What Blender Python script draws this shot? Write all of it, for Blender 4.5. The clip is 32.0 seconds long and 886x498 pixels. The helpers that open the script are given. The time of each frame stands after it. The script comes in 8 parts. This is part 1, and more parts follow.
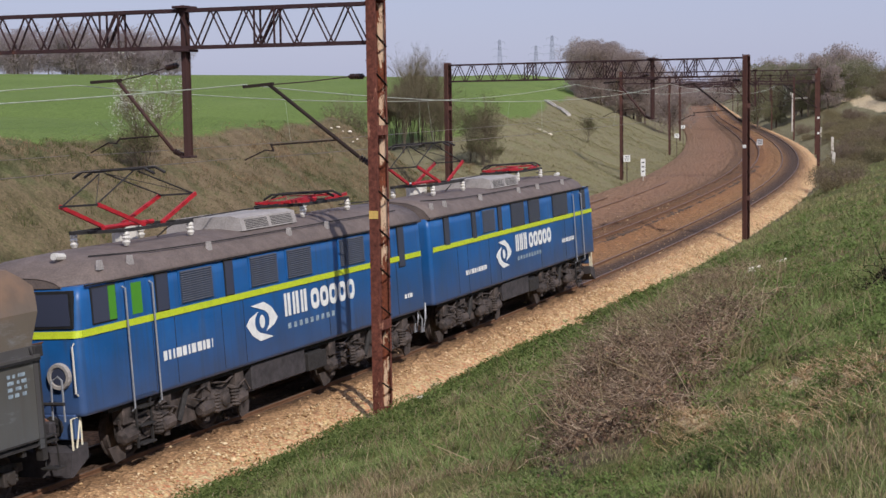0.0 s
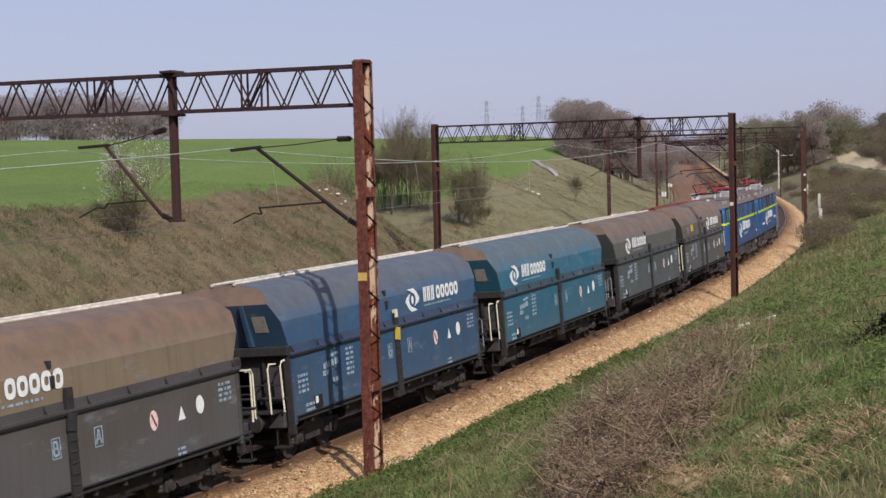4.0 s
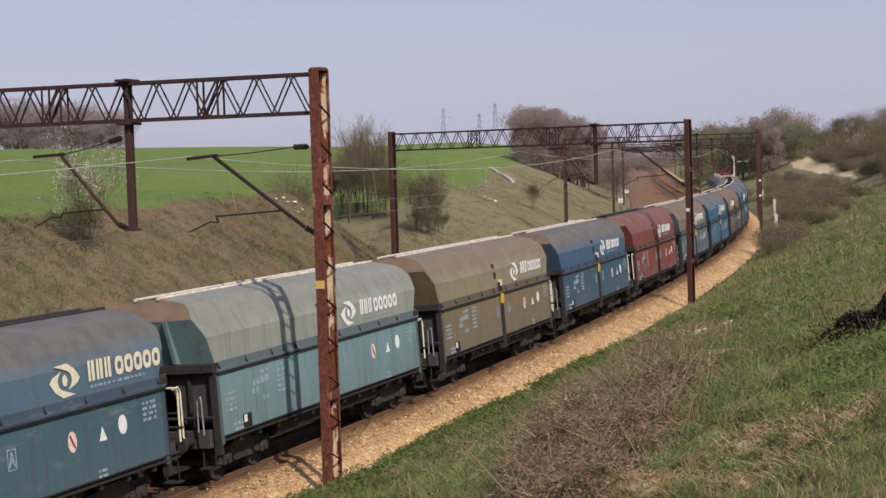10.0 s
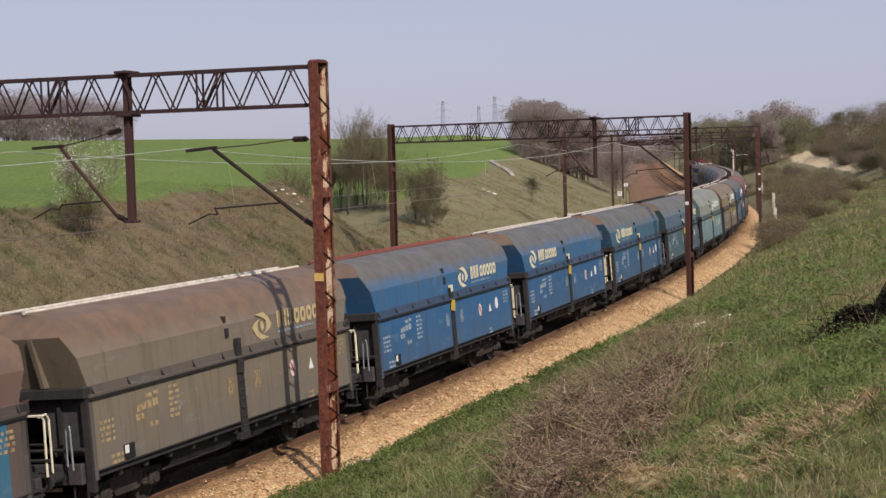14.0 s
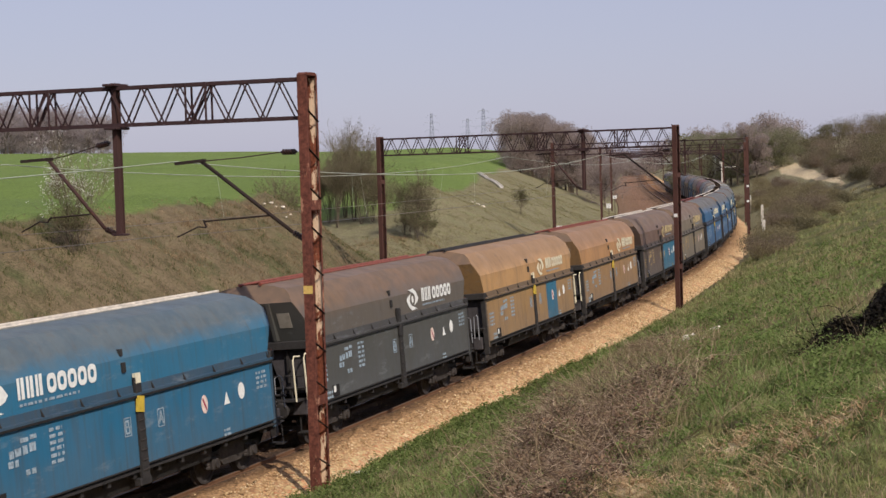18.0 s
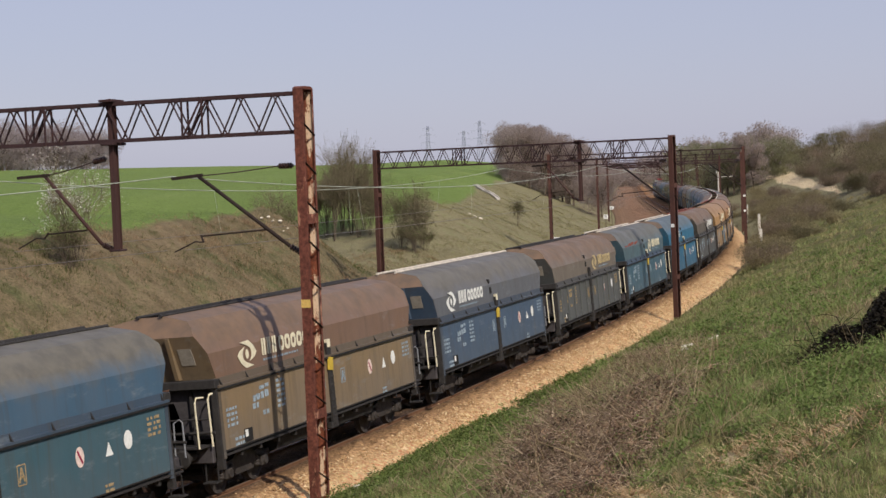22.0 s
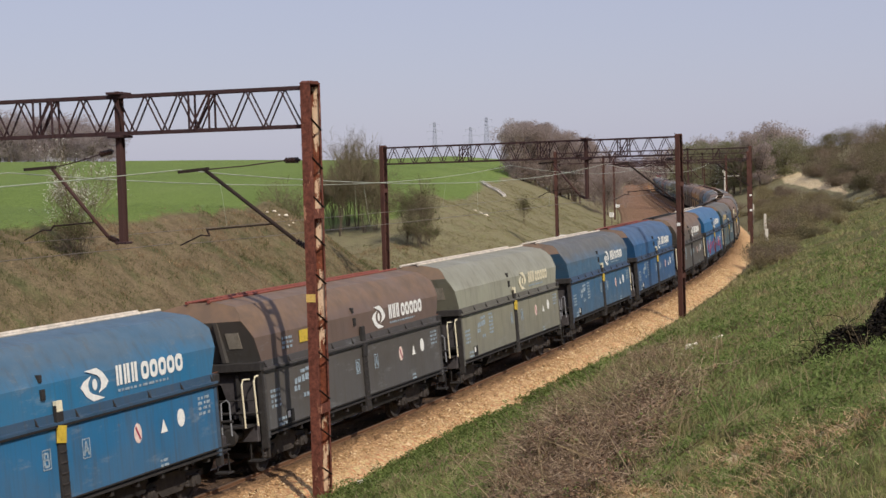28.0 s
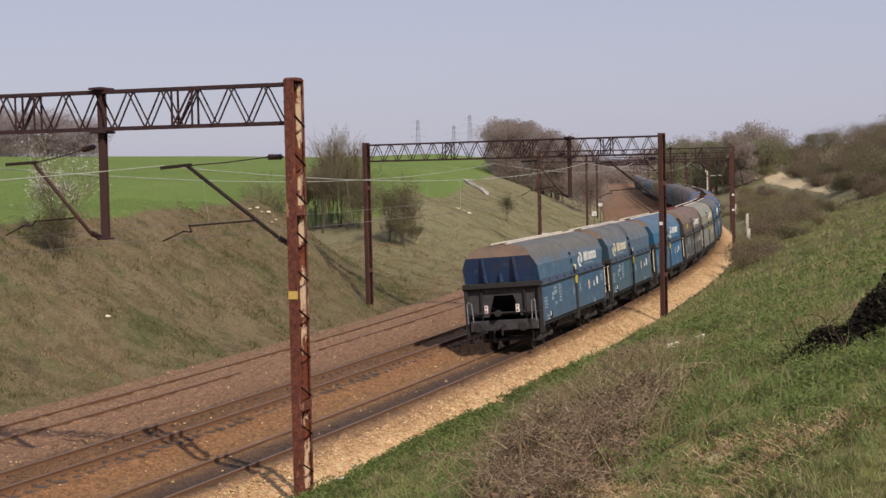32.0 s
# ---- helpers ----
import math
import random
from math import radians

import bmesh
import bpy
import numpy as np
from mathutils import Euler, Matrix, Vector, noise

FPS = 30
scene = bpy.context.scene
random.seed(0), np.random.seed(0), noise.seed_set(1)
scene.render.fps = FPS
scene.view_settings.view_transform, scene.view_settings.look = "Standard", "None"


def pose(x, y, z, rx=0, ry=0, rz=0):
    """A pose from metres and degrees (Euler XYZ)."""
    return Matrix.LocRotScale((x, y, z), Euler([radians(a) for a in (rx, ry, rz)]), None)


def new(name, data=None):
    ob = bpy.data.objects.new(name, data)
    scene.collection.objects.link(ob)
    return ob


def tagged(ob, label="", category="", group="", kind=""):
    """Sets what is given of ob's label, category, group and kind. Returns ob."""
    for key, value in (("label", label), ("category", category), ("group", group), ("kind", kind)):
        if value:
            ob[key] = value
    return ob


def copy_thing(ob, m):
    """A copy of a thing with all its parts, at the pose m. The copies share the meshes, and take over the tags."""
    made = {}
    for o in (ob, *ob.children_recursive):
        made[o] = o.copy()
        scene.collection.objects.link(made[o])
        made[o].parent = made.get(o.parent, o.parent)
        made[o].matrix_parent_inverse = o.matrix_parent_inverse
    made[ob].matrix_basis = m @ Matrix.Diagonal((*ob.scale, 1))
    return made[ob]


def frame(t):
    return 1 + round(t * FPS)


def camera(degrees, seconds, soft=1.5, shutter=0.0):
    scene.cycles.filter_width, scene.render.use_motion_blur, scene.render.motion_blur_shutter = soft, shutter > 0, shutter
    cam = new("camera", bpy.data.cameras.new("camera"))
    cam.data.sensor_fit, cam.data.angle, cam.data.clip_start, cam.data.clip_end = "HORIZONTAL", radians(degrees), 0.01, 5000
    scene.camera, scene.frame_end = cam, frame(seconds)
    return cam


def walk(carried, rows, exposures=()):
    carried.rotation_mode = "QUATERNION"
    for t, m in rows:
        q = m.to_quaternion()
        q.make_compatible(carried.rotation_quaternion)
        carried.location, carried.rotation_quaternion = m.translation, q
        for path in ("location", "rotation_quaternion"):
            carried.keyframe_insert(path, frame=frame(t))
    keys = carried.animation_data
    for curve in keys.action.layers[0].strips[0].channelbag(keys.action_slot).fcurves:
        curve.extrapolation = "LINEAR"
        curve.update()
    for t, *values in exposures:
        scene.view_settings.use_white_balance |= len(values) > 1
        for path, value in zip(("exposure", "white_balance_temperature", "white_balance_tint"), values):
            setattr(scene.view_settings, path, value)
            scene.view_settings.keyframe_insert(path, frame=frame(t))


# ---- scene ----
# A freight train on a curve through a shallow cutting, filmed from the bank beside it.
# x right, y ahead of the viewer, z up from the inner rail of the near track.

# ================= camera =================
EYE = (0.0, 0.0, 7.07)
cam = camera(30.25, 32.0, soft=1.5)
# seconds, pitch, roll, yaw
LOOK = [
    (0, -5.437, 0.854, 2.837), (0.5, -4.778, 1.117, 2.048), (1, -4.309, 1.182, 2.300), (1.5, -3.977, 1.266, 2.271), (2, -3.618, 1.262, 2.198),
    (2.5, -3.342, 1.750, 2.162), (3, -3.125, 1.795, 2.431), (3.5, -3.319, 1.508, 2.503), (5.5, -3.275, 1.852, 1.939), (6, -3.014, 1.893, 1.711),
    (6.5, -2.963, 1.948, 1.232), (7, -3.022, 1.814, 1.265), (7.5, -3.352, 1.653, 1.279), (8, -3.442, 1.736, 1.075), (8.5, -3.328, 1.598, 0.840),
    (9, -3.480, 1.727, 0.541), (9.5, -3.145, 1.826, 0.818), (10, -3.103, 1.775, 0.900), (10.5, -2.892, 1.508, 0.807), (11, -3.240, 1.487, 0.300),
    (11.5, -3.337, 1.666, 0.396), (12, -3.393, 1.694, 0.605), (12.5, -3.663, 1.679, 1.022), (13, -3.519, 1.743, 1.108), (13.5, -3.398, 1.775, 0.909),
    (14, -3.358, 1.614, 0.875), (14.5, -3.417, 1.690, 0.778), (16.5, -3.059, 1.732, 0.112), (17, -3.069, 1.895, 0.429), (17.5, -2.929, 1.514, 0.610),
    (18, -2.933, 1.695, 0.488), (18.5, -2.969, 1.768, 0.546), (19, -2.992, 1.788, 0.396), (19.5, -2.899, 1.632, 0.221), (20, -2.879, 1.784, 0.189),
    (20.5, -2.879, 1.930, 0.282), (21, -2.658, 1.968, 0.340), (21.5, -2.567, 2.208, 0.567), (22, -2.502, 2.248, 0.371), (22.5, -2.404, 2.311, 0.400),
    (23, -2.361, 2.220, 0.681), (23.5, -2.317, 2.161, 0.820), (24, -2.138, 1.907, 0.308), (24.5, -2.446, 1.711, -0.193), (25, -2.753, 1.908, 0.012),
    (25.5, -2.806, 2.027, 0.254), (27.5, -2.605, 1.533, 0.372), (28, -2.628, 1.614, 0.592), (28.5, -2.470, 1.690, 0.694), (29, -2.416, 1.497, 0.822),
    (29.5, -2.772, 1.703, 1.202), (30, -3.030, 1.350, 1.101), (30.5, -2.940, 1.189, 0.628), (31, -2.926, 1.404, 0.639), (31.5, -2.745, 1.339, 0.317),
    (32, -2.722, 1.240, 0.000),
]
walk(cam, [(t, pose(*EYE, 90 + p, r, y)) for t, p, r, y in LOOK], [(0, 0.0, 5950, 14), (2.5, 0.0, 5850, 14), (5.5, 0.0, 6200, 14), (9, 0.0, 6320, 14), (19, 0.0, 6430, 14), (22, 0.0, 6420, 12), (23.7, 0.0, 6850, 13), (25.2, 0.0, 6600, 12), (28.3, 0.0, 6480, 12), (30, 0.0, 6700, 13), (32, 0.0, 6600, 13)])

# ================= light =================
SUN_EL, SUN_AZ = radians(40.5), radians(150.0)  # azimuth from +y towards +x
to_sun = Vector((math.sin(SUN_AZ) * math.cos(SUN_EL), math.cos(SUN_AZ) * math.cos(SUN_EL), math.sin(SUN_EL)))
world = bpy.data.worlds.new("sky")
scene.world = world
world.use_nodes = True
wn = world.node_tree
bg = wn.nodes["Background"]
sky = wn.nodes.new("ShaderNodeTexSky")
sky.sky_type = "NISHITA"
sky.sun_disc = False
sky.sun_elevation, sky.sun_rotation = SUN_EL, SUN_AZ
sky.air_density, sky.dust_density, sky.ozone_density = 1.1, 0.8, 1.6
haze = wn.nodes.new("ShaderNodeMix")  # spring haze evens out the sky
haze.data_type = "RGBA"
haze.inputs[0].default_value = 0.8
haze.inputs[7].default_value = (3.6, 3.7, 4.95, 1)
wn.links.new(sky.outputs[0], haze.inputs[6])
wn.links.new(haze.outputs[2], bg.inputs[0])
bg.inputs[1].default_value = 0.12
sun_data = bpy.data.lights.new("sun", "SUN")
sun_data.energy, sun_data.angle, sun_data.color = 4.0, radians(0.55), (1.0, 0.92, 0.80)
sun = new("sun", sun_data)
sun.matrix_world = Matrix.Translation((40, -60, 80)) @ to_sun.to_track_quat("Z", "Y").to_matrix().to_4x4()

# ================= the line of the track =================
CANT = 0.062          # the outer, right-hand rail lies higher
TRACK2 = -3.90        # the second track's offset
TRACK2_Z = 0.11
KNOTS = [-200, -60, -20, 20, 60, 100, 140, 190, 250, 330, 450, 650]
BENDS = [0.0, -0.00168, -0.00168, -0.00153, -0.0012, -0.00178, -0.00094, -0.00046, -0.00006, 0.00017, 0.00001, 0.00001]
LINE_S = np.arange(-640.0, 900.5, 1.0)
_k = np.interp(LINE_S, KNOTS, BENDS)
_th = np.concatenate([[0], np.cumsum((_k[1:] + _k[:-1]) / 2)])
_i0 = int(np.argmin(np.abs(LINE_S)))
LINE_TH = _th - _th[_i0] + 0.33967
_dx, _dy = np.sin(LINE_TH), np.cos(LINE_TH)
_x = np.concatenate([[0], np.cumsum((_dx[1:] + _dx[:-1]) / 2)])
_y = np.concatenate([[0], np.cumsum((_dy[1:] + _dy[:-1]) / 2)])
LINE_X, LINE_Y = _x - _x[_i0] - 4.6154, _y - _y[_i0] + 42.1138


def heading(s):
    return float(np.interp(s, LINE_S, LINE_TH))


def on_line(s, lat, z=0.0):
    """The place at s metres along the near track and lat metres to its right."""
    th = heading(s)
    return Vector((float(np.interp(s, LINE_S, LINE_X)) + lat * math.cos(th), float(np.interp(s, LINE_S, LINE_Y)) - lat * math.sin(th), z))


def to_line(x, y):
    """s and lat of many places at once."""
    x, y = np.asarray(x, float), np.asarray(y, float)
    S, L = np.empty(x.shape), np.empty(x.shape)
    cx, cy, cs = LINE_X[::4], LINE_Y[::4], LINE_S[::4]
    for a in range(0, len(x), 20000):
        px, py = x[a:a + 20000], y[a:a + 20000]
        i = np.argmin((px[:, None] - cx) ** 2 + (py[:, None] - cy) ** 2, axis=1)
        th = np.interp(cs[i], LINE_S, LINE_TH)
        dx, dy = px - cx[i], py - cy[i]
        S[a:a + 20000] = cs[i] + dx * np.sin(th) + dy * np.cos(th)
        L[a:a + 20000] = dx * np.cos(th) - dy * np.sin(th)
    return S, L


def smooth(v, a, b):
    u = np.clip((v - a) / (b - a), 0, 1)
    return u * u * (3 - 2 * u)


def waves(x, y, size, seed=0.0):
    """Cheap uneven ground: a few crossed waves, about -1 to 1."""
    out = 0
    for i, (kx, ky, ph) in enumerate(((1.0, 0.31, 0.3), (-0.42, 0.91, 1.7), (0.67, -0.83, 4.1), (1.73, 1.21, 2.2), (-2.1, 1.4, 5.0), (0.9, 2.6, 0.9))):
        out = out + np.sin((x * kx + y * ky) / size + ph + seed * (i + 1)) / (1 + i * 0.35)
    return out / 3.2


def lumps(x, y, size, seed=0):
    """Soft random blotches without any direction, 0 to 1."""
    x, y = np.asarray(x, float) / size, np.asarray(y, float) / size
    out, amp = 0.0, 0.6
    for o in range(2):
        i, j = np.floor(x), np.floor(y)
        u, v = x - i, y - j
        u, v = u * u * (3 - 2 * u), v * v * (3 - 2 * v)

        def h(a, b):
            w = np.sin(a * 127.1 + b * 311.7 + seed * 74.7 + o * 19.19) * 43758.5453
            return w - np.floor(w)

        out = out + amp * ((h(i, j) * (1 - u) + h(i + 1, j) * u) * (1 - v) + (h(i, j + 1) * (1 - u) + h(i + 1, j + 1) * u) * v)
        x, y, amp = x * 2.3 + 5.3, y * 2.3 + 1.7, 0.4
    return out


def field_edge(s):
    """How far left of the line the crop begins."""
    return np.interp(s, [-40, 20, 34, 50, 92, 160, 220], [-22.6, -22.3, -21.6, -22.4, -24.3, -27.5, -29.5])


def bare_earth(x, y):
    """1 where the turf of the near slope is worn down to earth and flat straw."""
    x, y = np.asarray(x, float), np.asarray(y, float)
    b = np.zeros(np.broadcast(x, y).shape)
    for px, py, rx, ry in ((2.85, 13.4, 0.42, 0.6), (2.6, 15.0, 0.4, 0.7), (2.2, 12.7, 0.3, 0.5), (5.7, 31.0, 0.4, 1.2), (1.5, 14.6, 0.25, 0.5)):
        b = np.maximum(b, np.exp(-(((x - px) / rx) ** 2 + ((y - py) / ry) ** 2)))
    return b * (0.6 + 0.8 * lumps(x, y, 0.5, 91))


def bramble_belt(x, y):
    """1 in the belt of brambles that runs down the near slope, 0 outside."""
    x, y = np.asarray(x, float), np.asarray(y, float)
    mid = np.interp(y, [14, 18, 23, 31, 39, 48], [0.6, 1.1, 1.8, 3.0, 4.0, 5.4])
    half = np.interp(y, [13, 15, 23, 31, 39, 48, 53], [0.1, 0.7, 1.2, 1.6, 1.8, 1.3, 0.1])
    ragged = (lumps(x, y, 1.1, 41) - 0.5) * 1.1
    return (1 - smooth(np.abs(x - mid) / half + ragged, 0.75, 1.1)) * smooth(y, 12.8, 14.2)


def ground_z(x, y):
    x, y = np.asarray(x, float), np.asarray(y, float)
    s, lat = to_line(x, y)
    # the bank and the field beyond it
    crest = -22.0 - 12.0 * smooth(s, 75, 140)
    along = s + (lat + 20) * 0.5
    top = 5.5 - 3.9 * smooth(along, 49, 62) * (1 - smooth(along, 70, 98))  + 2.2 * smooth(s, 100, 150) * (1 - smooth(crest - lat, 8, 70))  # a gully breaks the bank
    u = np.clip((-12.2 - lat) / (-12.2 - crest), 0, 1)
    z_bank = -0.45 + (top + 0.45) * (0.55 * u + 0.45 * u * u * (3 - 2 * u))
    q = ((crest - lat) + 0.35 * np.clip(s - 60, 0, 400)) / 285
    z_field = 8.3 * smooth(q, 0, 1) * smooth(crest - lat, 0, 30)
    z_left = z_bank + z_field + ((lumps(x, y, 6.0, 3) - 0.5) * 0.75 + (lumps(x, y, 1.9, 61) - 0.5) * 0.5 - 0.25 * smooth(lumps(x, y, 1.1, 62), 0.6, 0.8)) * smooth(-lat, 12.5, 16) * (1 - smooth(crest - lat, 4, 14))
    # the slope up to the viewer's knoll, and the hill beyond
    v = np.clip((lat - 2.7) / 16.7, 0, 1.25)
    z_right = -0.40 + 5.83 * np.where(v < 0.9, v, 0.9 + (v - 0.9) * 0.55)
    z_right = z_right + 5.5 * smooth(lat, 16.5, 46) * smooth(s, 40, 140)
    z_right = z_right + ((lumps(x, y, 3.6, 5) - 0.5) * 0.5 + (lumps(x, y, 1.5, 17) - 0.5) * 0.3 + (lumps(x, y, 0.7, 7) - 0.5) * 0.22) * smooth(lat, 3.0, 6.5)
    z_right = z_right - 0.2 * smooth(lumps(x, y, 0.55, 51), 0.62, 0.76) * smooth(lat, 4.0, 6.5)
    z_right = z_right + 0.16 * bramble_belt(x, y) * smooth(lat, 3.0, 6.5)
    for px, py, rx, ry, deep in ((6.7, 24.0, 1.5, 1.3, 0.4), (2.7, 17.1, 0.26, 0.5, 0.5), (3.35, 31.5, 0.4, 0.8, 0.35), (1.9, 21.5, 0.3, 0.7, 0.3)):
        z_right = z_right - deep * smooth(np.exp(-(((x - px) / rx) ** 2 + ((y - py) / ry) ** 2)), 0.25, 0.7)
    z = np.where(lat < -12.2, z_left, np.where(lat > 2.7, z_right, -0.85))
    z = np.where((lat >= -12.2) & (lat < -11.8), -0.45 - 0.4 * (lat + 12.2) / 0.4, z)
    # far off the land levels out
    far = smooth(np.hypot(x, y), 700, 1500)
    return z * (1 - far) + 6.0 * far


def gz(x, y):
    return float(ground_z([x], [y])[0])


# ================= materials =================
def C(r, g, b):
    return tuple(((c / 255) / 12.92 if c <= 10 else (((c / 255) + 0.055) / 1.055) ** 2.4) for c in (r, g, b)) + (1.0,)


class Nodes:
    """A short way to write a node material."""

    def __init__(self, name):
        self.m = bpy.data.materials.new(name)
        self.m.use_nodes = True
        self.t = self.m.node_tree
        self.b = self.t.nodes["Principled BSDF"]

    def n(self, kind, **settings):
        node = self.t.nodes.new("ShaderNode" + kind)
        for key, value in settings.items():
            if key == "op":
                node.operation = value
            elif key == "blend":
                node.blend_type = value
            elif key == "dtype":
                node.data_type = value
        return node

    def link(self, a, b):
        self.t.links.new(a, b)

    def coord(self, which="Object"):
        return self.n("TexCoord").outputs[which]

    def noise(self, scale, detail=4.0, rough=0.6, where=None):
        node = self.n("TexNoise")
        node.inputs["Scale"].default_value, node.inputs["Detail"].default_value, node.inputs["Roughness"].default_value = scale, detail, rough
        self.link(where if where is not None else self.coord(), node.inputs["Vector"])
        return node.outputs["Fac"]

    def voronoi(self, scale, out="Distance", where=None):
        node = self.n("TexVoronoi")
        node.inputs["Scale"].default_value = scale
        self.link(where if where is not None else self.coord(), node.inputs["Vector"])
        return node.outputs[out]

    def ramp(self, fac, *stops):
        node = self.n("ValToRGB")
        els = node.color_ramp.elements
        while len(els) < len(stops):
            els.new(0.5)
        for el, (p, c) in zip(els, stops):
            el.position = p
            el.color = c if not isinstance(c, (int, float)) else (c, c, c, 1)
        self.link(fac, node.inputs[0])
        return node.outputs[0]

    def mix(self, fac, a, b, blend="MIX"):
        node = self.n("Mix", dtype="RGBA", blend=blend)
        for value, sock in ((fac, node.inputs[0]), (a, node.inputs[6]), (b, node.inputs[7])):
            if hasattr(value, "is_linked"):
                self.link(value, sock)
            else:
                sock.default_value = value
        return node.outputs[2]

    def math(self, op, a, b=0.0):
        node = self.n("Math", op=op)
        for value, sock in ((a, node.inputs[0]), (b, node.inputs[1])):
            if hasattr(value, "is_linked"):
                self.link(value, sock)
            else:
                sock.default_value = value
        return node.outputs[0]

    def axis(self, vector, i):
        node = self.n("SeparateXYZ")
        self.link(vector, node.inputs[0])
        return node.outputs[i]

    def stretch(self, vector, x, y, z):
        node = self.n("Mapping")
        node.inputs["Scale"].default_value = (x, y, z)
        self.link(vector, node.inputs["Vector"])
        return node.outputs[0]

    def bump(self, height, strength=0.3, distance=0.02):
        node = self.n("Bump")
        node.inputs["Strength"].default_value, node.inputs["Distance"].default_value = strength, distance
        self.link(height, node.inputs["Height"])
        self.link(node.outputs[0], self.b.inputs["Normal"])

    def done(self, color, rough=0.7, metal=0.0, spec=0.5):
        for value, key in ((color, "Base Color"), (rough, "Roughness"), (metal, "Metallic"), (spec, "Specular IOR Level")):
            if hasattr(value, "is_linked"):
                self.link(value, self.b.inputs[key])
            else:
                self.b.inputs[key].default_value = value
        return self.m


def plain(name, color, rough=0.6, metal=0.0, vary=0.25, scale=6.0, bump=0.15):
    """Paint or metal with blotches and a fine grain."""
    k = Nodes(name)
    dark = tuple(c * (1 - vary) for c in color[:3]) + (1,)
    light = tuple(min(1, c * (1 + vary * 0.7)) for c in color[:3]) + (1,)
    col = k.ramp(k.noise(scale), (0.3, dark), (0.7, light))
    fine = k.noise(scale * 12, 2)
    col = k.mix(0.18, col, k.ramp(fine, (0.35, 0.0), (0.7, 1.0)), "OVERLAY")
    k.bump(fine, bump, 0.004)
    return k.done(col, k.ramp(k.noise(scale * 2.3), (0.3, max(rough - 0.12, 0.05)), (0.7, min(rough + 0.12, 1))), metal)


def wagon_paint(name, dust_a, dust_b, rust):
    """Weathered paint in the object's own colour, with settled dust and rust runs on the upper sheets."""
    k = Nodes(name)
    info = k.n("ObjectInfo")
    base, dust_amount, rnd = info.outputs["Color"], info.outputs["Alpha"], info.outputs["Random"]
    oc = k.coord()
    shift = k.n("VectorMath", op="ADD")
    k.link(oc, shift.inputs[0])
    comb = k.n("CombineXYZ")
    k.link(k.math("MULTIPLY", rnd, 57.0), comb.inputs[0])
    k.link(comb.outputs[0], shift.inputs[1])
    p = shift.outputs[0]
    z = k.axis(oc, 2)
    big = k.noise(0.7, 5, 0.65, p)
    col = k.mix(k.ramp(big, (0.35, 0.0), (0.75, 0.36)), base, k.mix(0.6, base, C(104, 104, 104)))
    # wear and road film that gathers towards the bottom of the sheets
    film = k.n("MapRange")
    k.link(k.math("ADD", z, k.math("MULTIPLY", k.math("SUBTRACT", k.noise(1.4, 5, 0.7, k.stretch(p, 1.0, 1.0, 0.45)), 0.5), 2.2)), film.inputs[0])
    film.inputs[1].default_value, film.inputs[2].default_value = 2.1, 0.9
    col = k.mix(k.math("MULTIPLY", film.outputs[0], 0.32), col, C(88, 94, 100))
    # runs of dirt down the sheets
    streak = k.noise(1.0, 3, 0.7, k.stretch(p, 5.0, 3.0, 0.35))
    col = k.mix(k.ramp(streak, (0.52, 0.0), (0.72, 0.42)), col, C(74, 66, 56))
    fine_run = k.noise(1.0, 4, 0.75, k.stretch(p, 16.0, 4.0, 0.22))
    col = k.mix(k.ramp(fine_run, (0.5, 0.0), (0.7, 0.15)), col, C(58, 54, 50))
    scuff = k.noise(1.6, 6, 0.78, k.stretch(p, 0.55, 1.0, 2.0))
    col = k.mix(k.ramp(scuff, (0.57, 0.0), (0.70, 0.34)), col, C(142, 148, 150))
    # dust on the inward-sloping top
    edge = k.math("ADD", z, k.math("MULTIPLY", k.math("SUBTRACT", big, 0.5), 0.7))
    lo = k.n("MapRange")
    k.link(edge, lo.inputs[0])
    lo.inputs[1].default_value, lo.inputs[2].default_value = 3.15, 3.62
    dust = k.mix(k.ramp(k.noise(2.2, 4, 0.6, p), (0.4, 0.0), (0.62, 1.0)), dust_a, dust_b)
    col = k.mix(k.math("MULTIPLY", lo.outputs[0], dust_amount), col, dust)
    # rust spots and chipped patches
    chips = k.ramp(k.noise(9.0, 6, 0.7, p), (0.66, 0.0), (0.74, rust))
    col = k.mix(chips, col, C(98, 58, 38))
    k.bump(k.noise(1.3, 2, 0.5, p), 0.25, 0.05)
    return k.done(col, k.ramp(big, (0.3, 0.42), (0.7, 0.7)), 0.0, 0.4)


def loco_paint():
    k = Nodes("locomotive_blue")
    oc = k.coord()
    big = k.noise(0.6, 5, 0.65)
    col = k.ramp(big, (0.3, C(24, 76, 127)), (0.55, C(30, 89, 149)), (0.8, C(50, 108, 163)))
    low = k.n("MapRange")
    k.link(k.math("ADD", k.axis(oc, 2), k.math("MULTIPLY", k.noise(1.6, 4, 0.7), 0.9)), low.inputs[0])
    low.inputs[1].default_value, low.inputs[2].default_value = 2.9, 1.8
    col = k.mix(k.math("MULTIPLY", low.outputs[0], 0.55), col, C(76, 74, 84))
    streak = k.noise(1.0, 3, 0.7, k.stretch(oc, 6, 3, 0.3))
    col = k.mix(k.ramp(streak, (0.5, 0.0), (0.7, 0.4)), col, C(62, 64, 70))
    col = k.mix(k.ramp(k.noise(7.0, 6, 0.75), (0.62, 0.0), (0.72, 0.3)), col, C(120, 126, 136))
    k.bump(k.noise(1.1, 2, 0.5), 0.2, 0.05)
    return k.done(col, k.ramp(big, (0.3, 0.3), (0.7, 0.5)), 0.0, 0.5)


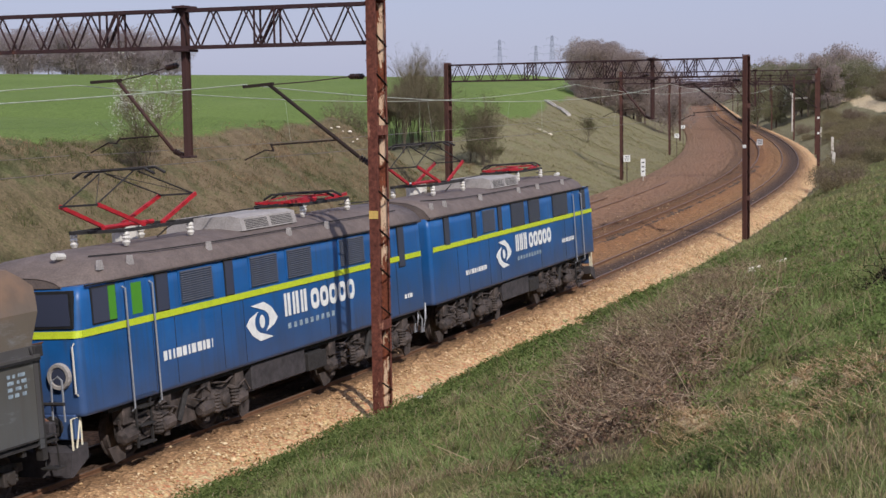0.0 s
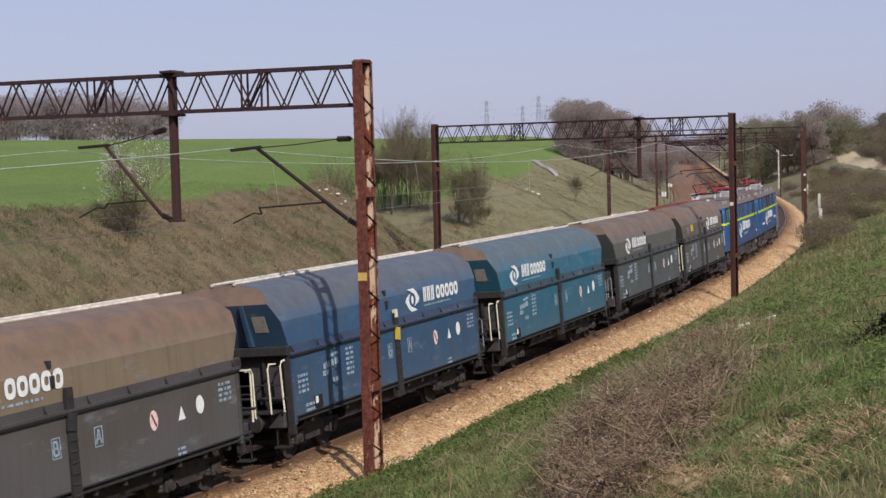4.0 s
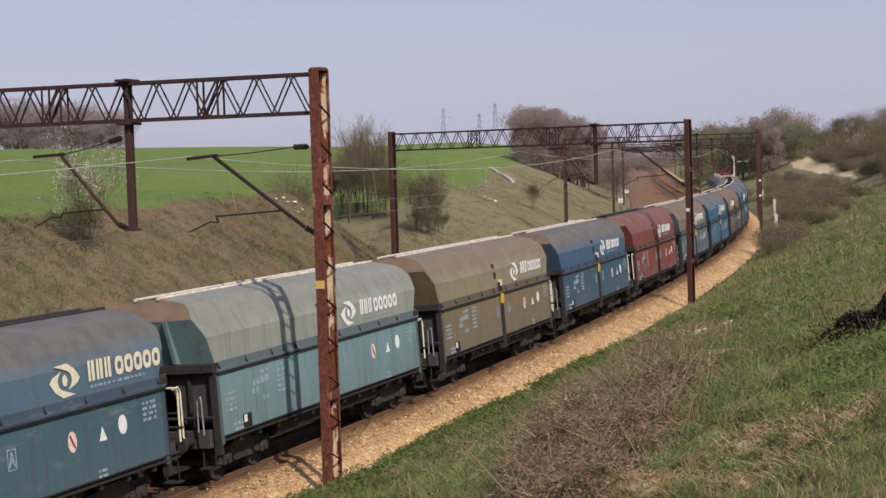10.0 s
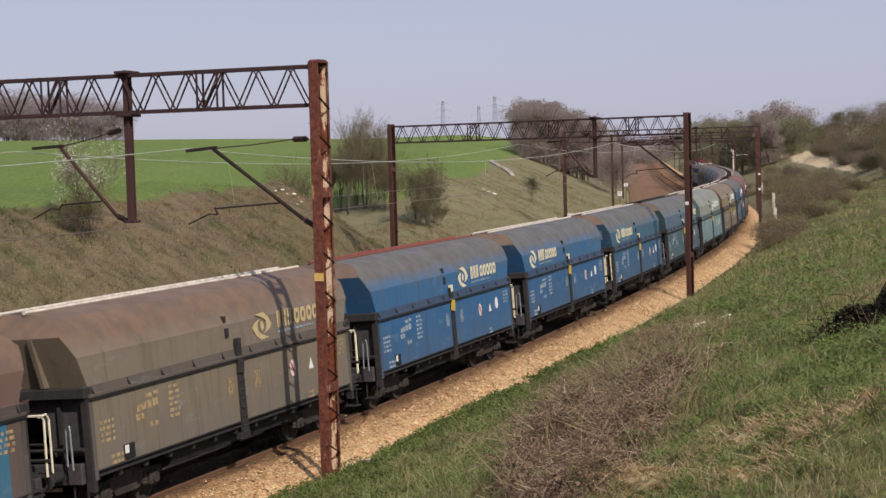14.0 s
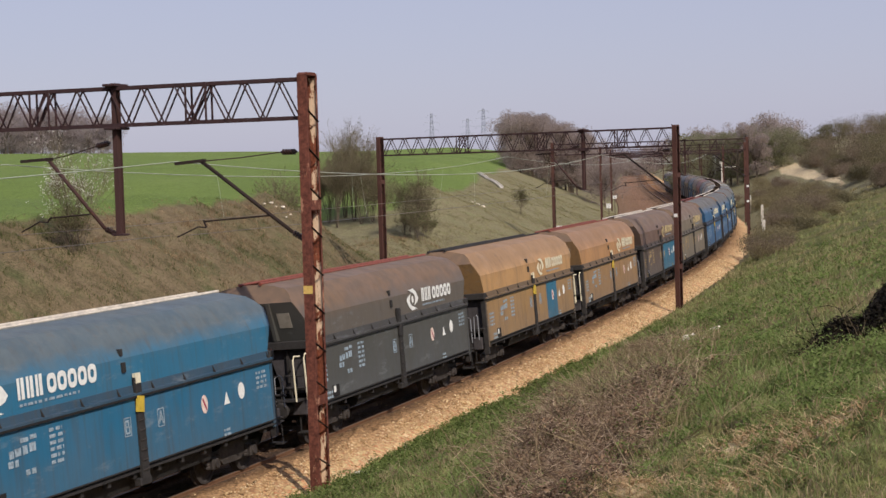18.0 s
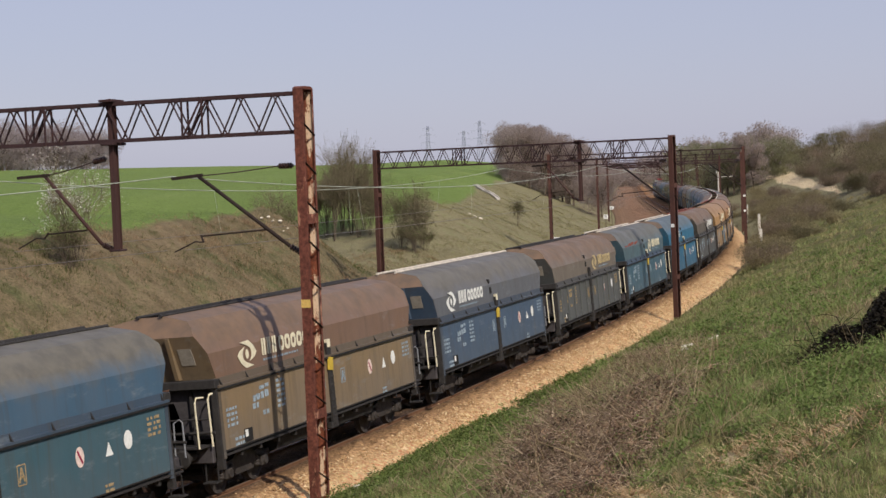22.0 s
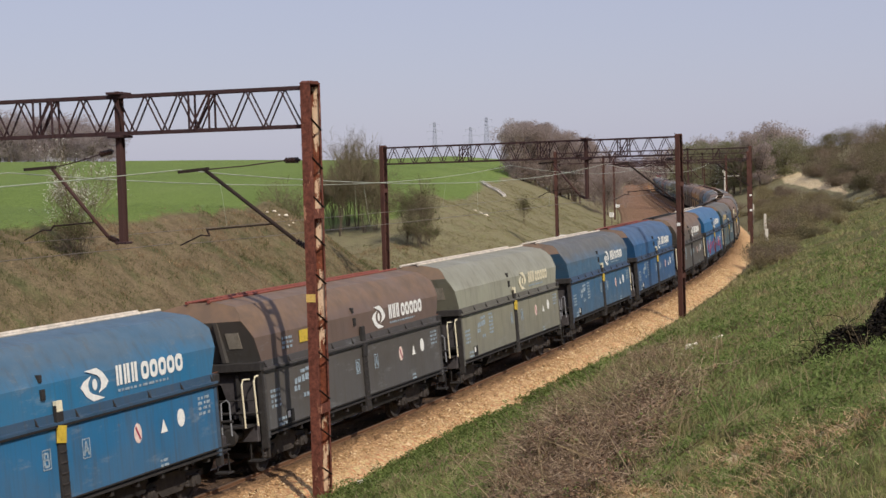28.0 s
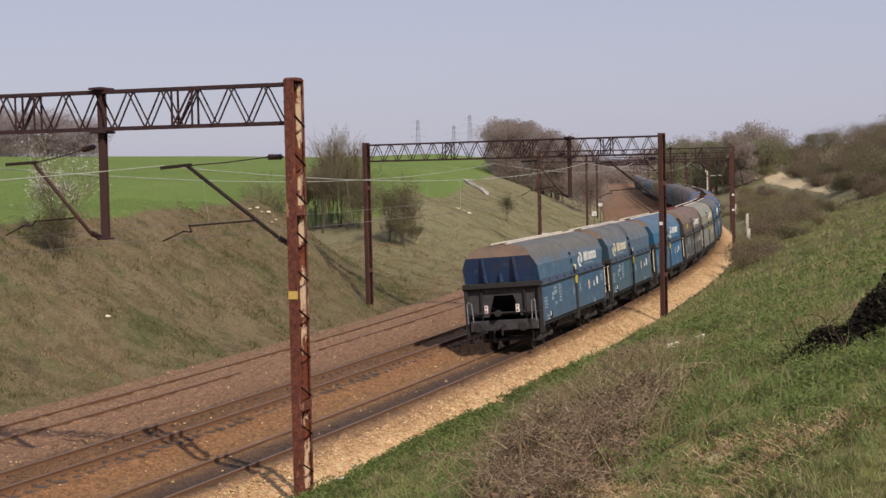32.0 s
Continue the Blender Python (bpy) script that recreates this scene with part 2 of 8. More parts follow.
def ballast_mat():
    """Crushed stone; the colour goes across the line with the age of the stone and the rust on it."""
    k = Nodes("ballast")
    uv = k.coord("UV")
    oc = k.coord("Object")
    v = k.axis(uv, 1)
    v = k.math("ADD", v, k.math("MULTIPLY", k.math("SUBTRACT", k.noise(0.5, 5, 0.7), 0.5), 0.055))
    old, rust, grime, tan = C(152, 118, 92), C(146, 106, 72), C(98, 82, 68), C(230, 188, 138)
    col = k.ramp(v, (0.0, C(148, 120, 94)), (0.30, old), (0.42, C(140, 110, 84)), (0.47, C(118, 92, 68)), (0.52, C(124, 92, 64)), (0.60, rust),
                 (0.71, C(162, 124, 84)), (0.755, C(104, 82, 64)), (0.785, C(84, 69, 58)), (0.81, C(92, 75, 62)), (0.83, C(146, 114, 82)), (0.862, C(186, 148, 106)), (0.91, tan), (1.0, C(222, 193, 157)))
    stone = k.voronoi(13.0, "Color")
    col = k.mix(0.52, col, stone_val(k, stone), "OVERLAY")
    col = k.mix(0.3, col, k.ramp(k.voronoi(13.0), (0.1, 0.85), (0.6, 0.0)), "MULTIPLY")
    col = k.mix(k.ramp(k.noise(1.5, 5, 0.7), (0.45, 0.0), (0.75, 0.35)), col, C(120, 84, 54))
    k.bump(k.voronoi(13.0), 0.9, 0.06)
    return k.done(col, 0.92, 0.0, 0.2)


def stone_val(k, color):
    node = k.n("RGBToBW")
    k.link(color, node.inputs[0])
    return k.ramp(node.outputs[0], (0.1, 0.12), (0.9, 0.95))


def ground_mat():
    """Land cover by zone: young crop, dry bank grass, green slope grass, sand."""
    k = Nodes("land")
    oc = k.coord()
    att = k.n("VertexColor")
    att.layer_name = "zone"
    sep = k.n("SeparateColor")
    k.link(att.outputs[0], sep.inputs[0])
    big, mid, fine = k.noise(0.09, 6, 0.65), k.noise(0.9, 6, 0.7), k.noise(9.0, 4, 0.7)
    bank = k.ramp(mid, (0.25, C(68, 63, 44)), (0.42, C(93, 87, 61)), (0.55, C(114, 102, 76)), (0.72, C(90, 93, 57)), (0.86, C(144, 130, 101)))
    bank = k.mix(k.ramp(big, (0.38, 0.0), (0.66, 0.6)), bank, k.ramp(mid, (0.3, C(112, 92, 74)), (0.7, C(136, 120, 96))))
    bank = k.mix(k.ramp(k.noise(0.3, 5, 0.7), (0.52, 0.0), (0.66, 0.7)), bank, k.ramp(mid, (0.3, C(66, 76, 46)), (0.7, C(90, 98, 60))))
    far = k.n("MapRange")  # distance haze painted in: the bank's colour pales further along the line
    k.link(k.math("ADD", k.axis(oc, 1), k.math("MULTIPLY", k.noise(0.12, 4, 0.7), 40.0)), far.inputs[0])
    far.inputs[1].default_value, far.inputs[2].default_value = 112, 140
    bank = k.mix(k.math("MULTIPLY", far.outputs[0], 0.75), bank, k.ramp(mid, (0.3, C(116, 110, 84)), (0.5, C(134, 128, 98)), (0.7, C(124, 128, 88))))
    slope = k.ramp(mid, (0.25, C(62, 70, 35)), (0.42, C(92, 96, 54)), (0.56, C(112, 112, 68)), (0.7, C(128, 112, 80)), (0.85, C(152, 132, 98)))
    slope = k.mix(k.ramp(k.noise(0.35, 5, 0.7), (0.5, 0.0), (0.68, 0.75)), slope, k.ramp(mid, (0.3, C(104, 88, 68)), (0.7, C(134, 114, 88))))
    crop = k.ramp(k.noise(0.05, 5, 0.7), (0.3, C(96, 115, 58)), (0.55, C(107, 125, 66)), (0.8, C(119, 133, 76)))
    crop = k.mix(0.25, crop, k.ramp(k.noise(3.0, 4, 0.7), (0.3, 0.1), (0.7, 0.9)), "OVERLAY")
    sand = k.ramp(mid, (0.3, C(186, 164, 124)), (0.7, C(222, 204, 166)))
    wob = k.math("MULTIPLY", k.math("SUBTRACT", k.noise(0.35, 5, 0.7), 0.5), 0.9)
    col = bank
    scrub = k.ramp(k.noise(2.4, 5, 0.7), (0.3, C(62, 52, 40)), (0.5, C(92, 78, 62)), (0.7, C(116, 100, 80)))
    slope = k.mix(k.ramp(k.math("ADD", att.outputs[1], k.math("MULTIPLY", k.math("SUBTRACT", mid, 0.5), 1.2)), (0.4, 0.0), (0.6, 0.9)), slope, scrub)
    for out, tint in ((sep.outputs[1], slope), (sep.outputs[0], crop), (sep.outputs[2], sand)):
        col = k.mix(k.ramp(k.math("ADD", out, k.math("MULTIPLY", wob, k.math("MULTIPLY", out, k.math("SUBTRACT", 1.0, out)))), (0.4, 0.0), (0.6, 1.0)), col, tint)
    col = k.mix(0.6, col, k.ramp(fine, (0.25, 0.1), (0.75, 0.9)), "OVERLAY")
    k.bump(k.math("ADD", mid, fine), 0.8, 0.12)
    return k.done(col, 0.95, 0.0, 0.1)


def leafy(name, a, b, c, rough=0.7, through_light=0.35):
    """Blades, twigs and leaves, each a little different."""
    k = Nodes(name)
    rnd = k.n("NewGeometry").outputs["Random Per Island"]
    col = k.ramp(rnd, (0.0, a), (0.5, b), (1.0, c))
    col = k.mix(0.35, col, k.ramp(k.noise(0.7, 4, 0.6), (0.3, 0.2), (0.7, 0.85)), "OVERLAY")
    out = k.done(col, rough, 0.0, 0.15)
    thin, both = k.n("BsdfTranslucent"), k.n("MixShader")
    k.link(col, thin.inputs[0])
    both.inputs[0].default_value = through_light
    k.link(k.b.outputs[0], both.inputs[1]), k.link(thin.outputs[0], both.inputs[2])
    k.link(both.outputs[0], k.t.nodes["Material Output"].inputs[0])
    return out


def turf(name, a, b, c, brown, dark):
    """Blades of a sward that goes over into dead and into lush patches."""
    k = Nodes(name)
    rnd = k.n("NewGeometry").outputs["Random Per Island"]
    col = k.ramp(rnd, (0.0, a), (0.5, b), (1.0, c))
    col = k.mix(k.ramp(k.noise(0.42, 5, 0.7), (0.5, 0.0), (0.64, 0.65)), col, k.ramp(rnd, (0.0, brown), (1.0, tuple(min(1, v * 1.9) for v in brown[:3]) + (1,))))
    col = k.mix(k.ramp(k.noise(0.8, 5, 0.7), (0.36, 0.6), (0.47, 0.0)), col, dark)
    out = k.done(col, 0.8, 0.0, 0.12)
    thin, both = k.n("BsdfTranslucent"), k.n("MixShader")
    k.link(col, thin.inputs[0])
    both.inputs[0].default_value = 0.22
    k.link(k.b.outputs[0], both.inputs[1]), k.link(thin.outputs[0], both.inputs[2])
    k.link(both.outputs[0], k.t.nodes["Material Output"].inputs[0])
    return out


def rusty(name, a, b, c, scale=3.0):
    """Steel with flaking paint over rust."""
    k = Nodes(name)
    oc = k.coord()
    n1 = k.noise(scale, 6, 0.7, k.stretch(oc, 1.0, 1.0, 0.35))
    n2 = k.noise(scale * 7, 5, 0.7)
    col = k.ramp(n1, (0.3, a), (0.48, b), (0.62, b), (0.74, c))
    col = k.mix(k.ramp(n2, (0.55, 0.0), (0.7, 0.6)), col, C(60, 34, 24))
    k.bump(n2, 0.4, 0.01)
    return k.done(col, k.ramp(n1, (0.3, 0.75), (0.7, 0.92)), 0.15, 0.3)


def flaked(name, coat, rust, bare):
    """Old paint that has come off in flakes, with mottled rust below; bare: how far the rust has got."""
    k = Nodes(name)
    oc = k.coord()
    rnd = k.noise(1.1, 4, 0.6, k.stretch(oc, 1.0, 1.0, 0.5))
    flakes = k.math("ADD", k.noise(5.0, 6, 0.75, k.stretch(oc, 1.0, 1.0, 0.45)), k.math("MULTIPLY", k.math("SUBTRACT", rnd, 0.5), 0.8))
    low = k.ramp(k.noise(9.0, 5, 0.7), (0.3, tuple(c * 0.42 for c in rust[:3]) + (1,)), (0.5, rust), (0.72, tuple(min(1, c * 1.7) for c in rust[:3]) + (1,)))
    top = k.mix(k.ramp(k.noise(14.0, 4, 0.7), (0.4, 0.0), (0.7, 0.5)), coat, tuple(c * 0.62 for c in coat[:3]) + (1,))
    col = k.mix(k.ramp(flakes, (bare, 0.0), (bare + 0.05, 1.0)), low, top)
    k.bump(flakes, 0.5, 0.008)
    return k.done(col, 0.85, 0.0, 0.25)


M = dict(
    ground=ground_mat(), ballast=ballast_mat(), blue=loco_paint(),
    paint_grey=wagon_paint("weathered_paint_grey_dust", C(105, 100, 88), C(90, 86, 77), 0.5),
    paint_rust=wagon_paint("weathered_paint_brown_dust", C(118, 95, 74), C(102, 85, 69), 0.75),
    stripe=plain("yellow_green_stripe", C(190, 205, 40), 0.45, 0, 0.1),
    white=plain("white_lettering", C(226, 226, 220), 0.6, 0, 0.12, 9),
    mark=plain("worn_white_marking", C(146, 162, 172), 0.75, 0, 0.45, 14),
    tan_mark=plain("worn_tan_marking", C(164, 142, 104), 0.75, 0, 0.45, 14),
    cream=plain("cream_lettering", C(220, 212, 184), 0.6, 0, 0.15, 9),
    orange=plain("orange_lettering", C(192, 172, 128), 0.6, 0, 0.15, 9),
    pink=plain("pale_disc", C(222, 200, 188), 0.6, 0, 0.2, 12),
    plate=plain("faded_yellow_plate", C(206, 172, 92), 0.7, 0, 0.15, 9),
    yellow=plain("yellow_fitting", C(196, 168, 60), 0.55, 0, 0.2, 9),
    red=plain("red_pantograph", C(168, 26, 34), 0.5, 0, 0.35, 6),
    graffiti=plain("red_spray_paint", C(150, 48, 74), 0.6, 0, 0.2, 9),
    rust_red=plain("red_rim", C(132, 70, 56), 0.7, 0, 0.25, 9),
    rim=plain("dusty_rim", C(206, 196, 180), 0.75, 0, 0.3, 5),
    dark=plain("grimy_steel", C(43, 40, 38), 0.8, 0.0, 0.4, 5, 0.4),
    end_plate=plain("pale_grey_plate", C(158, 150, 136), 0.7, 0, 0.2, 8),
    panel=plain("grimy_end_plate", C(62, 58, 59), 0.8, 0, 0.4, 4, 0.3),
    loco_gear=plain("dusty_brown_gear", C(72, 63, 58), 0.85, 0.0, 0.8, 4, 0.4),
    bogie=plain("brown_running_gear", C(56, 50, 46), 0.8, 0.0, 0.5, 5, 0.4),
    black=plain("sooty_black", C(22, 21, 20), 0.9, 0, 0.3),
    roof=plain("dirty_grey_roof", C(104, 92, 85), 0.75, 0, 0.25, 2.2, 0.2),
    roof_light=plain("pale_grey_louvre_box", C(158, 152, 146), 0.7, 0, 0.2, 4),
    porcelain=plain("pale_insulator", C(204, 200, 190), 0.3, 0, 0.08, 9),
    brown_glaze=plain("brown_insulator", C(52, 36, 30), 0.3, 0, 0.2, 9),
    louvre=plain("dusty_louvre", C(80, 84, 94), 0.7, 0.1, 0.2, 9),
    inner=plain("rusty_lining", C(112, 78, 60), 0.9, 0, 0.35, 2.0, 0.3),
    rail=rusty("rail_rust", C(110, 80, 58), C(126, 93, 69), C(105, 82, 67), 4),
    rail_top=plain("worn_rail_head", C(112, 92, 78), 0.5, 0.3, 0.15, 10),
    sleeper=plain("stained_sleeper", C(84, 69, 56), 0.9, 0, 0.35, 4, 0.4),
    mast=flaked("rusted_mast", C(168, 122, 98), C(100, 58, 46), 0.62),
    mast_pale=flaked("flaking_pale_mast", C(226, 196, 162), C(118, 66, 46), 0.50),
    mast_dark=rusty("dark_rusted_beam", C(50, 38, 40), C(64, 46, 46), C(112, 72, 58), 3.6),
    mast_far=rusty("dark_brown_mast", C(66, 44, 40), C(84, 56, 48), C(124, 88, 72), 2.6),
    post_rust=rusty("rust_streaked_post", C(52, 38, 38), C(72, 50, 46), C(130, 84, 64), 4.0),
    strut=rusty("blackened_strut", C(38, 30, 28), C(48, 38, 34), C(74, 54, 42), 3.0),
    wire_dull=plain("sooty_contact_wire", C(118, 110, 98), 0.5, 0.3, 0.1, 3),
    wire=plain("bare_wire", C(196, 202, 180), 0.45, 0.4, 0.1, 3),
    bark=plain("grey_bark", C(96, 84, 70), 0.9, 0, 0.3, 8, 0.5),
    twig=leafy("bare_twigs", C(92, 83, 68), C(114, 104, 84), C(136, 124, 100), 0.8, 0.15),
    bud=leafy("spring_buds", C(88, 94, 58), C(110, 114, 70), C(86, 84, 60)),
    # crowns of far trees: air haze is painted in as paler colour
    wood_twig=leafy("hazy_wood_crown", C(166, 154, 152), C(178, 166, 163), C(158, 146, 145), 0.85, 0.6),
    haze_twig=leafy("hazed_bare_crown", C(160, 146, 138), C(174, 160, 150), C(152, 140, 132), 0.85, 0.6),
    haze_green=leafy("hazed_budding_crown", C(130, 130, 98), C(142, 142, 108), C(122, 118, 94), 0.85, 0.6),
    scrub_brown=leafy("brown_scrub", C(120, 106, 88), C(136, 121, 102), C(150, 135, 115), 0.85, 0.6),
    scrub_dun=leafy("dun_scrub", C(128, 119, 88), C(146, 135, 102), C(160, 148, 116), 0.85, 0.6),
    scrub_olive=leafy("olive_scrub", C(104, 99, 73), C(119, 113, 84), C(126, 117, 91), 0.85, 0.6),
    blossom=leafy("white_blossom", C(232, 228, 216), C(244, 240, 232), C(206, 206, 184)),
    lush=turf("lush_grass", C(106, 122, 68), C(124, 140, 82), C(144, 156, 100), C(128, 115, 80), C(74, 90, 44)),
    straw=leafy("pale_straw", C(142, 116, 84), C(176, 148, 110), C(206, 184, 144), 0.8, 0.2),
    dead_leaf=leafy("withered_leaf", C(84, 67, 53), C(122, 98, 77), C(160, 133, 104), 0.85, 0.3),
    grass=turf("green_grass", C(110, 118, 72), C(130, 137, 86), C(156, 158, 110), C(136, 114, 86), C(70, 80, 44)),
    tuft=turf("long_grass", C(122, 119, 80), C(142, 137, 96), C(164, 154, 116), C(138, 120, 90), C(88, 90, 54)),
    dry=leafy("dry_grass", C(124, 108, 82), C(150, 132, 102), C(178, 160, 128)),
    weed=leafy("green_weeds", C(84, 98, 48), C(104, 118, 62), C(130, 140, 84), 0.7, 0.5),
    cane=leafy("dry_canes", C(88, 72, 60), C(130, 110, 91), C(190, 169, 143), 0.8, 0.2),
    clump=leafy("green_clumps", C(98, 114, 60), C(113, 130, 70), C(130, 146, 84), 0.7, 0.5),
    dark_cane=leafy("dark_canes", C(52, 42, 36), C(74, 60, 50), C(104, 88, 72), 0.85, 0.05),
    # thicket in the hollow; the hollow's shade is put into this near-black
    dark_leaf=leafy("dark_thicket", C(26, 23, 19), C(38, 33, 26), C(64, 58, 42), 0.9, 0.0),
    stone=leafy("ballast_stone", C(158, 130, 94), C(188, 158, 116), C(214, 190, 152), 0.9, 0.0),
    # pylon steel, lightened to carry the haze of the horizon
    far_zinc=plain("hazy_zinc", C(158, 162, 178), 0.8, 0.0, 0.08, 3),
    galv=plain("weathered_zinc", C(150, 152, 156), 0.6, 0.4, 0.15, 3),
    concrete=plain("pale_concrete", C(196, 190, 178), 0.85, 0, 0.2, 5),
    litter=plain("pale_limestone", C(226, 216, 196), 0.85, 0, 0.15, 7),
)
glass = Nodes("dark_glass")
M["glass"] = glass.done(C(62, 66, 82), 0.22, 0.0, 0.5)
green_in = Nodes("green_cab_lining")
M["green_in"] = green_in.done(C(72, 136, 30), 0.6)


# ================= mesh tools =================
def part(name, bm, material, parent=None, label="", shade=False):
    me = bpy.data.meshes.new(name)
    bm.normal_update()
    bm.to_mesh(me)
    bm.free()
    me.materials.append(M[material] if isinstance(material, str) else material)
    if shade:
        me.polygons.foreach_set("use_smooth", [True] * len(me.polygons))
    ob = new(name, me)
    if parent is not None:
        ob.parent = parent
    if label:
        ob["label"] = label
    return ob


def again(ob, parent, m):
    """One more object on the same mesh, under the same kind of parent."""
    o = ob.copy()
    scene.collection.objects.link(o)
    o.parent = parent
    o.matrix_basis = m
    return o


def empty(name, m=None, parent=None):
    e = new(name)
    e.empty_display_size = 0.3
    if parent is not None:
        e.parent = parent
    if m is not None:
        e.matrix_basis = m
    return e


def box(bm, x0, x1, y0, y1, z0, z1, bevel=0.0):
    vs = [bm.verts.new((x, y, z)) for x in (x0, x1) for y in (y0, y1) for z in (z0, z1)]
    fs = [bm.faces.new([vs[i] for i in q]) for q in ((0, 1, 3, 2), (4, 6, 7, 5), (0, 4, 5, 1), (2, 3, 7, 6), (0, 2, 6, 4), (1, 5, 7, 3))]
    if bevel:
        edges = list({e for f in fs for e in f.edges})
        bmesh.ops.bevel(bm, geom=edges, offset=bevel, segments=1, affect="EDGES")
    return bm


def frame_of(d):
    d = Vector(d).normalized()
    up = Vector((0, 0, 1)) if abs(d.z) < 0.95 else Vector((1, 0, 0))
    a = d.cross(up).normalized()
    return a, a.cross(d).normalized()


def bar(bm, p, q, w, h=None, up=None):
    """A straight bar of rectangular section from p to q."""
    p, q = Vector(p), Vector(q)
    a, b = frame_of(q - p)
    if up is not None:
        d = (q - p).normalized()
        a = d.cross(Vector(up)).normalized()
        b = a.cross(d)
    h = w if h is None else h
    ring = [[bm.verts.new(c + a * i * w / 2 + b * j * h / 2) for i, j in ((-1, -1), (1, -1), (1, 1), (-1, 1))] for c in (p, q)]
    for i in range(4):
        bm.faces.new((ring[0][i], ring[0][(i + 1) % 4], ring[1][(i + 1) % 4], ring[1][i]))
    bm.faces.new(ring[0][::-1]), bm.faces.new(ring[1])
    return bm


def tube(bm, pts, r, sides=6, r_end=None):
    pts = [Vector(p) for p in pts]
    rings = []
    for i, p in enumerate(pts):
        d = pts[min(i + 1, len(pts) - 1)] - pts[max(i - 1, 0)]
        a, b = frame_of(d)
        rr = r if r_end is None else r + (r_end - r) * i / (len(pts) - 1)
        rings.append([bm.verts.new(p + (a * math.cos(t) + b * math.sin(t)) * rr) for t in [2 * math.pi * k / sides for k in range(sides)]])
    for u, v in zip(rings, rings[1:]):
        for i in range(sides):
            bm.faces.new((u[i], u[(i + 1) % sides], v[(i + 1) % sides], v[i]))
    bm.faces.new(rings[0][::-1]), bm.faces.new(rings[-1])
    return bm


def lathe(bm, p, q, profile, sides=12):
    """A turned body round the line p to q; profile: (fraction of the way, radius)."""
    p, q = Vector(p), Vector(q)
    a, b = frame_of(q - p)
    rings = [[bm.verts.new(p + (q - p) * f + (a * math.cos(t) + b * math.sin(t)) * r) for t in [2 * math.pi * k / sides for k in range(sides)]] for f, r in profile]
    for u, v in zip(rings, rings[1:]):
        for i in range(sides):
            bm.faces.new((u[i], u[(i + 1) % sides], v[(i + 1) % sides], v[i]))
    bm.faces.new(rings[0][::-1]), bm.faces.new(rings[-1])
    return bm


def prism(bm, outline, axis, a, b):
    """An outline pulled along an axis: 'x' takes (y, z), 'y' takes (x, z), 'z' takes (x, y)."""
    put = {"x": lambda u, v, w: (w, u, v), "y": lambda u, v, w: (u, w, v), "z": lambda u, v, w: (u, v, w)}[axis]
    lo, hi = [bm.verts.new(put(u, v, a)) for u, v in outline], [bm.verts.new(put(u, v, b)) for u, v in outline]
    n = len(outline)
    for i in range(n):
        bm.faces.new((lo[i], lo[(i + 1) % n], hi[(i + 1) % n], hi[i]))
    bm.faces.new(lo[::-1]), bm.faces.new(hi)
    bmesh.ops.recalc_face_normals(bm, faces=bm.faces[:])
    return bm


def sheet(bm, rows, thick, out):
    """A bent sheet through rows of points, with a thickness against the direction out."""
    out = Vector(out).normalized() * thick
    f = [[bm.verts.new(p) for p in r] for r in rows]
    g = [[bm.verts.new(Vector(p) - out) for p in r] for r in rows]
    m, n = len(rows), len(rows[0])
    for i in range(m - 1):
        for j in range(n - 1):
            bm.faces.new((f[i][j], f[i][j + 1], f[i + 1][j + 1], f[i + 1][j]))
            bm.faces.new((g[i][j], g[i + 1][j], g[i + 1][j + 1], g[i][j + 1]))
    for i in range(m - 1):
        bm.faces.new((f[i][0], f[i + 1][0], g[i + 1][0], g[i][0])), bm.faces.new((f[i][-1], g[i][-1], g[i + 1][-1], f[i + 1][-1]))
    for j in range(n - 1):
        bm.faces.new((f[0][j], g[0][j], g[0][j + 1], f[0][j + 1])), bm.faces.new((f[-1][j], f[-1][j + 1], g[-1][j + 1], g[-1][j]))
    bmesh.ops.recalc_face_normals(bm, faces=bm.faces[:])
    return bm


def raw(name, verts, faces, material, parent=None, label="", kind="", category="", shade=False):
    """A large mesh from arrays; faces all triangles or all quads."""
    me = bpy.data.meshes.new(name)
    verts, faces = np.asarray(verts, np.float32), np.asarray(faces, np.int32)
    k = faces.shape[1]
    me.vertices.add(len(verts))
    me.vertices.foreach_set("co", verts.ravel())
    me.loops.add(faces.size)
    me.loops.foreach_set("vertex_index", faces.ravel())
    me.polygons.add(len(faces))
    me.polygons.foreach_set("loop_start", np.arange(0, faces.size, k, dtype=np.int32))
    me.polygons.foreach_set("use_smooth", np.full(len(faces), shade))
    me.update(calc_edges=True)
    me.materials.append(M[material] if isinstance(material, str) else material)
    ob = new(name, me)
    if parent is not None:
        ob.parent = parent
    return tagged(ob, label, category, "", kind)


def grid_faces(m, n, wrap=False):
    i, j = np.meshgrid(np.arange(m - 1), np.arange(n if wrap else n - 1), indexing="ij")
    a = i * n + j
    b = i * n + (j + 1) % n
    return np.stack([a, b, b + n, a + n], -1).reshape(-1, 4)


B = bmesh.new


